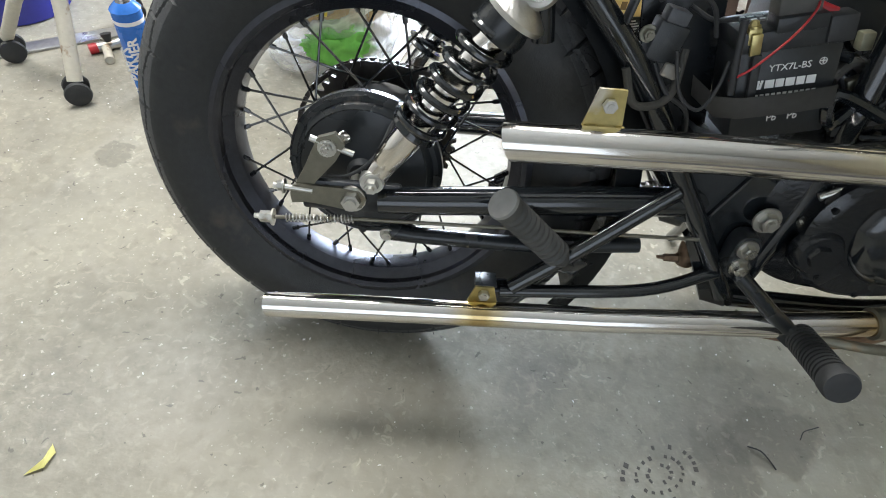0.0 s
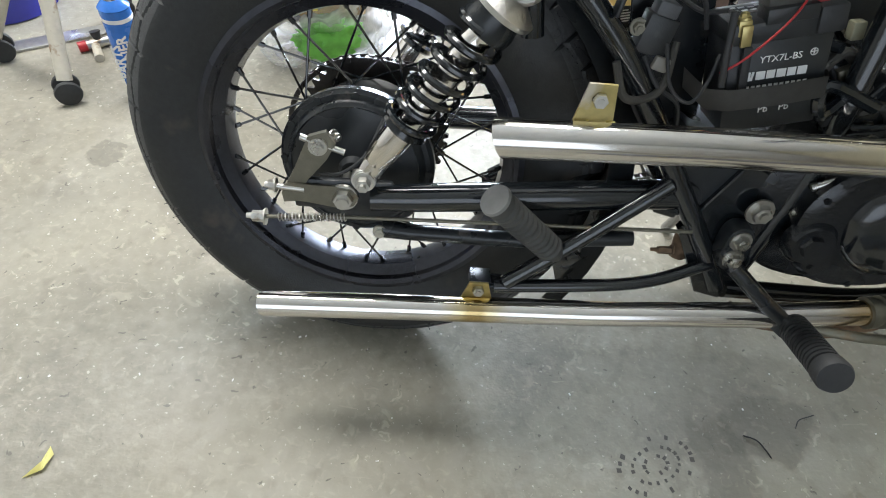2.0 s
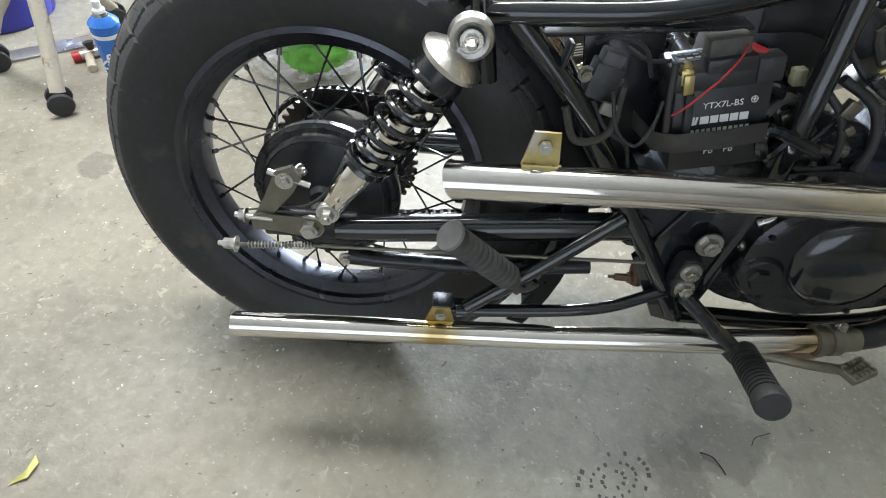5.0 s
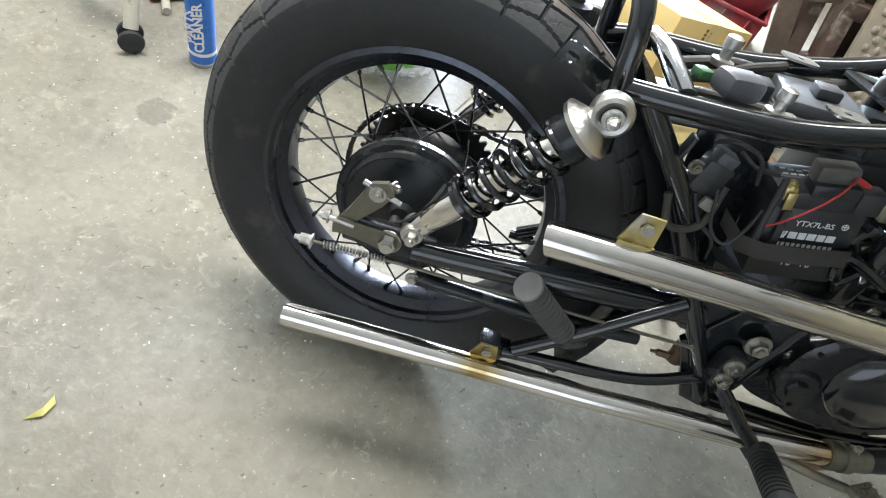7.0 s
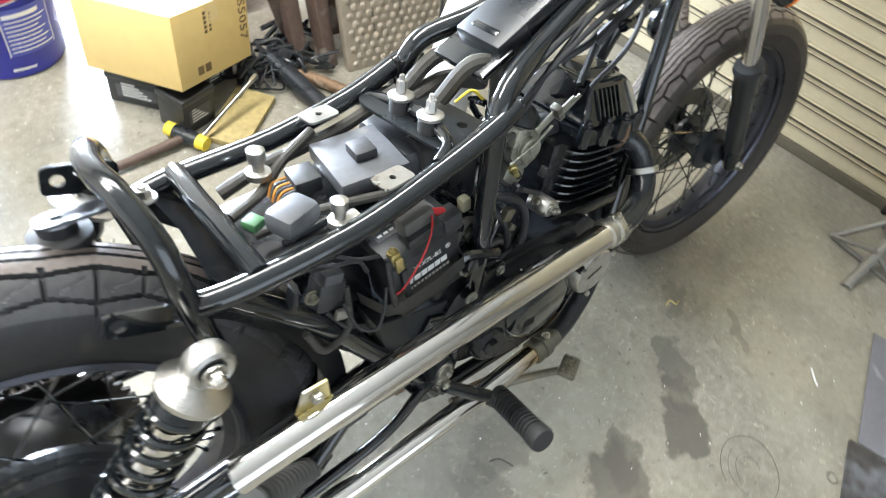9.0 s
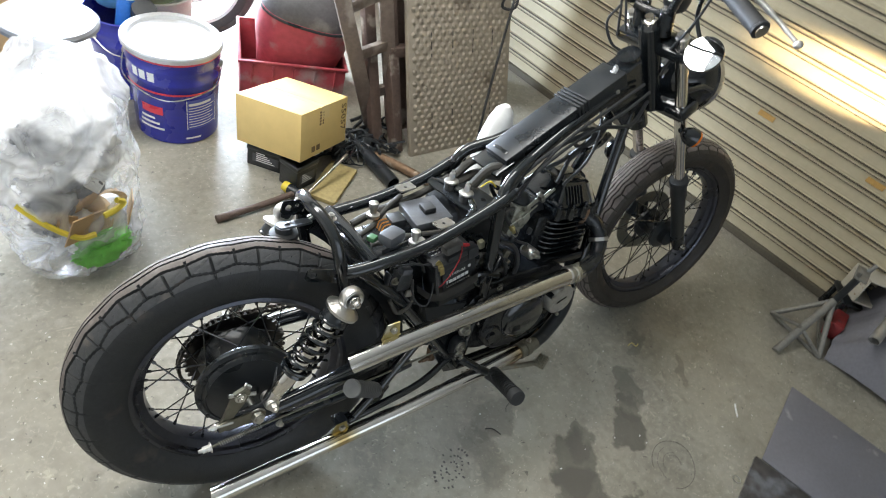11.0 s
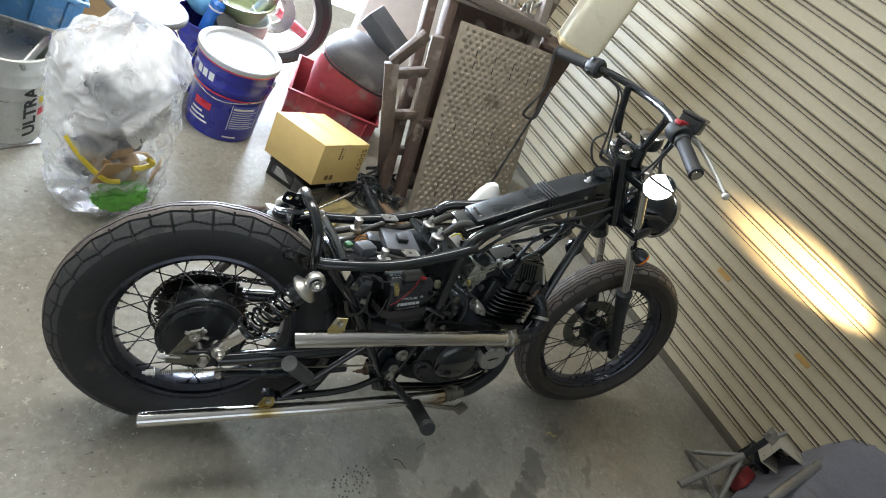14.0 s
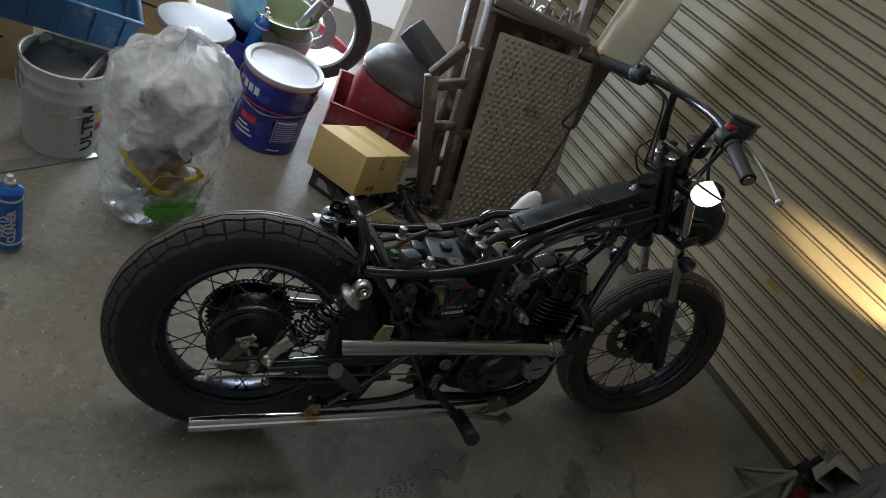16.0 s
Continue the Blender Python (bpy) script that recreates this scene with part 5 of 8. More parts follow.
for y in (-0.083, 0.083):
    bm = holed_plate(0.05, 0.032, 0.003, [(0.0, 0.0, 0.0045)])
    bm.transform(Matrix.Translation((0.46, y, 0.347 if y > 0 else 0.342)) @ Matrix.Rotation(radians(90), 4, "X") @ Matrix.Rotation(radians(8), 4, "Y"))
    bpart("seat_tab", bm, ALLOY, label="flat tab with a bolt hole")


def stud_up(x, y, z, r=0.011, h=0.03):
    m = Matrix.Translation((x, y, z)) @ Matrix(((1, 0, 0, 0), (0, 0, 1, 0), (0, 1, 0, 0), (0, 0, 0, 1)))
    return bpart("mount_stud", lathe([(0.0, h), (r * 0.6, h), (r, h * 0.92), (r, h * 0.45), (r * 0.7, h * 0.4), (r * 0.7, 0.0), (r * 1.4, -0.002), (r * 1.4, -0.01), (0, -0.01)], 20, m=m), ALLOY, label="bright alloy mounting stud")


stud_up(0.346, 0.035, 0.328, 0.011, 0.03)
stud_up(0.379, -0.094, 0.326, 0.01, 0.026)
block("stud_clip", 0.385, -0.096, 0.322, 0.035, 0.02, 0.003, ALLOY, -5)
for y in (-0.036, 0.026):
    bpart("rubber_mount", lathe([(0.0, 0.022), (0.013, 0.022), (0.016, 0.016), (0.016, 0.0), (0.0, 0.0)], 20, m=Matrix.Translation((0.553, y, 0.352)) @ Matrix(((1, 0, 0, 0), (0, 0, 1, 0), (0, 1, 0, 0), (0, 0, 0, 1)))), SOFT)
    bm = lathe([(0.0, 0.007), (0.013, 0.007), (0.018, 0.004), (0.018, 0.0), (0.0, 0.0)], 24, m=Matrix.Translation((0.553, y, 0.374)) @ Matrix(((1, 0, 0, 0), (0, 0, 1, 0), (0, 1, 0, 0), (0, 0, 0, 1))))
    bpart("mount_washer", bm, ALLOY, label="broad alloy washer")
    bolt((0.553, y, 0.38), (0.553, y, 1), 0.0075, 0.016, ALLOY, washer=False)
bm = holed_plate(0.1, 0.19, 0.004, [(0.0, -0.07, 0.008), (0.02, -0.01, 0.008), (0.02, 0.05, 0.008), (-0.02, 0.01, 0.008)])
bm.transform(Matrix.Translation((0.575, 0.0, 0.352)) @ Matrix.Rotation(radians(90), 4, "X") @ Matrix.Rotation(radians(6), 4, "Y"))
bpart("mount_plate", bm, SATIN, label="pierced black mounting plate")
# looms and hoses
rnd = random.Random(11)
for pts, r in (([(0.3, 0.05, 0.3), (0.36, 0.05, 0.32), (0.42, 0.062, 0.32), (0.5, 0.075, 0.325), (0.58, 0.07, 0.36)], 0.009),
               ([(0.29, 0.0, 0.3), (0.34, 0.02, 0.305), (0.38, 0.045, 0.32), (0.44, 0.07, 0.335)], 0.007),
               ([(0.3, -0.04, 0.298), (0.36, -0.045, 0.305), (0.42, -0.06, 0.31), (0.5, -0.08, 0.31)], 0.006),
               ([(0.58, 0.06, 0.36), (0.64, 0.06, 0.4), (0.7, 0.03, 0.42), (0.78, 0.0, 0.45), (0.95, -0.02, 0.53)], 0.011),
               ([(0.6, 0.0, 0.37), (0.63, -0.02, 0.42), (0.67, -0.03, 0.41), (0.68, -0.03, 0.35)], 0.012),
               ([(0.59, 0.05, 0.35), (0.66, 0.06, 0.36), (0.75, 0.07, 0.33)], 0.013),
               ([(0.31, -0.122, 0.2), (0.33, -0.128, 0.16), (0.37, -0.12, 0.17), (0.38, -0.1, 0.22)], 0.005),
               ([(0.56, -0.1, 0.2), (0.585, -0.09, 0.22), (0.62, -0.08, 0.2), (0.66, -0.09, 0.15)], 0.007),
               ([(0.62, -0.09, 0.14), (0.66, -0.1, 0.16), (0.69, -0.095, 0.12)], 0.006)):
    rod("wiring_loom", pts, r, WIRE, curved=True, sides=10)
rod("orange_wire", [(0.6, -0.03, 0.38), (0.612, -0.045, 0.4), (0.63, -0.05, 0.385)], 0.002, YELLOW, curved=True)
rnd = random.Random(31)
for k in range(15):
    if k < 12:
        c = Vector((rnd.uniform(0.56, 0.74), rnd.uniform(-0.115, 0.03), rnd.uniform(0.13, 0.36)))
    else:
        c = Vector((rnd.uniform(0.78, 0.97), rnd.uniform(-0.085, 0.06), rnd.uniform(0.37, 0.46)))
    pts = [c + Vector((rnd.uniform(-0.05, 0.05), rnd.uniform(-0.02, 0.02), rnd.uniform(-0.05, 0.05))) for _ in range(4)]
    rod("hose", pts, rnd.choice((0.003, 0.004, 0.006, 0.008)), rnd.choice((SOFT, GLOSS, SATIN, WIRE)), curved=True, sides=8, steps=4)
for k in range(12):
    p = Vector((rnd.uniform(0.57, 0.76), rnd.uniform(-0.12, -0.09), rnd.uniform(0.1, 0.3)))
    bpart("clip", box((rnd.uniform(0.01, 0.026), 0.012, rnd.uniform(0.008, 0.022)), Matrix.Translation(p) @ Matrix.Rotation(rnd.uniform(0, 3), 4, "Y"), 0.002), rnd.choice((ALLOY, DULL, PLASTIC, SATIN, SATIN)))
bpart("airbox", box((0.15, 0.12, 0.2), Matrix.Translation((0.6, 0.035, 0.22)), 0.015), SATIN, label="black airbox behind the battery")
# backbone box section with rubber bands
def bb(u, v, w):
    return Matrix.Translation((0.66 + (1.02 - 0.66) * u, v, 0.42 + (0.612 - 0.42) * u + w)) @ Matrix.Rotation(-math.atan2(0.192, 0.36), 4, "Y")


bpart("backbone", box((0.4, 0.084, 0.046), bb(0.5, 0, 0.004), 0.004), SATIN, label="flat black backbone with rough welds")
bpart("backbone_gusset", box((0.06, 0.1, 0.012), bb(-0.02, 0, 0.008), 0.004), GLOSS)
bpart("weld_bead", box((0.012, 0.05, 0.01), bb(0.03, 0, 0.027), 0.004), GLOSS)
for k in range(4):
    bpart("rubber_band", box((0.006, 0.091, 0.056), bb(0.585 + 0.026 * k, 0, 0.004), 0.002), SOFT)
bolt(bb(0.93, -0.012, 0.026).translation, bb(0.93, -0.012, 1).translation, 0.008, 0.012, ALLOY)
bolt((0.99, -0.035, 0.585), (0.99, -1, 0.585), 0.007, 0.008, STEEL)
for pts, r in (([(0.7, -0.06, 0.34), (0.72, -0.08, 0.42), (0.8, -0.085, 0.5), (0.92, -0.075, 0.55), (1.08, -0.05, 0.6)], 0.0042),
               ([(0.69, -0.055, 0.35), (0.73, -0.09, 0.44), (0.84, -0.09, 0.5), (0.98, -0.08, 0.54), (1.1, -0.06, 0.58)], 0.0042),
               ([(0.68, -0.05, 0.36), (0.7, -0.075, 0.43), (0.78, -0.08, 0.48), (0.9, -0.085, 0.515), (1.05, -0.07, 0.5), (1.12, -0.05, 0.55)], 0.005),
               ([(0.85, 0.06, 0.36), (0.95, 0.07, 0.45), (1.05, 0.05, 0.5)], 0.008),
               ([(0.9, -0.02, 0.4), (0.95, -0.04, 0.46), (1.0, -0.04, 0.5)], 0.009)):
    rod("control_cable", pts, r, SOFT, curved=True, sides=8, label="black control cable")
rod("spark_lead", [(0.86, -0.06, 0.35), (0.9, -0.08, 0.42), (0.96, -0.05, 0.48), (1.0, 0.0, 0.52)], 0.004, SOFT, curved=True)

# front end, turned slightly
FORK_TOP, FORK_LOW = Vector((1.115, 0, 0.735)), Vector((1.535, 0, -0.01))
PIV = Vector((1.12, 0, 0.6))
fdir = (FORK_LOW - FORK_TOP).normalized()
STEER = Matrix.Translation(PIV) @ Matrix.Rotation(radians(-5), 4, -fdir) @ Matrix.Translation(-PIV)


def fp(x, y, z):
    return STEER @ Vector((x, y, z))


def fork_at(k, y):
    p = FORK_TOP.lerp(FORK_LOW, k)
    return STEER @ Vector((p.x, y, p.z))


for s in (-1, 1):
    y = s * 0.088
    leg = bpart("fork_leg", turned([(0.0, 0), (0.0165, 0.0), (0.0165, 0.56), (0.0, 0.56)], fork_at(0.0, y), fork_at(1, y), 28), CHROME, label="telescopic fork leg, chrome above and black below")
    a, b = fork_at(0.6, y), fork_at(1.0, y)
    ln = (b - a).length
    bpart("dust_seal", turned([(0.018, -0.01), (0.028, -0.008), (0.03, 0.004), (0.027, 0.012), (0.023, 0.014)], a, b), SOFT, leg)
    bpart("fork_slider", turned([(0.0165, 0.0), (0.025, 0.004), (0.025, 0.07), (0.0225, 0.08), (0.022, ln - 0.03), (0.018, ln), (0.0, ln + 0.002)], a, b), SATIN, leg)
    p = fork_at(0.985, y)
    bolt(p + Vector((0, s * 0.02, 0)), p + Vector((0, s, 0)), 0.009, 0.008, STEEL, leg)
    bpart("fork_cap", turned([(0.0, -0.012), (0.013, -0.012), (0.014, -0.004), (0.019, 0.0)], fork_at(0.0, y), fork_at(1, y), 6), ALLOY, leg)
for k, h in ((0.05, 0.035), (0.27, 0.04)):
    a, b = fork_at(k, -0.088), fork_at(k, 0.088)
    m = along(fork_at(k, 0), fork_at(1, 0))
    bpart("triple_clamp", box((0.075, 0.23, h), m, 0.014), GLOSS)
rod("steering_stem", [fork_at(0.0, 0) - Vector((0.03, 0, 0)), fork_at(0.3, 0) - Vector((0.03, 0, 0))], 0.028, GLOSS, sides=24)
bpart("stem_nut", turned([(0.0, -0.03), (0.012, -0.03), (0.014, -0.02), (0.02, -0.018), (0.02, 0.0)], fork_at(0.0, 0) - Vector((0.028, 0, 0)), fork_at(1, 0), 6), CHROME)
rod("head_tube", [(1.045, 0, 0.665), (1.18, 0, 0.46)], 0.031, GLOSS, sides=24)
bpart("head_gusset", cover_mesh([(0.93, 0.58), (1.06, 0.66), (1.16, 0.48), (1.08, 0.47)], 0.035, -0.035, 0.004), GLOSS)
# handlebar
BARS = Matrix.Translation((0.03, 0.018, 0.019)) @ Matrix.Translation(PIV) @ Matrix.Rotation(radians(3.4), 4, "Z") @ Matrix.Translation(-PIV)


def fb(x, y, z):
    return BARS @ fp(x, y, z)


bar = rod("handlebar", [fb(0.915, -0.36, 0.832), fb(0.945, -0.24, 0.87), fb(0.975, -0.15, 0.893), fb(1.02, 0.0, 0.895), fb(1.0, 0.15, 0.893), fb(0.99, 0.24, 0.88), fb(0.96, 0.38, 0.862)], 0.0112, SATIN, curved=True, sides=18, label="black wide handlebar with a cross bar")
rod("bar_upright", [fb(1.08, -0.045, 0.75), fb(1.02, -0.11, 0.87), fb(0.99, -0.13, 0.89)], 0.0112, SATIN, bar, sides=16)
rod("bar_upright", [fb(1.07, 0.07, 0.752), fb(1.03, 0.07, 0.83), fb(1.005, 0.066, 0.893)], 0.0112, SATIN, bar, sides=16)
rod("bar_base", [fb(1.082, -0.05, 0.75), fb(1.08, 0.0, 0.745), fb(1.062, 0.05, 0.75)], 0.0112, SATIN, bar, sides=16)
for y in (-0.04, 0.04):
    p = fb(1.085, y, 0.735)
    bpart("bar_riser", turned([(0.02, -0.035), (0.02, 0.025), (0.016, 0.03), (0.0, 0.03)], p, p + Vector((-0.2, 0, 1)), 20), SATIN, bar)
    bolt(p + Vector((-0.02, 0, 0.028)), p + Vector((-0.2, 0, 1)), 0.005, 0.006, STEEL, bar)


def grip(a, b):
    a, b = Vector(a), Vector(b)
    ln = (b - a).length
    prof = [(0.0, 0.0), (0.012, 0.0), (0.0185, 0.002), (0.0185, 0.006)]
    for k in range(24):
        prof.append((0.0165 + (0.0012 if k % 2 else 0), 0.008 + (ln - 0.02) * k / 23))
    prof += [(0.02, ln - 0.01), (0.02, ln), (0.012, ln)]
    return bpart("grip", turned(prof, a, b, 22), SOFT, bar, "black ribbed rubber grip")


g = grip(fb(0.908, -0.372, 0.828), fb(0.944, -0.25, 0.867))
bpart("bar_end", turned([(0.0, -0.002), (0.0125, -0.002), (0.0125, 0.002)], fb(0.906, -0.374, 0.8275), fb(0.944, -0.25, 0.867)), CHROME, bar)
grip(fb(0.96, 0.385, 0.861), fb(0.99, 0.25, 0.878))
for y0, y1 in ((-0.245, -0.2), (0.245, 0.195)):
    x0, z0 = (0.946, 0.872) if y0 < 0 else (0.99, 0.88)
    sw = bpart("switch_box", turned([(0.0, 0.0), (0.026, 0.0), (0.03, 0.006), (0.03, 0.04), (0.023, 0.048), (0.0, 0.048)], fb(x0, y0, z0), fb(x0 + 0.012, y1, z0 + 0.006), 24), PLASTIC, bar, "round handlebar switch box")
    if y0 < 0:
        bpart("kill_switch", box((0.036, 0.022, 0.012), Matrix.Translation(fb(x0 - 0.008, y0 + 0.02, z0 + 0.029)), 0.004), RED, sw, "red stop switch")
        bpart("switch_lug", box((0.03, 0.02, 0.028), Matrix.Translation(fb(x0 + 0.022, y0 + 0.022, z0 + 0.012)), 0.005), PLASTIC, sw)
    else:
        for dz in (0.02, -0.012):
            bpart("switch_lug", box((0.02, 0.016, 0.016), Matrix.Translation(fb(x0 - 0.012, y0 - 0.02, z0 + dz)), 0.004), PLASTIC, sw)
bpart("reservoir", box((0.055, 0.06, 0.038), Matrix.Translation(fb(0.985, -0.215, 0.905)) @ Matrix.Rotation(radians(25), 4, "Z"), 0.005), PLASTIC, bar, "square brake fluid reservoir")
bpart("reservoir_cap", box((0.06, 0.065, 0.008), Matrix.Translation(fb(0.985, -0.215, 0.927)) @ Matrix.Rotation(radians(25), 4, "Z"), 0.003), PLASTIC, bar)
rod("brake_lever_front", [fb(0.985, -0.22, 0.88), fb(1.01, -0.26, 0.868), fb(1.02, -0.33, 0.838), fb(1.022, -0.39, 0.81)], [0.008] * 6 + [0.0065] * 6 + [0.005] * 7, ALLOY, bar, "bare alloy brake lever", curved=True)
bm = bmesh.new()
bmesh.ops.create_uvsphere(bm, u_segments=16, v_segments=10, radius=0.0095, matrix=Matrix.Translation(fb(1.023, -0.398, 0.806)))
bpart("lever_ball", bm, ALLOY, bar)
rod("clutch_perch", [fb(1.0, 0.2, 0.885), fb(1.03, 0.24, 0.88), fb(1.035, 0.3, 0.868)], 0.006, PLASTIC, bar)
for pts in ([fb(1.0, -0.2, 0.87), fb(1.06, -0.14, 0.78), fb(1.12, -0.08, 0.68), fb(1.12, -0.06, 0.6)], [fb(0.98, -0.21, 0.87), fb(1.03, -0.15, 0.76), fb(1.09, -0.07, 0.66)],
            [fb(1.0, 0.18, 0.88), fb(1.02, 0.09, 0.86), fb(1.04, 0.075, 0.78), fb(1.06, 0.05, 0.68)], [fb(1.01, 0.2, 0.875), fb(1.03, 0.12, 0.86), fb(1.05, 0.09, 0.76), fb(1.07, 0.08, 0.66)],
            [fb(0.975, 0.13, 0.9), fb(1.0, 0.0, 0.905), fb(0.99, -0.1, 0.905)], [fb(1.03, 0.07, 0.74), fb(1.0, 0.07, 0.7), fb(1.02, 0.05, 0.65), fb(1.06, 0.03, 0.63)]):
    rod("bar_cable", pts, 0.0036, SOFT, bar, curved=True, sides=8)
# clock, headlamp, mirror, indicators
p0 = fp(1.135, -0.012, 0.815)
clock = bpart("speedometer", turned([(0.0, -0.04), (0.024, -0.038), (0.033, -0.02), (0.035, 0.0), (0.037, 0.008), (0.033, 0.01)], p0, p0 + Vector((-0.55, 0, 1)), 32), PLASTIC, label="small round speedometer with a white dial")
bpart("clock_rim", turned([(0.031, 0.006), (0.038, 0.006), (0.039, 0.012), (0.033, 0.014)], p0, p0 + Vector((-0.55, 0, 1)), 32), CHROME, clock)
bpart("dial", turned([(0.0, 0.0125), (0.033, 0.0108)], p0, p0 + Vector((-0.55, 0, 1)), 32), LABEL, clock)
h0 = fp(1.335, 0, 0.585)
hd = Vector((1.0, -0.1, -0.1))
lamp = bpart("headlamp", turned([(0.0, -0.12), (0.03, -0.115), (0.06, -0.095), (0.08, -0.055), (0.085, 0.0), (0.085, 0.02)], h0, h0 + hd, 40), GLOSS, label="round headlamp with black bowl and chrome rim")
bpart("lamp_rim", turned([(0.084, 0.014), (0.09, 0.014), (0.092, 0.024), (0.088, 0.036), (0.08, 0.038)], h0, h0 + hd, 40), CHROME, lamp)
bpart("lamp_lens", turned([(0.083, 0.03), (0.05, 0.042), (0.0, 0.046)], h0, h0 + hd, 40), mat("lamp_glass", (0.6, 0.62, 0.63), 0.08, 0.4), lamp)
for s in (-1, 1):
    rod("lamp_ear", [fork_at(0.2, s * 0.088), fp(1.28, s * 0.085, 0.6), fp(1.33, s * 0.083, 0.586)], 0.008, GLOSS, lamp)
mp = fp(1.107, -0.168, 0.722)
mdir = Vector((-0.8, -0.15, 0.58))
MIRROR = mat("mirror_glass", (0.9, 0.91, 0.92), 0.03, 1.0, vary=0.01, rough_vary=0.01)
mir = bpart("mirror", turned([(0.0, -0.022), (0.025, -0.018), (0.042, -0.006), (0.0455, 0.0), (0.0455, 0.005), (0.043, 0.006)], mp, mp + mdir, 36), GLOSS, label="small round rear-view mirror")
bpart("mirror_glass", turned([(0.0, 0.0075), (0.0435, 0.0068)], mp, mp + mdir, 36), MIRROR, mir, "silvered mirror glass")
rod("mirror_stem", [mp - mdir * 0.02, fb(1.07, -0.13, 0.77), fb(1.03, -0.15, 0.84), fb(0.99, -0.17, 0.885)], 0.005, SATIN, mir, curved=True)
for s in (-1, 1):
    a, b = fp(1.25, s * 0.1, 0.476), fp(1.26, s * 0.125, 0.474)
    ind = bpart("indicator", turned([(0.0, -0.03), (0.014, -0.026), (0.024, -0.01), (0.027, 0.006), (0.027, 0.012)], fp(1.262, s * 0.128, 0.472), fp(1.30, s * 0.15, 0.456), 24), GLOSS, label="black bullet indicator with amber lens")
    bpart("amber_lens", turned([(0.0265, 0.011), (0.024, 0.02), (0.012, 0.026), (0.0, 0.027)], fp(1.262, s * 0.128, 0.472), fp(1.30, s * 0.15, 0.456), 24), AMBER, ind, "amber lens")
    rod("indicator_stalk", [fork_at(0.31, s * 0.088), a, b], 0.008, SATIN, ind)
rod("brake_hose", [fp(1.19, 0.07, 0.56), fp(1.3, 0.1, 0.4), fp(1.42, 0.1, 0.2), fp(1.44, 0.08, 0.08)], 0.005, SOFT, curved=True)
block("caliper", 1.44, 0.085, 0.075, 0.07, 0.045, 0.06, SATIN, 30, bevel=0.01)
bpart("horn", lathe([(0.0, -0.012), (0.03, -0.01), (0.034, 0.0), (0.03, 0.012), (0.0, 0.02)], 24, m=Matrix.Translation((1.09, -0.02, 0.4))), SATIN)

# foot pegs and pedal
def peg(base, tip, r, parent_name, rubber):
    base, tip = Vector(base), Vector(tip)
    ln = (tip - base).length
    prof = [(r * 0.6, 0.0)]
    for k in range(48):
        prof.append((r + (0.0018 if (k // 2) % 2 else -0.0014), ln * (0.12 + 0.82 * k / 47)))
    prof += [(r * 1.12, ln * 0.95), (r * 1.12, ln * 0.99), (r * 0.95, ln), (0.0, ln)]
    return bpart(parent_name, turned(prof, base, tip, 28), rubber, label="ribbed rubber foot peg", angle=22)


pr = peg((0.293, -0.14, -0.066), (0.187, -0.196, 0.052), 0.0175, "pillion_peg", mat("worn_grey_rubber", (0.07, 0.07, 0.066), 0.6, vary=0.2))
bpart("peg_cap", turned([(0.0, -0.001), (0.0195, -0.001), (0.0208, 0.003)], (0.186, -0.1966, 0.0532), (0.293, -0.14, -0.066), 28), mat("smooth_grey_cap", (0.22, 0.22, 0.215), 0.5), pr)
block("peg_clevis", 0.288, -0.14, -0.064, 0.034, 0.024, 0.02, GLOSS, 40, parent=pr, bevel=0.004)
block("peg_clevis", 0.31, -0.132, -0.075, 0.024, 0.016, 0.03, GLOSS, 40, parent=pr, bevel=0.004)
block("stay_bracket", 0.2, -0.14, -0.118, 0.05, 0.03, 0.006, SATIN)
hanger = bpart("peg_hanger", cover_mesh(ellipse(0.532, -0.035, 0.02, 0.036, 24, 0.7), -0.12, -0.145, 0.004), SATIN, label="black peg hanger with two bolts")
for z in (-0.02, -0.05):
    bolt((0.532, -0.145, z), (0.532, -1, z), 0.0105, 0.009, STEEL, hanger)
rod("peg_arm", [(0.535, -0.15, -0.06), (0.59, -0.172, -0.105), (0.634, -0.18, -0.137)], 0.0115, SATIN, hanger)
pa, pe = Vector((0.638, -0.18, -0.136)), Vector((0.615, -0.308, -0.1))
pl_ = (pe - pa).length
prof = [(0.012, 0.0), (0.0205, 0.002)]
for k in range(13):
    z = 0.005 + (pl_ - 0.03) * k / 13
    st_ = (pl_ - 0.03) / 13
    prof += [(0.0212, z), (0.0212, z + st_ * 0.6), (0.0186, z + st_ * 0.65), (0.0186, z + st_ * 0.95)]
prof += [(0.0225, pl_ - 0.022), (0.0232, pl_ - 0.006), (0.021, pl_ - 0.001), (0.0, pl_)]
fpeg = bpart("rider_peg", turned(prof, pa, pe, 28), SOFT, label="broad ribbed rubber rider's foot peg")
block("peg_joint", 0.63, -0.18, -0.132, 0.034, 0.024, 0.03, SATIN, 0, 20, parent=fpeg)
ped = rod("brake_pedal", [(0.56, -0.145, -0.135), (0.65, -0.16, -0.15), (0.72, -0.19, -0.14), (0.755, -0.222, -0.115)], 0.0075, DULL, curved=True, label="rusty brake pedal with a cleated foot pad")
bm = box((0.05, 0.032, 0.01), Matrix.Translation((0.768, -0.232, -0.105)) @ Matrix.Rotation(radians(25), 4, "Z"), 0.003)
bpart("pedal_pad", bm, DULL, ped)
for i in range(5):
    for j in range(3):
        part("pedal_cleat", box((0.006, 0.006, 0.006), Matrix.Translation((0.768, -0.232, -0.105)) @ Matrix.Rotation(radians(25), 4, "Z") @ Matrix.Translation((-0.018 + 0.009 * i, -0.01 + 0.01 * j, 0.007)), 0.001), DULL, ped)
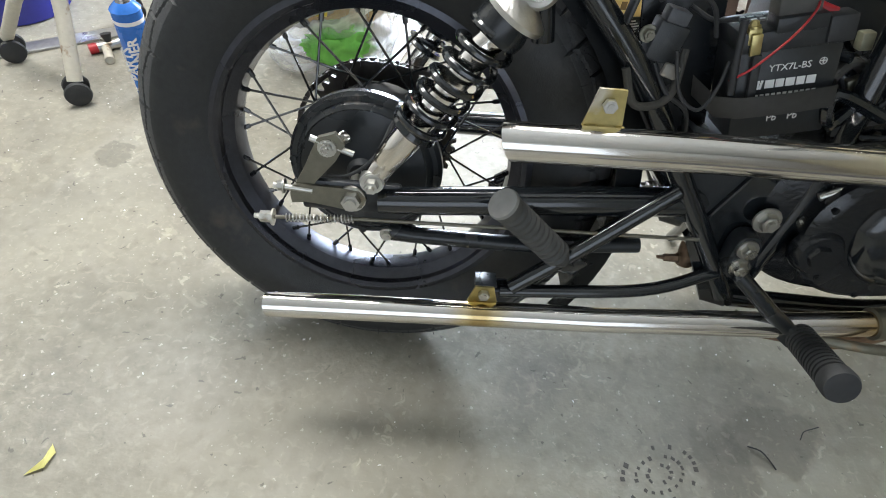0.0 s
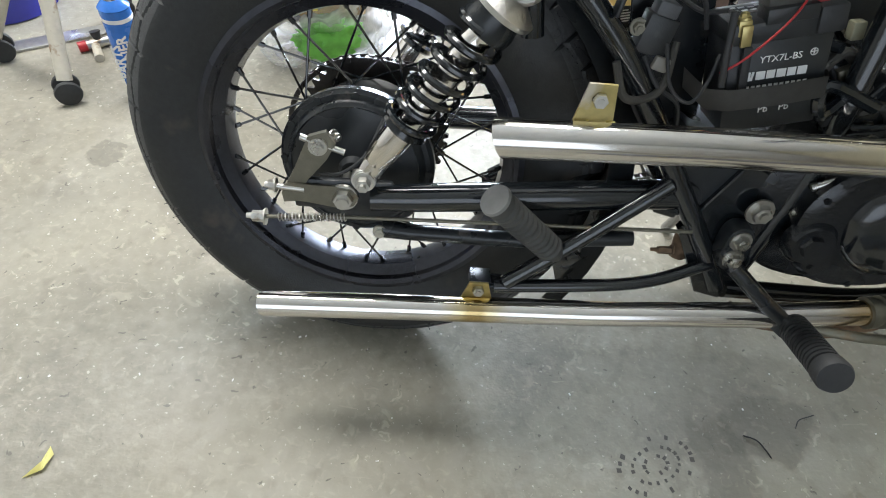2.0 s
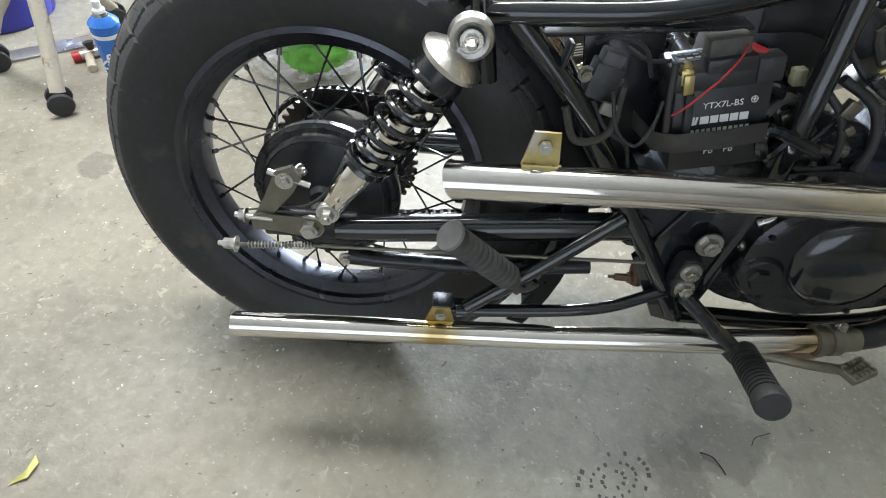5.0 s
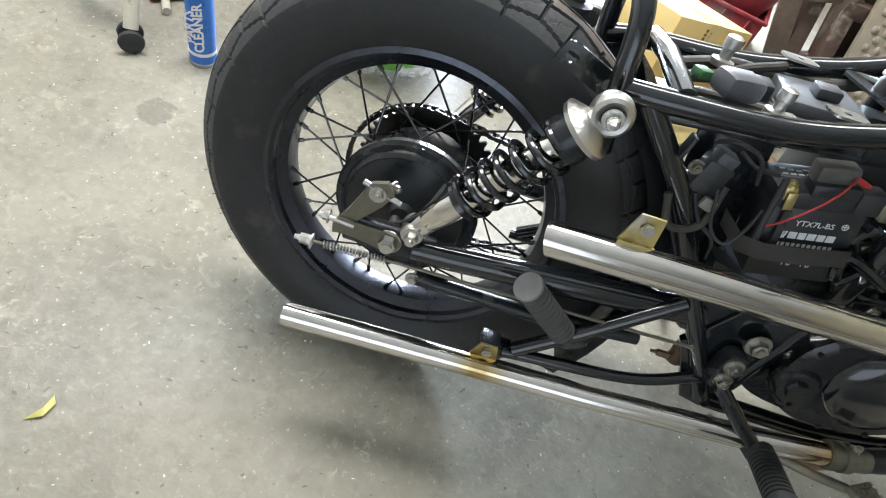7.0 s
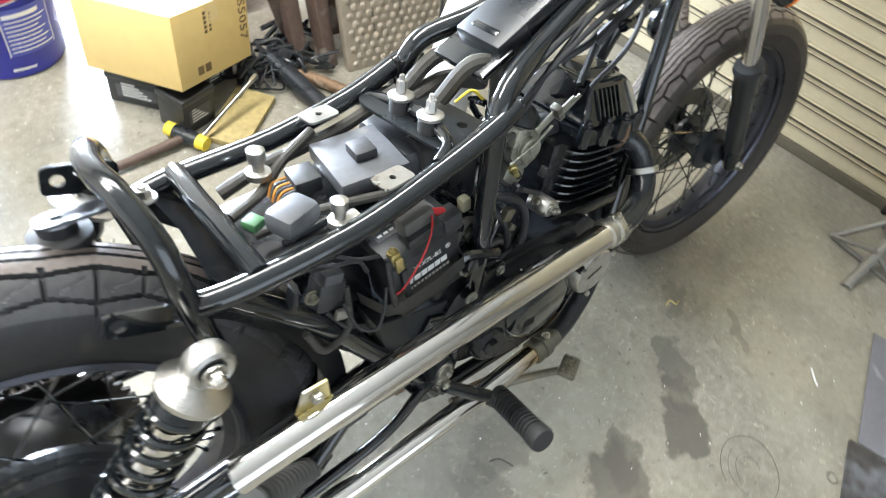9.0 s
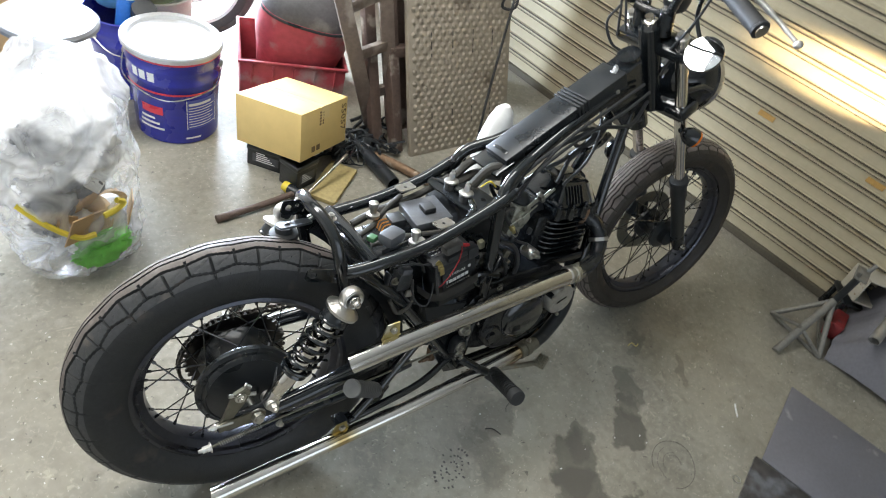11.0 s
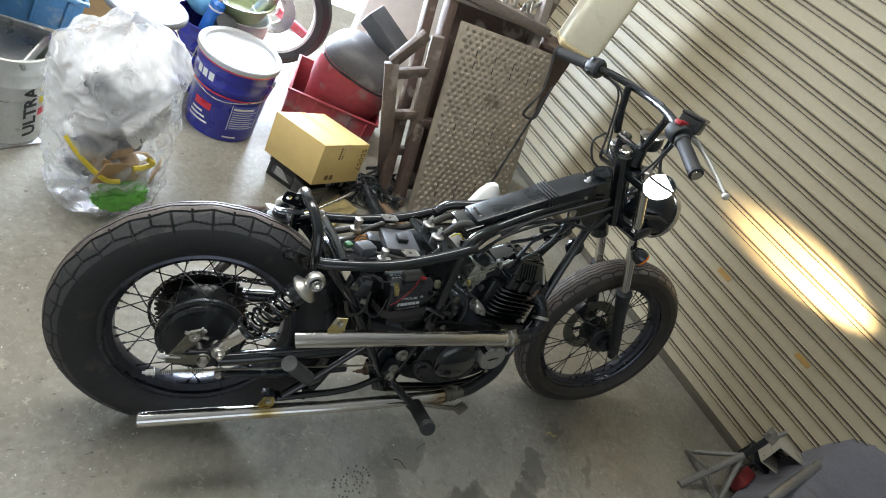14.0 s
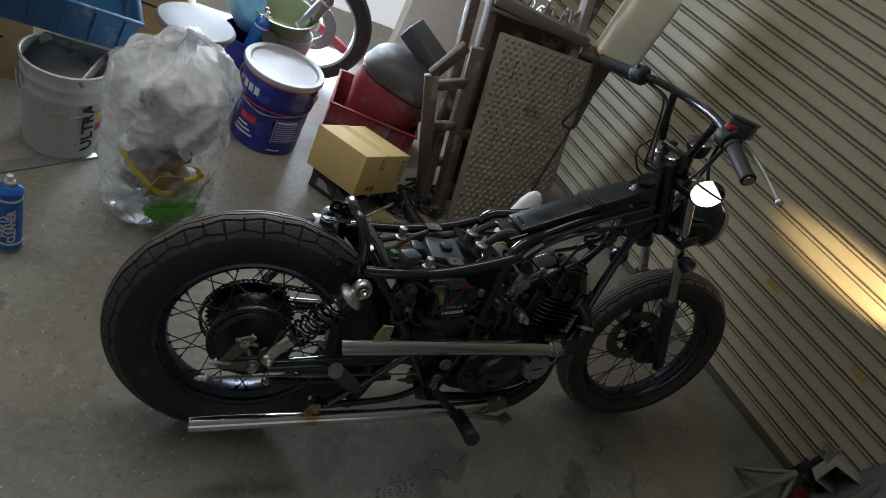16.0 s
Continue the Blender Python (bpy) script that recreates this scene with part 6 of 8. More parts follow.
# lower plates by the pivot
bpart("pivot_plate", cover_mesh([(0.46, -0.03), (0.52, 0.08), (0.57, 0.06), (0.585, -0.08), (0.56, -0.15), (0.52, -0.14)], -0.1, -0.114, 0.002), GLOSS)
bpart("pivot_plate", cover_mesh([(0.46, -0.03), (0.52, 0.08), (0.57, 0.06), (0.585, -0.08), (0.56, -0.15), (0.52, -0.14)], 0.114, 0.1, 0.002), GLOSS)
bpart("stop_switch", lathe([(0.0, -0.03), (0.012, -0.03), (0.014, 0.0), (0.01, 0.03), (0.0, 0.03)], 18, m=Matrix.Translation((0.485, -0.09, -0.06)) @ Y_TO_Z), RUST)
bolt((0.47, -0.1, -0.075), (-1, -0.1, -0.075), 0.006, 0.02, RUST)
rod("side_stand", [(0.6, 0.13, -0.12), (0.62, 0.2, -0.21), (0.635, 0.26, -0.277)], 0.011, GLOSS)
# ---- things round the motorcycle ----
Z_LATHE = Matrix(((1, 0, 0, 0), (0, 0, 1, 0), (0, 1, 0, 0), (0, 0, 0, 1)))


def thing(name, label, category, m, group=""):
    return tagged(new(name), label, category, group), m


def put(ob, m):
    ob.matrix_world = m
    return ob


def spart(name, bm, material, parent, label="", angle=35):
    return smooth(part(name, bm, material, parent, label), angle)


def upright(profile, steps=48, m=Matrix()):
    return lathe(profile, steps, m=m @ Z_LATHE)


def pail(label, r0, r1, h, material, at, turn=0.0, lid=True, wall=0.003, group="pails"):
    """A tapered tin with rolled rim, swages, bail ears and wire bail."""
    p = put(tagged(new("pail"), label, "pail", group), pose(*at, 0, 0, turn))

    def r(z):
        return r0 + (r1 - r0) * z / h

    prof = [(0.0, 0.002), (r0 - 0.006, 0.0), (r0, 0.004), (r0, 0.012)]
    for z in (0.7, 0.84):
        prof += [(r(h * z) - 0.0005, h * z - 0.012), (r(h * z) + 0.003, h * z - 0.004), (r(h * z) + 0.003, h * z + 0.004), (r(h * z), h * z + 0.012)]
    prof += [(r1, h - 0.01), (r1 + 0.005, h - 0.008), (r1 + 0.006, h), (r1, h + 0.003), (r1 - wall, h), (r(h * 0.5) - wall, h * 0.5), (r0 - wall, 0.008), (0.0, 0.006)]
    spart("body", upright(prof, 56), material, p)
    if lid:
        spart("lid", upright([(0.0, h - 0.004), (r1 - 0.022, h - 0.004), (r1 - 0.014, h + 0.006), (r1 + 0.007, h + 0.008), (r1 + 0.011, h + 0.002), (r1 + 0.01, h - 0.014), (r1 + 0.006, h - 0.016)], 56), LID, p, "dusty pressed tin lid")
    for s in (-1, 1):
        spart("bail_ear", lathe([(0.0, 0.0), (0.016, 0.0), (0.014, 0.008), (0.006, 0.012), (0.0, 0.012)], 20, m=Matrix.Translation((s * r(h * 0.8), 0, h * 0.8)) @ Matrix.Rotation(radians(-90 * s), 4, "Z")), TIN, p)
    k = r(h * 0.8) + 0.012
    spart("bail", tube(bend([(-k, 0, h * 0.8), (-k * 0.85, -k * 0.62, h * 0.66), (0, -k * 1.06, h * 0.58), (k * 0.85, -k * 0.62, h * 0.66), (k, 0, h * 0.8)]), 0.0022, 8), STEEL, p, "thin wire bail")
    return p


def wrap(parent, name, material, r0, r1, h, z0, z1, a0, a1, out=0.0012, steps=12):
    """A printed patch that follows the side of a tapered pail."""
    bm = bmesh.new()
    rows = []
    for k in range(steps + 1):
        a = radians(a0 + (a1 - a0) * k / steps)
        rows.append([bm.verts.new(((r0 + (r1 - r0) * z / h + out) * math.cos(a), (r0 + (r1 - r0) * z / h + out) * math.sin(a), z)) for z in (z0, z1)])
    for a, b in zip(rows, rows[1:]):
        bm.faces.new((a[0], b[0], b[1], a[1]))
    return smooth(part(name, bm, material, parent), 80)


blue = pail("blue printed paint pail with a grey lid", 0.15, 0.163, 0.37, BLUEPAIL, (0.143, 1.555, 0), -20)
A0 = (0.15, 0.163, 0.37)
for z in (0.222, 0.345):
    wrap(blue, "red_band", PAILRED, *A0, z, z + 0.008, 0, 360, 0.0042, 60)
for k in range(3):
    wrap(blue, "brand_bar", LABEL, *A0, 0.255, 0.305, 222 + 12 * k, 231 + 12 * k, steps=4)
wrap(blue, "label_panel", mat("label_blue", (0.06, 0.08, 0.4), 0.35), *A0, 0.07, 0.2, 292, 340, 0.0016)
for k in range(9):
    wrap(blue, "label_bar", LABEL, *A0, 0.08 + 0.012 * k, 0.0835 + 0.012 * k + (0.008 if k == 8 else 0), 295, 337 - (k * 7) % 12, 0.0026, 6)
for a, b in ((292, 293), (339, 340)):
    wrap(blue, "label_edge", LABEL, *A0, 0.07, 0.2, a, b, 0.0026, 2)
wrap(blue, "red_mark", PAILRED, *A0, 0.13, 0.165, 232, 262, 0.0016, 6)
for k in range(3):
    wrap(blue, "label_bar", LABEL, *A0, 0.06 + 0.022 * k, 0.07 + 0.022 * k, 225 + 2 * k, 262 - 6 * k, 0.0016, 6)
wrap(blue, "small_bar", LABEL, *A0, 0.025, 0.033, 290, 312, 0.0016, 4)

white = pail("scuffed white oil pail with black lettering", 0.118, 0.132, 0.35, WHITEPAIL, (-0.6, 1.2, 0), 10, lid=False)


def side_text(parent, text, r, z, angle, size, material, turn=90):
    a = radians(angle)
    m = Matrix.Translation((r * math.cos(a), r * math.sin(a), z)) @ Matrix.Rotation(a + math.pi / 2, 4, "Z") @ Matrix.Rotation(math.pi / 2, 4, "X") @ Matrix.Rotation(radians(turn), 4, "Z")
    return writing(text, m, size, material, parent, name="lettering", bold=size * 0.03)


side_text(white, "ULTRA", 0.1285, 0.05, 312, 0.064, INK)
for k in range(3):
    wrap(white, "colour_mark", YELLOW if k else PAILRED, 0.118, 0.132, 0.35, 0.12 + 0.05 * k, 0.15 + 0.05 * k, 318, 335, steps=5)
bm = box((0.23, 0.17, 0.03), Matrix(), 0.006)
bmesh.ops.delete(bm, geom=[f for f in bm.faces if f.calc_center_median().z > 0.0147 and abs(f.calc_center_median().x) < 0.1], context="FACES")
bmesh.ops.solidify(bm, geom=list(bm.faces), thickness=0.002)
tray = tagged(part("drip_tray", bm, TIN), "dented steel drip tray leaning in the white pail", "tray")
tray.matrix_world = pose(-0.61, 1.2, 0.335, 22, -12, -25)


def crate(label, size, m, material):
    c = put(tagged(new("crate"), label, "crate"), m)
    sx, sy, sz = size
    spart("base", box((sx, sy, 0.006), Matrix.Translation((0, 0, 0.003)), 0.001), material, c)
    for s in (-1, 1):
        spart("side_panel", box((sx, 0.006, sz), Matrix.Translation((0, s * sy / 2, sz / 2)), 0.002), material, c)
        spart("end_panel", box((0.006, sy - 0.008, sz), Matrix.Translation((s * sx / 2, 0, sz / 2)), 0.002), material, c)
        spart("rim", box((sx + 0.024, 0.014, 0.012), Matrix.Translation((0, s * (sy / 2 + 0.004), sz)), 0.003), material, c)
        spart("rim", box((0.014, sy, 0.0118), Matrix.Translation((s * (sx / 2 + 0.004), 0, sz)), 0.003), material, c)
        for k in range(5):
            spart("rib", box((0.007, 0.01, sz - 0.02), Matrix.Translation((-sx / 2 + sx * (k + 0.5) / 5, s * (sy / 2 + 0.006), sz / 2)), 0.002), material, c)
    return c


crate("faded blue plastic crate stacked on the pail", (0.42, 0.3, 0.13), pose(-0.66, 1.31, 0.465, 8, 8, 14), CRATEBLUE)
# drum with round top, back pails
spart("stool_top", upright([(0.0, 0.47), (0.138, 0.47), (0.146, 0.463), (0.146, 0.452), (0.138, 0.446), (0.0, 0.446)], 48), mat("grey_vinyl_top", (0.13, 0.13, 0.13), 0.5, vary=0.12), st := put(tagged(new("stool"), "round grey-topped workshop stool", "stool"), pose(-0.23, 1.5, 0)))
spart("stool_post", tube([(0, 0, 0.05), (0, 0, 0.45)], 0.02, 16), STEEL, st)
for k in range(4):
    a = radians(45 + 90 * k)
    spart("leg", tube([(0, 0, 0.07), (0.17 * math.cos(a), 0.17 * math.sin(a), 0.011)], 0.011, 10), STEEL, st)
pail("dark blue pail holding spray cans", 0.12, 0.135, 0.33, BLUEPAIL, (0.02, 1.84, 0), 30, lid=False)
pail("white pail with an olive basin on it", 0.13, 0.145, 0.36, WHITEPAIL, (0.15, 1.96, 0), 70, lid=False)
basin = spart("basin", upright([(0.0, 0.0), (0.11, 0.0), (0.15, 0.09), (0.158, 0.092), (0.158, 0.097), (0.147, 0.095), (0.107, 0.006), (0.0, 0.006)], 48), OLIVE, None, "")
tagged(basin, "olive enamel basin resting on a pail", "basin").matrix_world = pose(0.14, 1.94, 0.364, 6, -4, 0)


def spray_can(label, m, body, cap, words=""):
    c = put(tagged(new("spray_can"), label, "spray can", "spray cans"), m)
    spart("body", upright([(0.0, 0.002), (0.028, 0.0), (0.032, 0.005), (0.032, 0.22), (0.031, 0.225), (0.033, 0.228), (0.03, 0.232), (0.018, 0.244), (0.0, 0.246)], 36), body, c)
    spart("collar", upright([(0.0, 0.252), (0.014, 0.252), (0.016, 0.244)], 28), TIN, c)
    spart("cap", upright([(0.0, 0.278), (0.008, 0.278), (0.009, 0.262), (0.013, 0.258), (0.013, 0.25)], 24), cap, c, "plastic spray nozzle")
    spart("base_rim", upright([(0.031, 0.0), (0.0335, 0.001), (0.0335, 0.007), (0.032, 0.009)], 36), TIN, c)
    if words:
        for k, wd in enumerate(words.split()):
            side_text(c, wd, 0.0324, 0.045 + 0.02 * (k == 0), 262 + 36 * k, 0.03, LABEL)
    for z in (0.03, 0.2):
        bm = upright([(0.0322, z), (0.0326, z + 0.001), (0.0326, z + 0.008), (0.0322, z + 0.009)], 36)
        spart("print_band", bm, LABEL, c)
    return c


spray_can("blue parts cleaner spray can on the floor", pose(-0.63, 0.635, 0, 0, 0, 8), SPRAYBLUE, LABEL, "PARTS CLEANER")
spray_can("blue and white spray can in a pail", pose(0.0, 1.8, 0.2, 6, 8, 40), SPRAYBLUE, LABEL)
spray_can("white spray can in a pail", pose(0.07, 1.86, 0.18, -5, 4, 80), LID, PAILRED)
spray_can("silver spray can on the basin", pose(0.21, 1.92, 0.37, 0, 24, 0), TIN, INK)
bm = upright([(0.02, 0.0), (0.045, 0.0), (0.045, 0.05), (0.02, 0.05)], 30)
tagged(spart("tape_roll", bm, PLASTIC, None), "black tape roll in the pail", "tape roll").matrix_world = pose(0.08, 1.79, 0.33, 35, 10, 0)
bm = bmesh.new()
bmesh.ops.create_icosphere(bm, subdivisions=3, radius=0.09)
for v in bm.verts:
    v.co = v.co * (1 + 0.3 * noise.noise(v.co * 14)) * 1.0
    v.co.z *= 1.2
tagged(spart("carrier_bag", bm, mat("light_blue_film", (0.25, 0.6, 0.85), 0.3, vary=0.2, scale=10), None), "crumpled light blue carrier bag", "plastic bag").matrix_world = pose(-0.02, 1.92, 0.42)

# refuse bag
bag = put(tagged(new("refuse_bag"), "full clear plastic refuse bag with paper, carton and green wrap", "rubbish bag"), pose(-0.268, 0.965, 0, 0, 0, 25) @ Matrix.Diagonal((0.9, 0.9, 1.04, 1)))


def blob(size, seed, amount, freq, sub=4):
    bm = bmesh.new()
    bmesh.ops.create_icosphere(bm, subdivisions=sub, radius=1)
    off = Vector((seed * 3.1, seed * 1.7, seed * 0.9))
    for v in bm.verts:
        n = v.co.normalized()
        k = 1 + amount * noise.fractal(n * freq + off, 0.9, 2.1, 4) + amount * 0.5 * abs(noise.noise(n * freq * 2.7 + off))
        v.co = Vector((n.x * size[0], n.y * size[1], n.z * size[2])) * k
    return bm


def crumple(size, seed):
    """A crumpled sheet bundle with sharp creases."""
    bm = bmesh.new()
    bmesh.ops.create_icosphere(bm, subdivisions=5, radius=1)
    off = Vector((seed * 2.3, seed * 1.1, seed * 3.7))
    for v in bm.verts:
        n = v.co.normalized()
        k = 0.88 + 0.3 * abs(noise.noise(n * 1.7 + off)) + 0.07 * abs(noise.noise(n * 3.4 + off))
        v.co = Vector((n.x * size[0], n.y * size[1], n.z * size[2])) * k
    return bm


def bag_mesh(grow, seed):
    """A slack bag: wide above, pinched into sharp creases that run round and down, its mouth folded over."""
    bm = bmesh.new()
    na, nz = 144, 84
    rows = []
    for j in range(nz + 1):
        t = j / nz
        z = 0.6 * t
        r = (0.188 + 0.012 * math.sin(math.pi * min(1, t * 1.05))) * (1 if t < 0.84 else max(0.02, 1 - ((t - 0.84) / 0.16) ** 1.8 * 0.98)) * grow
        if t < 0.03:
            r *= 0.9 + 3.3 * t
        ring = []
        for k in range(na):
            a = 2 * math.pi * k / na
            c, s_ = math.cos(a), math.sin(a)
            p = Vector((c * 2.2, s_ * 2.2, t * 4 + seed))
            ridge = 1 - 2 * abs(noise.noise(Vector((c * 1.6, s_ * 1.6, t * 7.5 + seed + c))))
            crease = 1 - 2 * abs(noise.noise(Vector((c * 3 + t * 3, s_ * 3, t * 12 + seed))))
            fine = 1 - 2 * abs(noise.noise(Vector((c * 13, s_ * 13 + t * 5, t * 17))))
            fold = 0.022 * noise.noise(p) + 0.012 * ridge ** 3 + 0.007 * abs(crease) ** 2 + 0.003 * fine
            rr = r + fold * min(1, r / 0.1)
            up = 0.05 * max(0.0, math.cos(a - 0.5)) * max(0.0, t - 0.5) * 2
            ring.append(bm.verts.new((rr * 1.08 * c, rr * s_, max(0.0015, z + up + 0.022 * noise.noise(p * 1.4) + (0.03 * crease * max(0.0, t - 0.8) * 4)))))
        rows.append(ring)
    for a, b in zip(rows, rows[1:]):
        for k in range(na):
            bm.faces.new((a[k], a[(k + 1) % na], b[(k + 1) % na], b[k]))
    bm.faces.new(rows[0][::-1])
    bm.faces.new(rows[-1])
    return bm


spart("film", bag_mesh(0.95, 3), FILM, bag, "thin clear film", 75)
rnd = random.Random(8)
spart("paper_sack", crumple((0.165, 0.15, 0.15), 4), PAPER, bag, "white paper sack", 60).location = (0.0, 0.0, 0.415)
spart("paper_sack", crumple((0.1, 0.09, 0.07), 9), PAPER, bag, "white paper sack", 60).location = (0.06, 0.0, 0.5)
spart("wrapper", crumple((0.06, 0.045, 0.028), 14), GREYPLASTIC, bag, "grey printed wrapper", 60).location = (-0.085, -0.07, 0.47)
spart("wrapper", crumple((0.1, 0.06, 0.055), 17), PAPER, bag, "white folded wrapper", 60).location = (-0.08, -0.085, 0.36)
spart("wrapper", crumple((0.055, 0.035, 0.022), 23), GREYPLASTIC, bag, "grey folded wrapper", 60).location = (-0.01, -0.105, 0.28)
PACK = pose(0.045, -0.14, 0.372, 14, -36, 14)
pack = part("paper_pack", box((0.165, 0.05, 0.105), PACK, 0.006), PAPER, bag, "white paper pack with dark numerals")
for k in range(26):
    a, r, z = rnd.uniform(0, 6.28), rnd.uniform(0.03, 0.13), rnd.uniform(0.05, 0.3)
    o = spart("scrap", blob((rnd.uniform(0.035, 0.07), rnd.uniform(0.03, 0.06), rnd.uniform(0.02, 0.04)), k + 20, 0.25, 1.8, 3), rnd.choice((PAPER, PAPER, GREYPLASTIC, LID, CARDB, SLATE)), bag, angle=60)
    o.location = (r * math.cos(a), r * math.sin(a), z)
for x, y, z, rz, sx, sy in ((-0.02, -0.175, 0.2, 15, 0.2, 0.1), (0.12, -0.135, 0.17, 60, 0.1, 0.08), (-0.11, -0.145, 0.24, -30, 0.1, 0.05)):
    o = part("carton_piece", box((sx, 0.004, sy), pose(0, 0, 0, 18, 14, 0)), CARDB, bag, "torn brown carton")
    o.matrix_basis = pose(x, y, z, 0, 0, rz)
o = spart("green_wrap", blob((0.09, 0.035, 0.05), 31, 0.4, 2.5), GREEN, bag, "bright green wrapper", 60)
o.location = (0.0, -0.165, 0.09)
for pts in ([(-0.19, -0.1, 0.3), (-0.15, -0.16, 0.25), (-0.09, -0.2, 0.2), (-0.04, -0.205, 0.19)], [(0.0, -0.2, 0.235), (0.04, -0.195, 0.235), (0.075, -0.185, 0.24), (0.05, -0.19, 0.262)]):
    o = spart("yellow_strip", tube(bend(pts), 0.009, 6), YELLOW, bag, "yellow packing strip")
for text, x, z in (("2", -0.012, -0.012), ("1", -0.062, -0.036)):
    writing(text, PACK @ pose(x, -0.0256, z, 90, 0, 0), 0.042, INK, bag, bold=0.0012)

# carton on black boxes
carton = put(tagged(new("carton"), "closed yellow cardboard carton standing on black boxes", "carton"), pose(0.508, 1.243, 0.1, -10.5, 8.5, 33))
W, D, H = 0.299, 0.294, 0.185
spart("body", box((W, D, H), Matrix.Translation((0, 0, H / 2)), 0.002), CARD, carton)
part("tape", box((0.05, D + 0.001, 0.0008), Matrix.Translation((0, 0, H + 0.0004))), TAPE, carton, "clear packing tape")
part("flap_seam", box((0.0016, D, 0.001), Matrix.Translation((0.002, 0, H + 0.0009))), CARDB, carton)
for s in (-1, 1):
    part("tape", box((0.05, 0.0008, 0.05), Matrix.Translation((0, s * (D / 2 + 0.0004), H - 0.025))), TAPE, carton)
writing("S5057", Matrix.Translation((W / 2 - 0.06, -D / 2 - 0.0006, 0)) @ Matrix.Rotation(math.pi / 2, 4, "X") @ Matrix.Translation((0.02, 0.165, 0)) @ Matrix.Rotation(radians(-90), 4, "Z"), 0.045, CARTONINK, carton, name="lettering")
for k in range(2):
    part("print_mark", box((0.022, 0.0008, 0.022), Matrix.Translation((-0.07 + 0.03 * k, -D / 2 - 0.0004, 0.03)), 0.0), CARTONINK, carton)
for k in range(5):
    part("print_bar", box((0.01, 0.0008, 0.008), Matrix.Translation((-0.03, -D / 2 - 0.0004, 0.165 - 0.0115 * k)), 0.0), CARTONINK, carton)
    part("print_bar", box((0.008, 0.0008, 0.007), Matrix.Translation((-0.012, -D / 2 - 0.0004, 0.16 - 0.01 * k)), 0.0), CARTONINK, carton)


def black_box(label, m, size):
    b = put(tagged(new("battery_box"), label, "old battery", "boxes under the carton"), m)
    sx, sy, sz = size
    spart("body", box((sx, sy, sz), Matrix.Translation((0, 0, sz / 2)), 0.004), PLASTIC, b)
    spart("lid", box((sx + 0.006, sy + 0.006, 0.02), Matrix.Translation((0, 0, sz - 0.01)), 0.004), PLASTIC, b)
    part("label_panel", box((sx * 0.7, 0.001, sz * 0.4), Matrix.Translation((0, -sy / 2 - 0.0008, sz * 0.45))), GREYPLASTIC, b)
    for k in range(5):
        part("label_bar", box((sx * 0.5 - 0.01 * k, 0.001, 0.004), Matrix.Translation((-0.005 * k, -sy / 2 - 0.0016, sz * 0.32 + 0.009 * k))), LABEL, b)
    return b


black_box("scuffed black battery under the carton", pose(0.42, 1.24, 0, 0, 0, -40), (0.15, 0.09, 0.095))
black_box("black battery under the carton", pose(0.49, 1.11, 0, 0, 0, 26), (0.11, 0.09, 0.115))
black_box("black battery under the carton", pose(0.6, 1.28, 0, 0, 0, 26), (0.13, 0.1, 0.085))

# mallet, extension bar, plywood, old silencer parts
mallet = put(tagged(new("mallet"), "wooden-handled mallet with yellow plastic faces", "mallet"), pose(0.455, 1.02, 0.027, 0, 0, 0))
spart("handle", tube([(-0.31, -0.066, -0.012), (-0.16, -0.035, -0.01), (0.0, 0.0, 0.0)], [0.0145, 0.012, 0.011], 14), WOOD, mallet)
spart("head", tube([(-0.022, 0.03, 0.0), (0.022, -0.03, 0.0)], 0.02, 20), SATIN, mallet)
for s in (-1, 1):
    spart("face", tube([(-s * 0.02, s * 0.028, 0.0), (-s * 0.034, s * 0.048, 0.0)], [0.021, 0.019], 20), YELLOW, mallet, "yellow plastic face")
bar = put(tagged(new("extension_bar"), "bright steel socket extension bar", "tool"), pose(0.49, 1.0, 0.035))
spart("shaft", tube([(0, 0, 0), (0.18, 0.105, 0.06)], 0.006, 12), STEEL, bar)
spart("square_end", tube([(0.178, 0.104, 0.059), (0.2, 0.117, 0.066)], 0.008, 4), STEEL, bar)
tagged(spart("plywood_offcut", box((0.24, 0.115, 0.018), pose(0.62, 1.065, 0.01, 0, 0, 46), 0.002), PLANK, None), "oil-soaked plywood offcut on the floor", "board")
tagged(spart("exhaust_pipe", open_pipe([(0.85, 0.985, 0.034), (0.83, 1.1, 0.036), (0.8, 1.25, 0.04)], 0.029), SATIN, None), "short black exhaust pipe lying on the floor", "pipe")
tagged(spart("header_offcut", tube(bend([(0.83, 1.22, 0.022), (0.9, 1.14, 0.022), (0.96, 1.06, 0.022), (1.02, 0.97, 0.022)]), 0.019, 18), RUST, None), "bent rusty exhaust pipe on the floor", "pipe")
heap = tagged(new("parts_heap"), "heap of greasy wiring and brackets on the floor", "scrap heap", kind="stuff")
bm = bmesh.new()
rnd = random.Random(3)
for k in range(46):
    x, y = rnd.uniform(0.66, 0.98), rnd.uniform(1.16, 1.38)
    pts = [(x + rnd.uniform(-0.06, 0.06), y + rnd.uniform(-0.06, 0.06), rnd.uniform(0.012, 0.07)) for _ in range(4)]
    tube(bend(pts, 4), rnd.uniform(0.003, 0.009), 6, bm)
for k in range(10):
    box((rnd.uniform(0.02, 0.06), rnd.uniform(0.02, 0.05), rnd.uniform(0.01, 0.03)), pose(rnd.uniform(0.68, 0.96), rnd.uniform(1.17, 1.36), rnd.uniform(0.015, 0.05), rnd.uniform(0, 40), rnd.uniform(0, 40), rnd.uniform(0, 180)), 0.002, bm)
smooth(part("heap_pieces", bm, SATIN, heap))

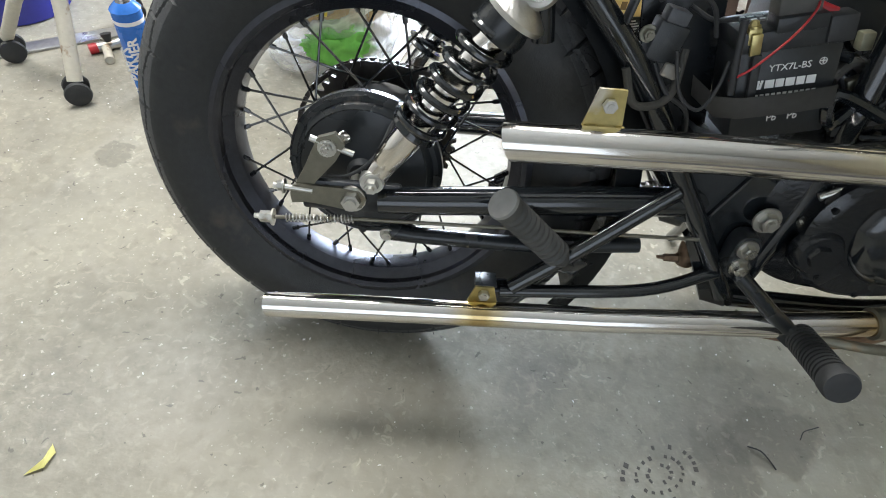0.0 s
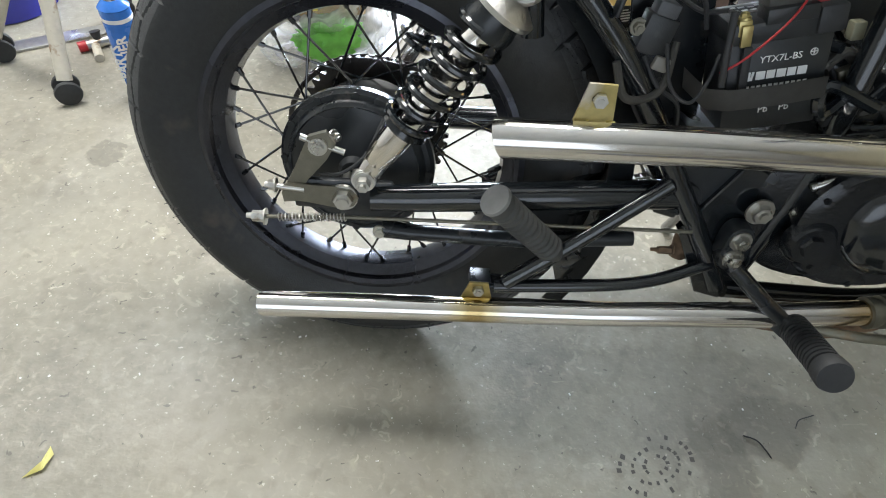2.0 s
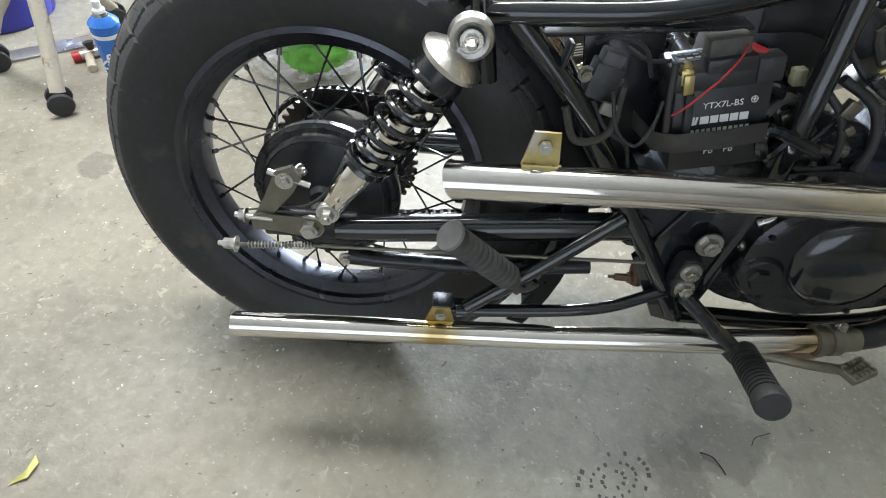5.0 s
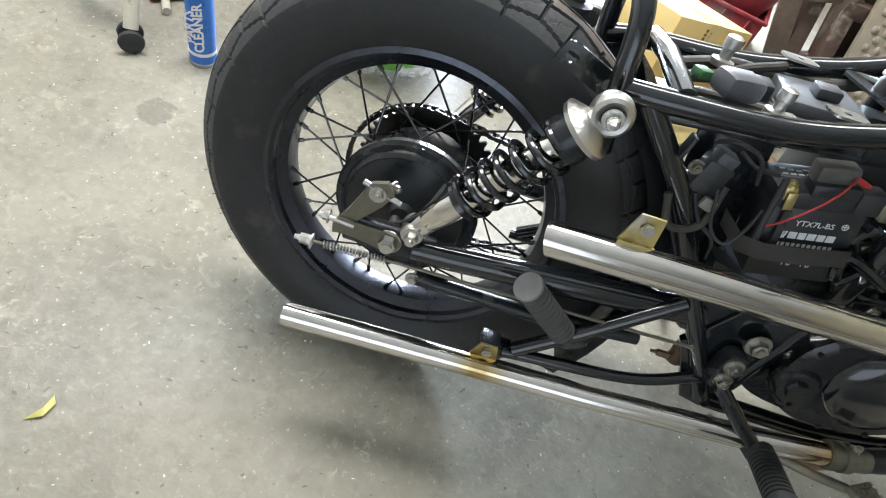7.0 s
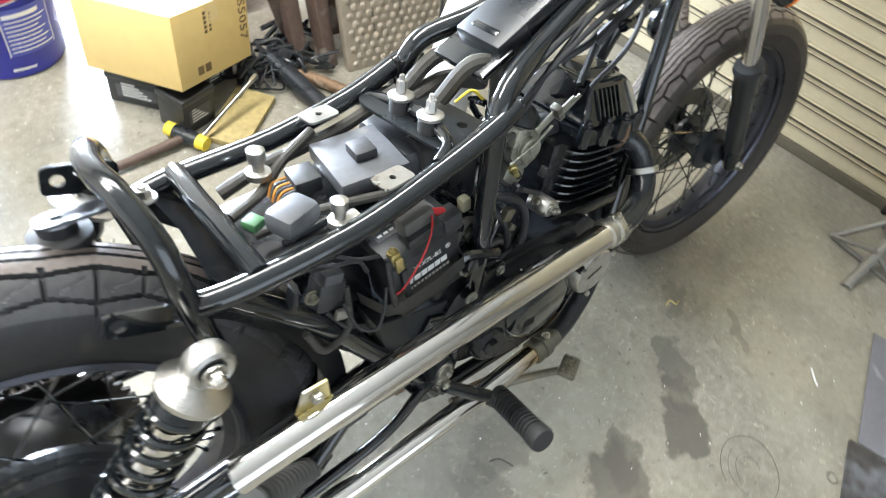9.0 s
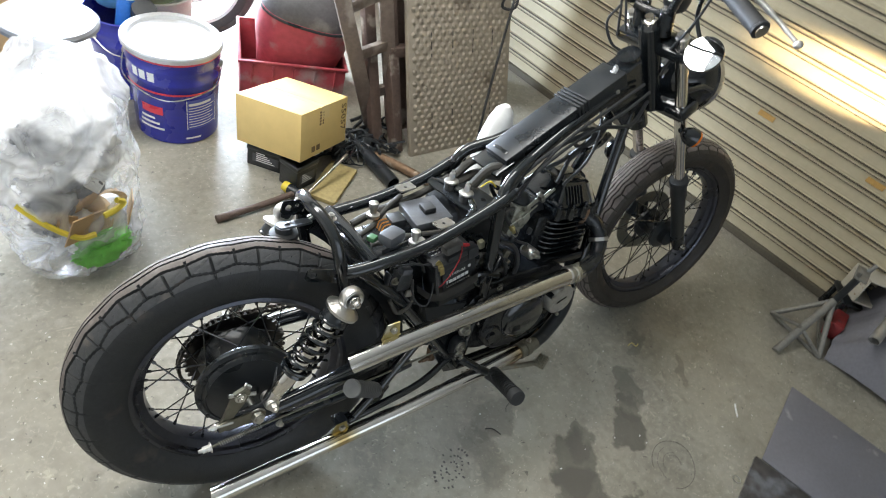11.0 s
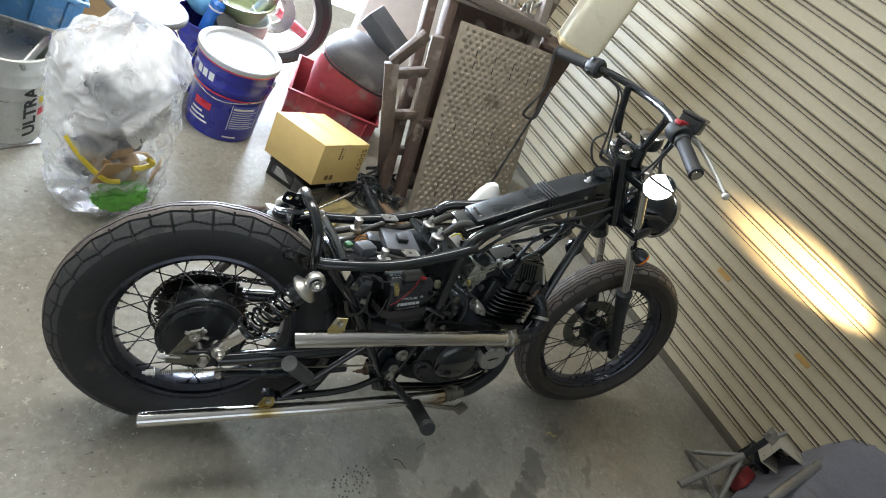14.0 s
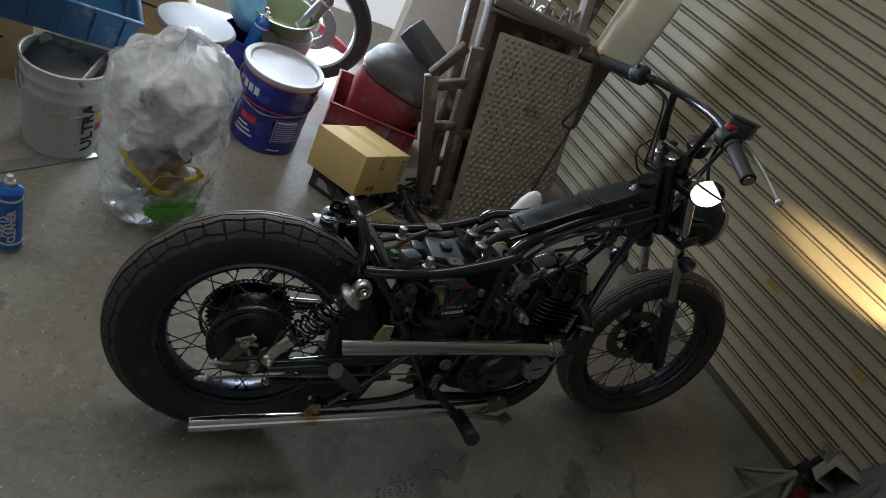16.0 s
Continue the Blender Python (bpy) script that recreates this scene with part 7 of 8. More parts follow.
# tread board leaning back against the rack
RA = radians(7)
RU = Vector((math.cos(RA), math.sin(RA), 0))
RB = Vector((1.03, 1.17, 0.0))
RT = Vector((0.985, 1.54, 0.85)) - RB
RT = (RT - RU * RT.dot(RU)).normalized()
RN = RU.cross(RT)
RAMPM = Matrix.Translation(RB) @ Matrix(((RU.x, RT.x, RN.x, 0), (RU.y, RT.y, RN.y, 0), (RU.z, RT.z, RN.z, 0), (0, 0, 0, 1)))
ramp = put(tagged(new("tread_board"), "dusty brown studded tread board leaning against the rack", "board"), RAMPM)
BW, BH = 0.58, 0.93
spart("panel", box((BW, BH, 0.026), Matrix.Translation((BW / 2, BH / 2, -0.013)), 0.006), RAMP, ramp)
bm = bmesh.new()
nx, ny = 14, 37
for i in range(nx):
    for j in range(ny):
        x, y = 0.03 + (BW - 0.04) * (i + (0.5 if j % 2 else 0)) / nx, 0.02 + (BH - 0.04) * j / (ny - 1)
        c = [bm.verts.new((x + r * math.cos(2 * math.pi * k / 8), y + r * math.sin(2 * math.pi * k / 8), z)) for r, z in ((0.0128, 0.0), (0.0092, 0.0044)) for k in range(8)]
        for k in range(8):
            bm.faces.new((c[k], c[(k + 1) % 8], c[8 + (k + 1) % 8], c[8 + k]))
        bm.faces.new(c[8:])
tagged(smooth(part("stud", bm, RAMP, ramp), 60), kind="stuff")
for j in range(3):
    for i in range(4):
        part("slot", box((0.003, 0.1, 0.0018), Matrix.Translation((0.12 + 0.115 * i, 0.16 + 0.31 * j, 0.0015))), INK, ramp)

# rack of dark timber behind it
rack = put(tagged(new("timber_rack"), "rack of dark stained timber with grey boards and tools", "rack"), Matrix())


def beam(name, a, b, w, t, material, parent, label=""):
    a, b = Vector(a), Vector(b)
    bm = box((w, t, (b - a).length), along(a, b) @ Matrix.Translation((0, 0, (b - a).length / 2)), 0.003)
    return spart(name, bm, material, parent, label)


def ramp_at(u, v, w):
    return RAMPM @ Vector((u, v, w))


beam("post", ramp_at(-0.03, 0.0, -0.075), ramp_at(-0.05, 1.55, -0.075), 0.055, 0.045, WOOD, rack)
beam("post", ramp_at(0.5, 0.05, -0.075), ramp_at(0.48, 1.5, -0.075), 0.05, 0.05, WOODGREY, rack)
beam("post", ramp_at(-0.11, 0.0, -0.11), ramp_at(-0.13, 1.4, -0.11), 0.04, 0.05, WOOD, rack)
beam("cross_beam", ramp_at(-0.06, 1.06, -0.04), ramp_at(0.52, 1.02, -0.04), 0.05, 0.045, WOODGREY, rack)
beam("cross_beam", ramp_at(-0.06, 0.45, -0.06), ramp_at(0.52, 0.45, -0.06), 0.045, 0.04, WOOD, rack)
beam("back_board", ramp_at(0.22, 0.1, -0.12), ramp_at(0.22, 1.02, -0.12), 0.02, 0.52, WOOD, rack, "dark reddish board")
beam("shelf", ramp_at(-0.06, 1.05, -0.13), ramp_at(0.56, 1.05, -0.13), 0.018, 0.2, WOODGREY, rack)
lad = put(tagged(new("slatted_frame"), "weathered slatted wooden frame leaning against the rack", "wooden frame"), Matrix())
pts = {"a": (0.93, 1.36, 0.0), "b": (0.7, 1.39, 0.62), "c": (0.8, 1.42, 0.78), "d": (0.85, 1.42, 0.79), "e": (1.035, 1.38, 0.0)}
beam("stile", pts["a"], pts["b"], 0.06, 0.03, FRAMEWOOD, lad)
beam("stile", pts["b"], pts["c"], 0.05, 0.03, FRAMEWOOD, lad)
beam("stile", pts["e"], pts["d"], 0.055, 0.03, FRAMEWOOD, lad)
for u, v in ((0.32, 0.28), (0.62, 0.53), (0.92, 0.8)):
    beam("rail", Vector(pts["a"]).lerp(Vector(pts["b"]), u), Vector(pts["e"]).lerp(Vector(pts["d"]), v), 0.045, 0.025, FRAMEWOOD, lad)
# things on the shelf
rnd = random.Random(14)
bm = bmesh.new()
for k in range(22):
    p = ramp_at(rnd.uniform(0.05, 0.45), 1.08, -0.13 + rnd.uniform(-0.07, 0.06))
    q = p + Vector((rnd.uniform(-0.07, 0.07), rnd.uniform(-0.06, 0.06), rnd.uniform(0.0, 0.09)))
    tube([p, p.lerp(q, 0.5) + Vector((0, 0, 0.02)), q], rnd.uniform(0.004, 0.012), 7, bm)
tg = tagged(smooth(part("tool_clutter", bm, STEEL)), "jumble of hand tools on the rack shelf", "tools", kind="stuff")
tagged(spart("oil_jug", blob((0.05, 0.045, 0.07), 3, 0.06, 1.5, 3), mat("orange_jug", (0.7, 0.35, 0.05), 0.4), None), "small orange jug on the rack shelf", "jug").matrix_world = Matrix.Translation(ramp_at(0.1, 1.16, -0.13))

# jerry can on a shelf bracket, dark board beside it
can = put(tagged(new("jerry_can"), "milky white plastic jerry can with amber liquid", "jerry can"), pose(1.7, 1.68, 0.885, 0, 0, -20))
spart("body", box((0.22, 0.17, 0.4), Matrix.Translation((0, 0, 0.2)), 0.035, segments=4), CANPLASTIC, can)
spart("liquid", box((0.224, 0.174, 0.06), Matrix.Translation((0, 0, 0.032)), 0.03, segments=4), mat("amber_liquid", (0.72, 0.6, 0.34), 0.35), can, "amber liquid line")
spart("neck", upright([(0.0, 0.45), (0.03, 0.45), (0.032, 0.395), (0.0, 0.395)], 28, Matrix.Translation((0.06, 0, 0))), CANPLASTIC, can)
spart("handle", tube(bend([(-0.08, 0, 0.39), (-0.06, 0, 0.44), (0.0, 0, 0.445), (0.03, 0, 0.41)]), 0.013, 12), CANPLASTIC, can)
sh = put(tagged(new("wall_shelf"), "dark wooden shelf holding the jerry can", "shelf"), Matrix())
beam("shelf_board", (1.52, 1.73, 0.87), (1.83, 1.64, 0.87), 0.024, 0.2, WOOD, sh)
beam("post", (1.55, 1.74, 0.0), (1.55, 1.74, 0.86), 0.045, 0.045, WOOD, sh)
beam("back_post", (1.53, 1.8, 0.0), (1.5, 1.8, 1.5), 0.045, 0.04, WOOD, sh)
beam("back_panel", (1.67, 1.8, 0.0), (1.67, 1.8, 0.855), 0.3, 0.016, WOOD, sh, "dark board under the shelf")
hose = tagged(spart("brake_hose_loose", tube(bend([(1.5, 1.55, 0.9), (1.43, 1.36, 0.78), (1.38, 1.3, 0.72), (1.37, 1.3, 0.64), (1.43, 1.29, 0.64), (1.47, 1.35, 0.7), (1.5, 1.4, 0.75), (1.4, 1.24, 0.3), (1.36, 1.15, 0.02)]), 0.006, 8), SOFT, None), "black hose hanging over the tread board", "hose")

# red covered seat on a red crate, black boxes on top
rc = crate("red plastic crate holding a dusty seat", (0.44, 0.37, 0.2), pose(0.68, 1.8, 0, 0, 0, -14), REDSHEET)
seat = put(tagged(new("old_seat"), "dusty red and black moulded seat standing in the crate", "seat"), pose(0.715, 1.775, 0.285, 5, 8, -20))


def seat_ring(z, k):
    """One level of the seat: a rounded box, drawn in by k."""
    return [(x * k, y * k, z) for x, y in ellipse(0, 0, 0.2, 0.17, 56, 0.72)]


def seat_mesh(levels):
    bm = bmesh.new()
    rings = [[bm.verts.new(p) for p in seat_ring(z, k)] for z, k in levels]
    for a, b in zip(rings, rings[1:]):
        for i in range(56):
            bm.faces.new((a[i], a[(i + 1) % 56], b[(i + 1) % 56], b[i]))
    bm.faces.new(rings[0][::-1])
    bm.faces.new(rings[-1])
    return bm


spart("red_shell", seat_mesh([(-0.25, 0.74), (-0.2, 0.82), (-0.1, 0.9), (-0.04, 0.97), (0.0, 1.0), (0.06, 1.01), (0.095, 1.0), (0.11, 0.98)]), REDSHEET, seat, "red lower shell", 60)
spart("black_top", seat_mesh([(0.1, 0.975), (0.125, 0.97), (0.15, 0.93), (0.175, 0.84), (0.205, 0.66), (0.218, 0.4), (0.222, 0.1)]), mat("dusty_black_vinyl", (0.07, 0.066, 0.068), 0.55, vary=0.3, wear=(0.17, 0.16, 0.155), wear_amount=0.35, wear_scale=7), seat, "dusty black vinyl top", 60)
spart("welt", tube([Vector(p) for p in seat_ring(0.103, 0.99)] + [Vector(seat_ring(0.103, 0.99)[0])], 0.006, 8), SATIN, seat)
spart("base", box((0.24, 0.18, 0.04), Matrix.Translation((0, 0, -0.255)), 0.01), SATIN, seat)
for k in range(3):
    spart("vent_slot", box((0.06, 0.012, 0.006), pose(0.075, -0.03 + 0.026 * k, 0.21, 0, 14, 10), 0.002), INK, seat)
o = tagged(spart("tool_case", box((0.24, 0.13, 0.085), Matrix(), 0.006), GREYPLASTIC, None), "dusty dark case on top of the seat", "case")
o.matrix_world = pose(0.8, 1.82, 0.555, 12, 24, -34)
o = tagged(spart("tool_case", box((0.13, 0.12, 0.1), Matrix(), 0.006), PLASTIC, None), "black box on top of the crate", "case")
o.matrix_world = pose(0.86, 1.97, 0.45, 0, 10, 20)
# spare wheel standing behind
sw = tagged(new("spare_wheel"), "spare cast wheel with red spokes and brake disc", "wheel")
sw.matrix_world = pose(0.34, 2.26, 0.31, 0, 0, -16)
spart("tyre", lathe([(0.235, -0.05), (0.27, -0.058), (0.3, -0.04), (0.31, 0.0), (0.3, 0.04), (0.27, 0.058), (0.235, 0.05), (0.225, 0.0)], 64, True), RUBBER, sw)
spart("rim", lathe([(0.235, -0.052), (0.222, -0.046), (0.215, 0.0), (0.222, 0.046), (0.235, 0.052), (0.228, 0.0)], 64, True), LID, sw, "white rim")
spart("hub", lathe([(0.0, -0.06), (0.03, -0.06), (0.04, -0.03), (0.04, 0.03), (0.03, 0.06), (0.0, 0.06)], 32), ALLOY, sw)
spart("disc", lathe([(0.07, -0.056), (0.13, -0.056), (0.13, -0.051), (0.07, -0.051)], 48, True), STEEL, sw)
for k in range(3):
    spart("spoke", box((0.19, 0.03, 0.05), Matrix.Rotation(radians(120 * k + 20), 4, "Y") @ Matrix.Translation((0.125, 0, 0)), 0.01), REDSHEET, sw, "red spoke")

# bottle beside the backbone, on a stand
bt = put(tagged(new("bottle_stand"), "white plastic bottle upside down on a dark stand", "bottle"), pose(0.83, 0.5, -0.045, 0, 0, 0))
spart("bottle", upright([(0.0, 0.785), (0.012, 0.782), (0.026, 0.765), (0.038, 0.73), (0.048, 0.66), (0.05, 0.44), (0.0, 0.43)], 36), CLOTH, bt, "rounded white bottle")
spart("post", tube([(0, 0, 0.06), (0, 0, 0.435)], 0.02, 14), SATIN, bt)
spart("foot", upright([(0.0, 0.07), (0.06, 0.067), (0.09, 0.053), (0.09, 0.045), (0.0, 0.045)], 32), SATIN, bt)

STANDGREY = mat("oily_grey_steel", (0.2, 0.195, 0.175), 0.5, 0.3, vary=0.25, wear=(0.2, 0.19, 0.17), wear_amount=0.25, wear_scale=18)
# axle stand by the shutter
ax = put(tagged(new("axle_stand"), "grey steel axle stand by the shutter", "axle stand"), Matrix())
top = Vector((2.27, -0.195, 0.17))
for p in ((1.985, -0.235, 0.006), (2.15, -0.09, 0.006), (2.16, -0.33, 0.006), (2.42, -0.16, 0.006)):
    spart("leg", tube([top, p], 0.0155 if p[0] < 2 else 0.011, 12), STANDGREY, ax)
for a, b in (((2.15, -0.09, 0.01), (2.16, -0.33, 0.01)), ((2.1, -0.21, 0.09), (2.16, -0.33, 0.01)), ((2.1, -0.21, 0.09), (2.15, -0.09, 0.01)), ((2.42, -0.16, 0.01), (2.16, -0.33, 0.01))):
    spart("brace", tube([a, b], 0.008, 8), STANDGREY, ax)
spart("post", tube([(2.28, -0.197, 0.12), (2.262, -0.194, 0.33)], 0.014, 14), SATIN, ax)
spart("saddle", box((0.1, 0.05, 0.012), pose(2.262, -0.194, 0.335, 0, 0, 20), 0.003), STANDGREY, ax)
for s in (-1, 1):
    spart("horn", tube([(2.262 + s * 0.04, -0.194, 0.335), (2.262 + s * 0.06, -0.194, 0.37)], 0.009, 8), STANDGREY, ax)
# open carton beside it, red jack, covered bench, boards on the floor
oc = put(tagged(new("open_carton"), "open cream carton with dark inside on a stool", "carton"), pose(2.53, -0.165, 0.196, 80, 0, -45) @ Matrix.Diagonal((0.66, 0.66, 0.85, 1)))
for s in (-1, 1):
    spart("side", box((0.2, 0.008, 0.17), Matrix.Translation((0, s * 0.08, 0.085)), 0.001), CREAMPAINT, oc)
    spart("side", box((0.008, 0.152, 0.17), Matrix.Translation((s * 0.096, 0, 0.085)), 0.001), CREAMPAINT if s < 0 else SATIN, oc)
spart("bottom", box((0.19, 0.15, 0.008), Matrix.Translation((0, 0, 0.004)), 0.001), SATIN, oc)
stl = put(tagged(new("low_stool"), "low dark stool under the open carton", "stool"), pose(2.49, -0.2, 0, 0, 0, 45))
spart("top", box((0.15, 0.13, 0.018), Matrix.Translation((0, 0, 0.12)), 0.004), SATIN, stl)
for sx in (-1, 1):
    for sy in (-1, 1):
        spart("leg", box((0.02, 0.02, 0.112), Matrix.Translation((sx * 0.06, sy * 0.05, 0.056)), 0.003), SATIN, stl)
jk = put(tagged(new("trolley_jack"), "red steel jack with worn lettering", "jack"), pose(2.35, -0.25, 0, 0, 0, 20) @ Matrix.Scale(0.6, 4))
spart("frame", box((0.2, 0.09, 0.13), Matrix.Translation((0, 0, 0.09)), 0.012), mat("grimy_red_paint", (0.22, 0.025, 0.025), 0.5, vary=0.3, wear=(0.06, 0.05, 0.05), wear_amount=0.35, wear_scale=14), jk)
for k in range(5):
    part("worn_mark", box((0.016, 0.001, 0.02), Matrix.Translation((-0.06 + 0.028 * k, -0.0456, 0.09))), LABEL, jk)
for s in (-1, 1):
    spart("wheel", lathe([(0.0, -0.012), (0.03, -0.012), (0.03, 0.012), (0.0, 0.012)], 24, m=Matrix.Translation((s * 0.07, 0, 0.03))), SATIN, jk)

bm = bmesh.new()
nu, nv = 44, 30
E0, E1 = Vector((2.2, -0.39, 0)), Vector((2.68, -0.2, 0))
back = Vector((0.25, -0.97, 0))
rows = []
for i in range(nu + 1):
    row = []
    for j in range(nv + 1):
        u, v = i / nu, j / nv
        run = v * 0.9
        base = E0.lerp(E1, u)
        top_h = 0.15 + 0.03 * math.sin(u * 5) + 0.1 * u + 0.5 * u * u
        h = top_h * (1 / (1 + math.exp(-40 * (run - 0.04)))) * min(1, 0.12 + u * 7)
        p = base + back * (run - 0.05)
        w = 0.05 * noise.fractal(Vector((u * 7, v * 2.2, 0.3)), 0.9, 2.1, 4) + 0.03 * abs(noise.noise(Vector((u * 16 + v * 3, v * 3, 1))))
        row.append(bm.verts.new((p.x, p.y, max(0.004, h + w * (0.3 + h * 2)))))
    rows.append(row)
for a, b in zip(rows, rows[1:]):
    for j in range(nv):
        bm.faces.new((a[j], b[j], b[j + 1], a[j + 1]))
bmesh.ops.recalc_face_normals(bm, faces=bm.faces)
bmesh.ops.solidify(bm, geom=list(bm.faces), thickness=0.003)
cv = tagged(spart("dust_sheet", bm, COVER, None, angle=70), "grey dust sheet draped over a low bench", "dust sheet")
tagged(spart("steel_tube", open_pipe([(2.2, -0.4, 0.2), (2.68, -0.27, 0.4), (3.0, -0.18, 0.53)], 0.02), TIN, None), "grey steel tube lying across the dust sheet", "tube")
tagged(spart("sheet_metal", box((0.415, 0.5, 0.004), pose(1.8, -0.686, 0.006, 0, 0, 21), 0.001), SLATE, None), "grey sheet metal lying on the floor", "sheet metal")
board = tagged(put(spart("splashed_board", box((0.9, 0.62, 0.012), Matrix(), 0.003), PAINTBOARD, None), pose(1.196, -0.965, 0.0066, 0, 0, 21.7)), "dark board splashed with grey and yellow paint", "board")

rnd = random.Random(17)
OCHRE = mat("ochre_paint", (0.36, 0.28, 0.07), 0.6, vary=0.3)
for k in range(46):
    edge = k < 24
    x, y = (-0.445 + abs(rnd.gauss(0, 0.012)), rnd.uniform(-0.3, 0.3)) if edge else (rnd.uniform(-0.44, 0.1), 0.305 - abs(rnd.gauss(0, 0.01))) if k < 34 else (rnd.uniform(-0.42, 0.4), rnd.uniform(-0.28, 0.28))
    r = rnd.uniform(0.003, 0.012) if k < 34 else rnd.uniform(0.002, 0.006)
    o = part("paint_spot", blob((r, r * rnd.uniform(0.5, 1.6), 0.001), k + 50, 0.7, 2.6, 3), OCHRE if k < 34 else rnd.choice((LABEL, LID, SLATE)), board)
    o.location = (x, y, 0.0062)

# castered stand at the far side, pail and strip beyond
cs = put(tagged(new("castered_stand"), "chipped cream castered steel stand", "stand"), Matrix())
spart("leg", tube([(-0.785, 0.59, 0.05), (-0.8, 0.66, 0.18), (-0.82, 0.72, 0.3)], 0.017, 16), CREAMPAINT, cs)
spart("leg", tube([(-1.02, 0.72, 0.06), (-0.9, 0.66, 0.2), (-0.83, 0.72, 0.3)], 0.015, 16), CREAMPAINT, cs)
spart("leg", tube([(-0.83, 0.98, 0.05), (-0.82, 0.88, 0.16), (-0.82, 0.74, 0.3)], 0.015, 16), CREAMPAINT, cs)
spart("mast", tube([(-0.82, 0.73, 0.26), (-0.83, 0.74, 0.62)], 0.018, 16), CREAMPAINT, cs)
for x, y in ((-0.785, 0.585), (-1.02, 0.72), (-0.83, 0.98)):
    for s in (-1, 1):
        spart("caster", lathe([(0.0, -0.009), (0.02, -0.009), (0.028, -0.006), (0.03, 0.0), (0.028, 0.006), (0.02, 0.009), (0.0, 0.009)], 28, m=Matrix.Translation((x, y, 0.03)) @ Matrix.Rotation(radians(35), 4, "Z") @ Matrix.Translation((0, s * 0.02, 0))), SOFT, cs, "dark twin caster")
    spart("caster_axle", tube([(x - 0.012, y - 0.01, 0.03), (x + 0.012, y + 0.01, 0.03), ], 0.012, 10), SATIN, cs)
pail("blue paint pail by the wall", 0.138, 0.15, 0.37, BLUEPAIL, (-1.17, 0.98, 0), 0)
tagged(spart("floor_strip", box((0.9, 0.05, 0.006), pose(-0.85, 0.89, 0.004, 0, 0, 36), 0.001), TIN, None), "flat steel strip along the floor", "strip")
tl = put(tagged(new("grease_gun"), "small steel tool with a red collar on the floor", "tool"), pose(-0.86, 0.78, 0.014, 0, 0, 42))
spart("barrel", tube([(0.02, 0, 0), (0.11, 0, 0)], 0.013, 14), STEEL, tl)
spart("collar", tube([(0.0, 0, 0), (0.02, 0, 0)], 0.0135, 14), RED, tl)
spart("grip", tube([(0.04, 0, 0), (0.03, -0.07, -0.003)], 0.011, 12), CREAMPAINT, tl)
spart("knob", tube([(0.05, 0, 0.01), (0.05, 0.005, 0.03)], [0.008, 0.014], 12), SOFT, tl)

# litter on the floor
def sliver(name, label, pts, r, material):
    return tagged(smooth(part(name, tube(bend(pts), r, 6), material)), label, "litter")


bm = bmesh.new()
vs = [bm.verts.new(p) for p in ((-0.43, -0.276, 0.002), (-0.405, -0.262, 0.006), (-0.402, -0.238, 0.003), (-0.41, -0.228, 0.008), (-0.414, -0.25, 0.004))]
bm.faces.new(vs)
bmesh.ops.solidify(bm, geom=list(bm.faces), thickness=0.0006)
tagged(part("leaf", bm, LEAF), "small pale yellow leaf on the floor", "leaf")
sliver("wire_scrap", "thin dark wire scrap on the floor", [(0.665, -0.084, 0.002), (0.685, -0.09, 0.003), (0.697, -0.105, 0.002), (0.703, -0.118, 0.002)], 0.0012, INK)
sliver("wire_scrap", "thin dark wire scrap on the floor", [(0.76, -0.06, 0.002), (0.77, -0.045, 0.003), (0.79, -0.036, 0.002), (0.8, -0.032, 0.002)], 0.001, INK)
sliver("swarf_curl", "bright swarf curl on the floor", [(1.597, -0.341, 0.003), (1.585, -0.35, 0.006), (1.575, -0.365, 0.003), (1.563, -0.38, 0.004)], 0.003, LABEL)
sliver("swarf_curl", "yellowish swarf curl on the floor", [(1.36, -0.0, 0.003), (1.38, 0.004, 0.006), (1.39, -0.012, 0.003), (1.405, -0.008, 0.004)], 0.0022, BRASSY)
tagged(spart("split_ring", lathe([(0.011, -0.0012), (0.0135, -0.0012), (0.0135, 0.0012), (0.011, 0.0012)], 28, True, m=Matrix.Translation((1.369, -0.538, 0.0014)) @ Y_TO_Z), ALLOY, None), "small bright steel ring on the floor", "ring")
bm = bmesh.new()
rnd = random.Random(21)
for k in range(260):
    x, y = rnd.uniform(-1.1, 2.2), rnd.uniform(-0.75, 1.0)
    box((rnd.uniform(0.001, 0.005), rnd.uniform(0.001, 0.003), 0.001), pose(x, y, 0.0006, 0, 0, rnd.uniform(0, 180)), 0, bm)
tagged(part("grit", bm, PAPER), "pale grit and filings scattered on the floor", "grit", kind="stuff")
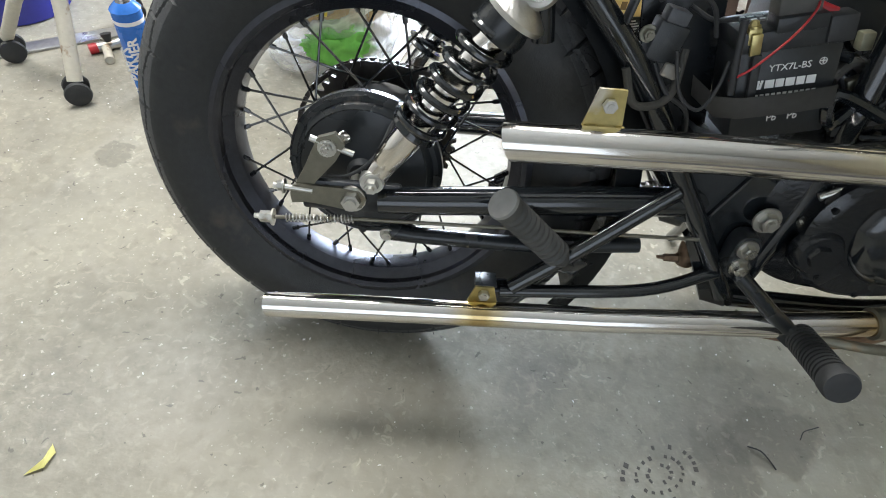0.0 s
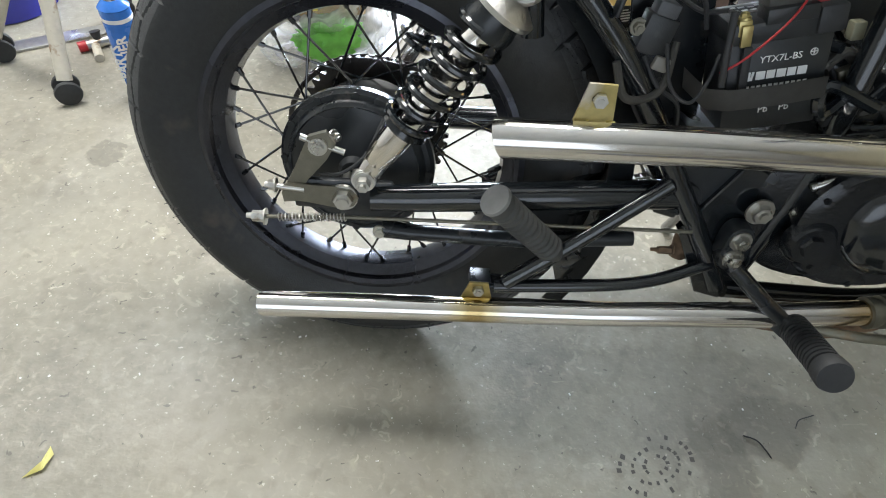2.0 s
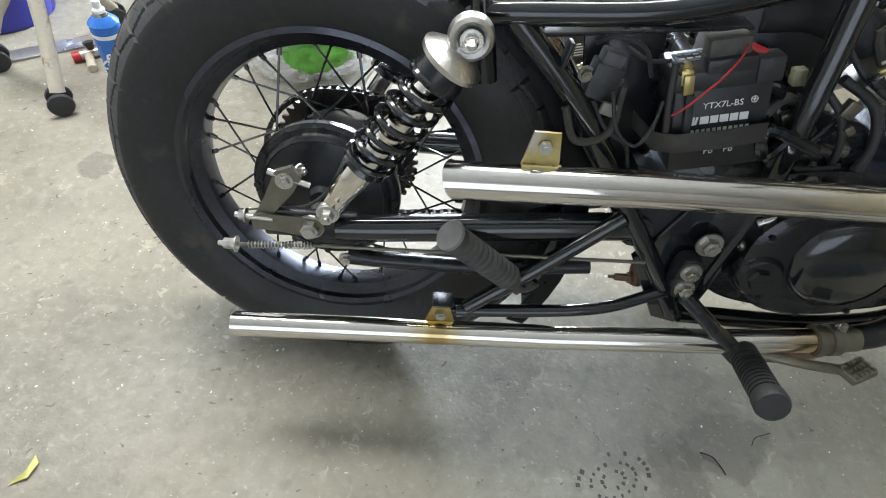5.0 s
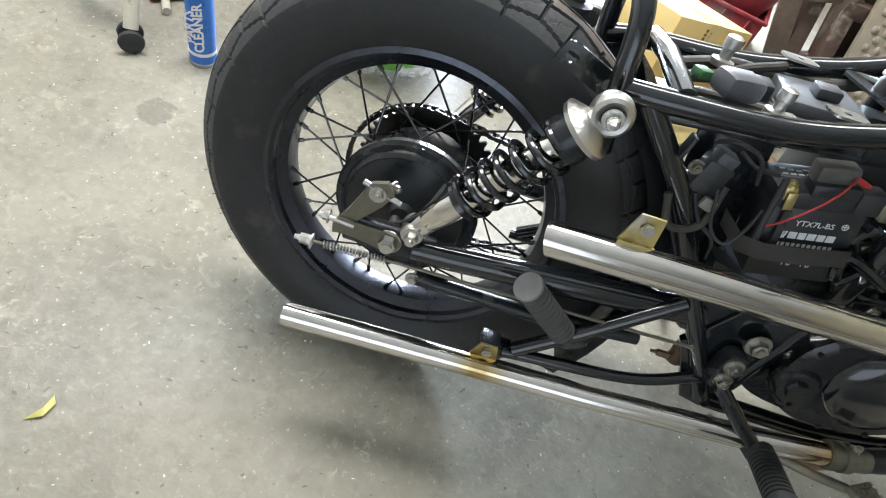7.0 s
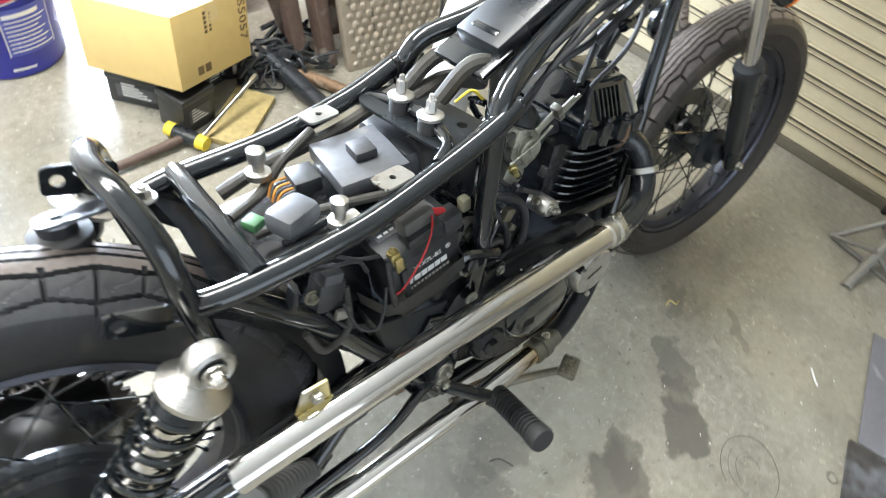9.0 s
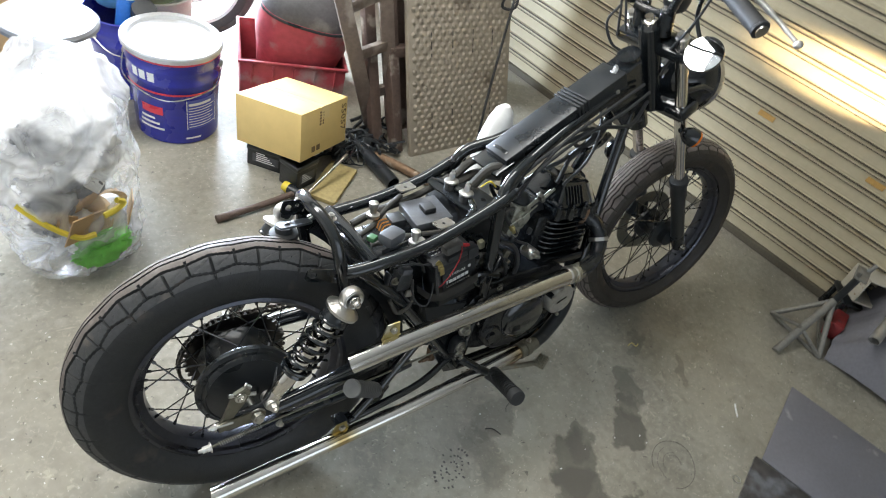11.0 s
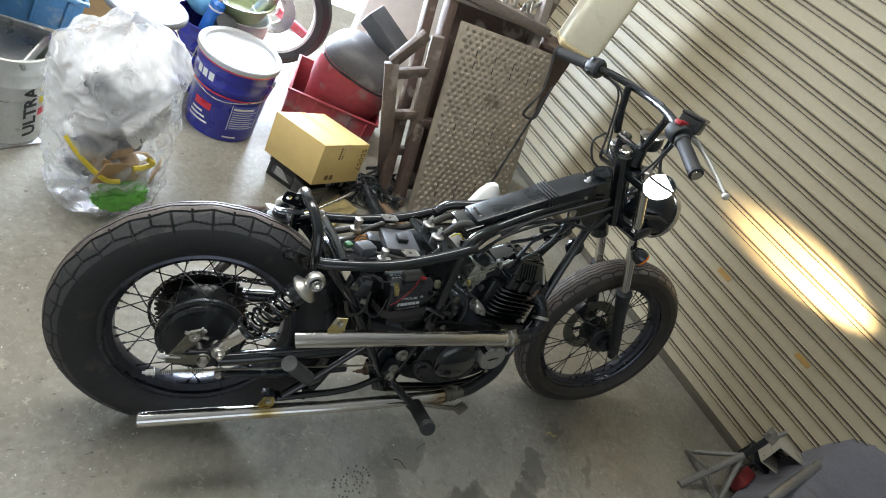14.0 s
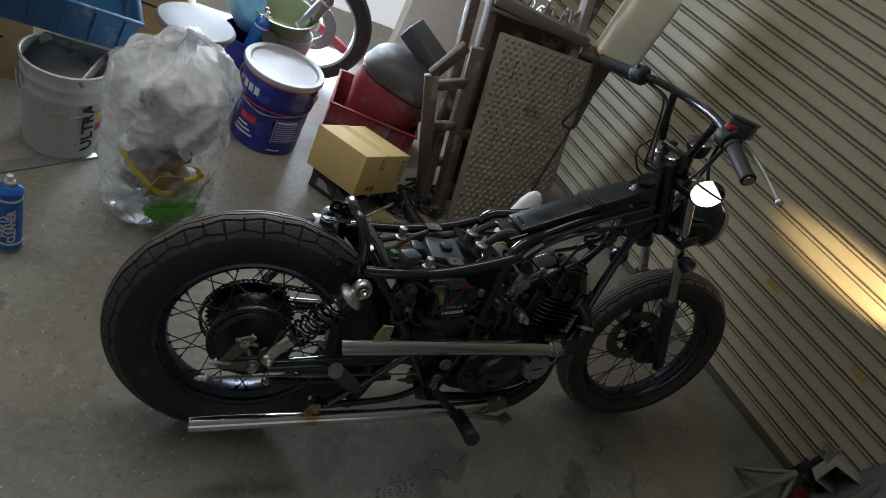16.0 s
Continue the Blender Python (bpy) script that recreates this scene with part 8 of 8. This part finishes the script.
# round pen marks on the concrete
bm = bmesh.new()
for r, a0, a1, w in ((0.083, -150, 140, 0.0014), (0.04, 20, 150, 0.001), (0.062, 60, 190, 0.0009), (0.03, -60, 60, 0.0011)):
    pts = [(r * math.cos(radians(a0 + (a1 - a0) * k / 40)) * (1 + 0.03 * math.sin(k * 0.4)), r * math.sin(radians(a0 + (a1 - a0) * k / 40)), 0.0) for k in range(41)]
    tube(pts, w, 4, bm)
bm.transform(pose(1.193, -0.412, 0.0008, 0, 0, 25) @ Matrix.Diagonal((1, 0.85, 0.35, 1)))
tagged(part("scuff_ring", bm, mat("faint_scuff", (0.11, 0.104, 0.088), 0.6)), "faint round scuff marks on the floor", "stain", kind="stuff")
for size, m in (((0.3, 0.24, 0.3), pose(-0.93, 1.6, 0, 0, 0, 12)), ((0.34, 0.26, 0.42), pose(-0.42, 2.1, 0, 0, 0, -8))):
    bx = put(tagged(new("carton"), "plain brown cardboard carton standing on the floor", "carton", "brown cartons"), m)
    spart("body", box(size, Matrix.Translation((0, 0, size[2] / 2)), 0.002), CARDB, bx)
    part("tape", box((0.05, size[1] + 0.001, 0.0008), Matrix.Translation((0, 0, size[2] + 0.0004))), TAPE, bx)
    part("flap_seam", box((0.0016, size[1], 0.001), Matrix.Translation((0.002, 0, size[2] + 0.001))), INK, bx)
    part("print_bar", box((0.08, 0.0008, 0.012), Matrix.Translation((0.02, -size[1] / 2 - 0.0006, size[2] * 0.6))), INK, bx)
# damp tread print
bm = bmesh.new()
for ring_r, n, w in ((0.016, 10, 0.006), (0.032, 18, 0.006), (0.05, 26, 0.007)):
    for k in range(n):
        if rnd.random() < 0.85:
            a = 2 * math.pi * k / n
            x, y = ring_r * 0.75 * math.cos(a), ring_r * 1.3 * math.sin(a)
            box((w * rnd.uniform(0.6, 1.1), w * rnd.uniform(0.6, 1.1), 0.0006), pose(x, y, 0, 0, 0, math.degrees(a)), 0, bm)
bm.transform(pose(0.51, -0.15, 0.0006, 0, 0, -62) @ Matrix.Diagonal((1.1, 1.0, 1, 1)))
tagged(part("tread_print", bm, mat("damp_dirt", (0.07, 0.066, 0.058), 0.5)), "damp shoe tread print on the floor", "stain", kind="stuff")
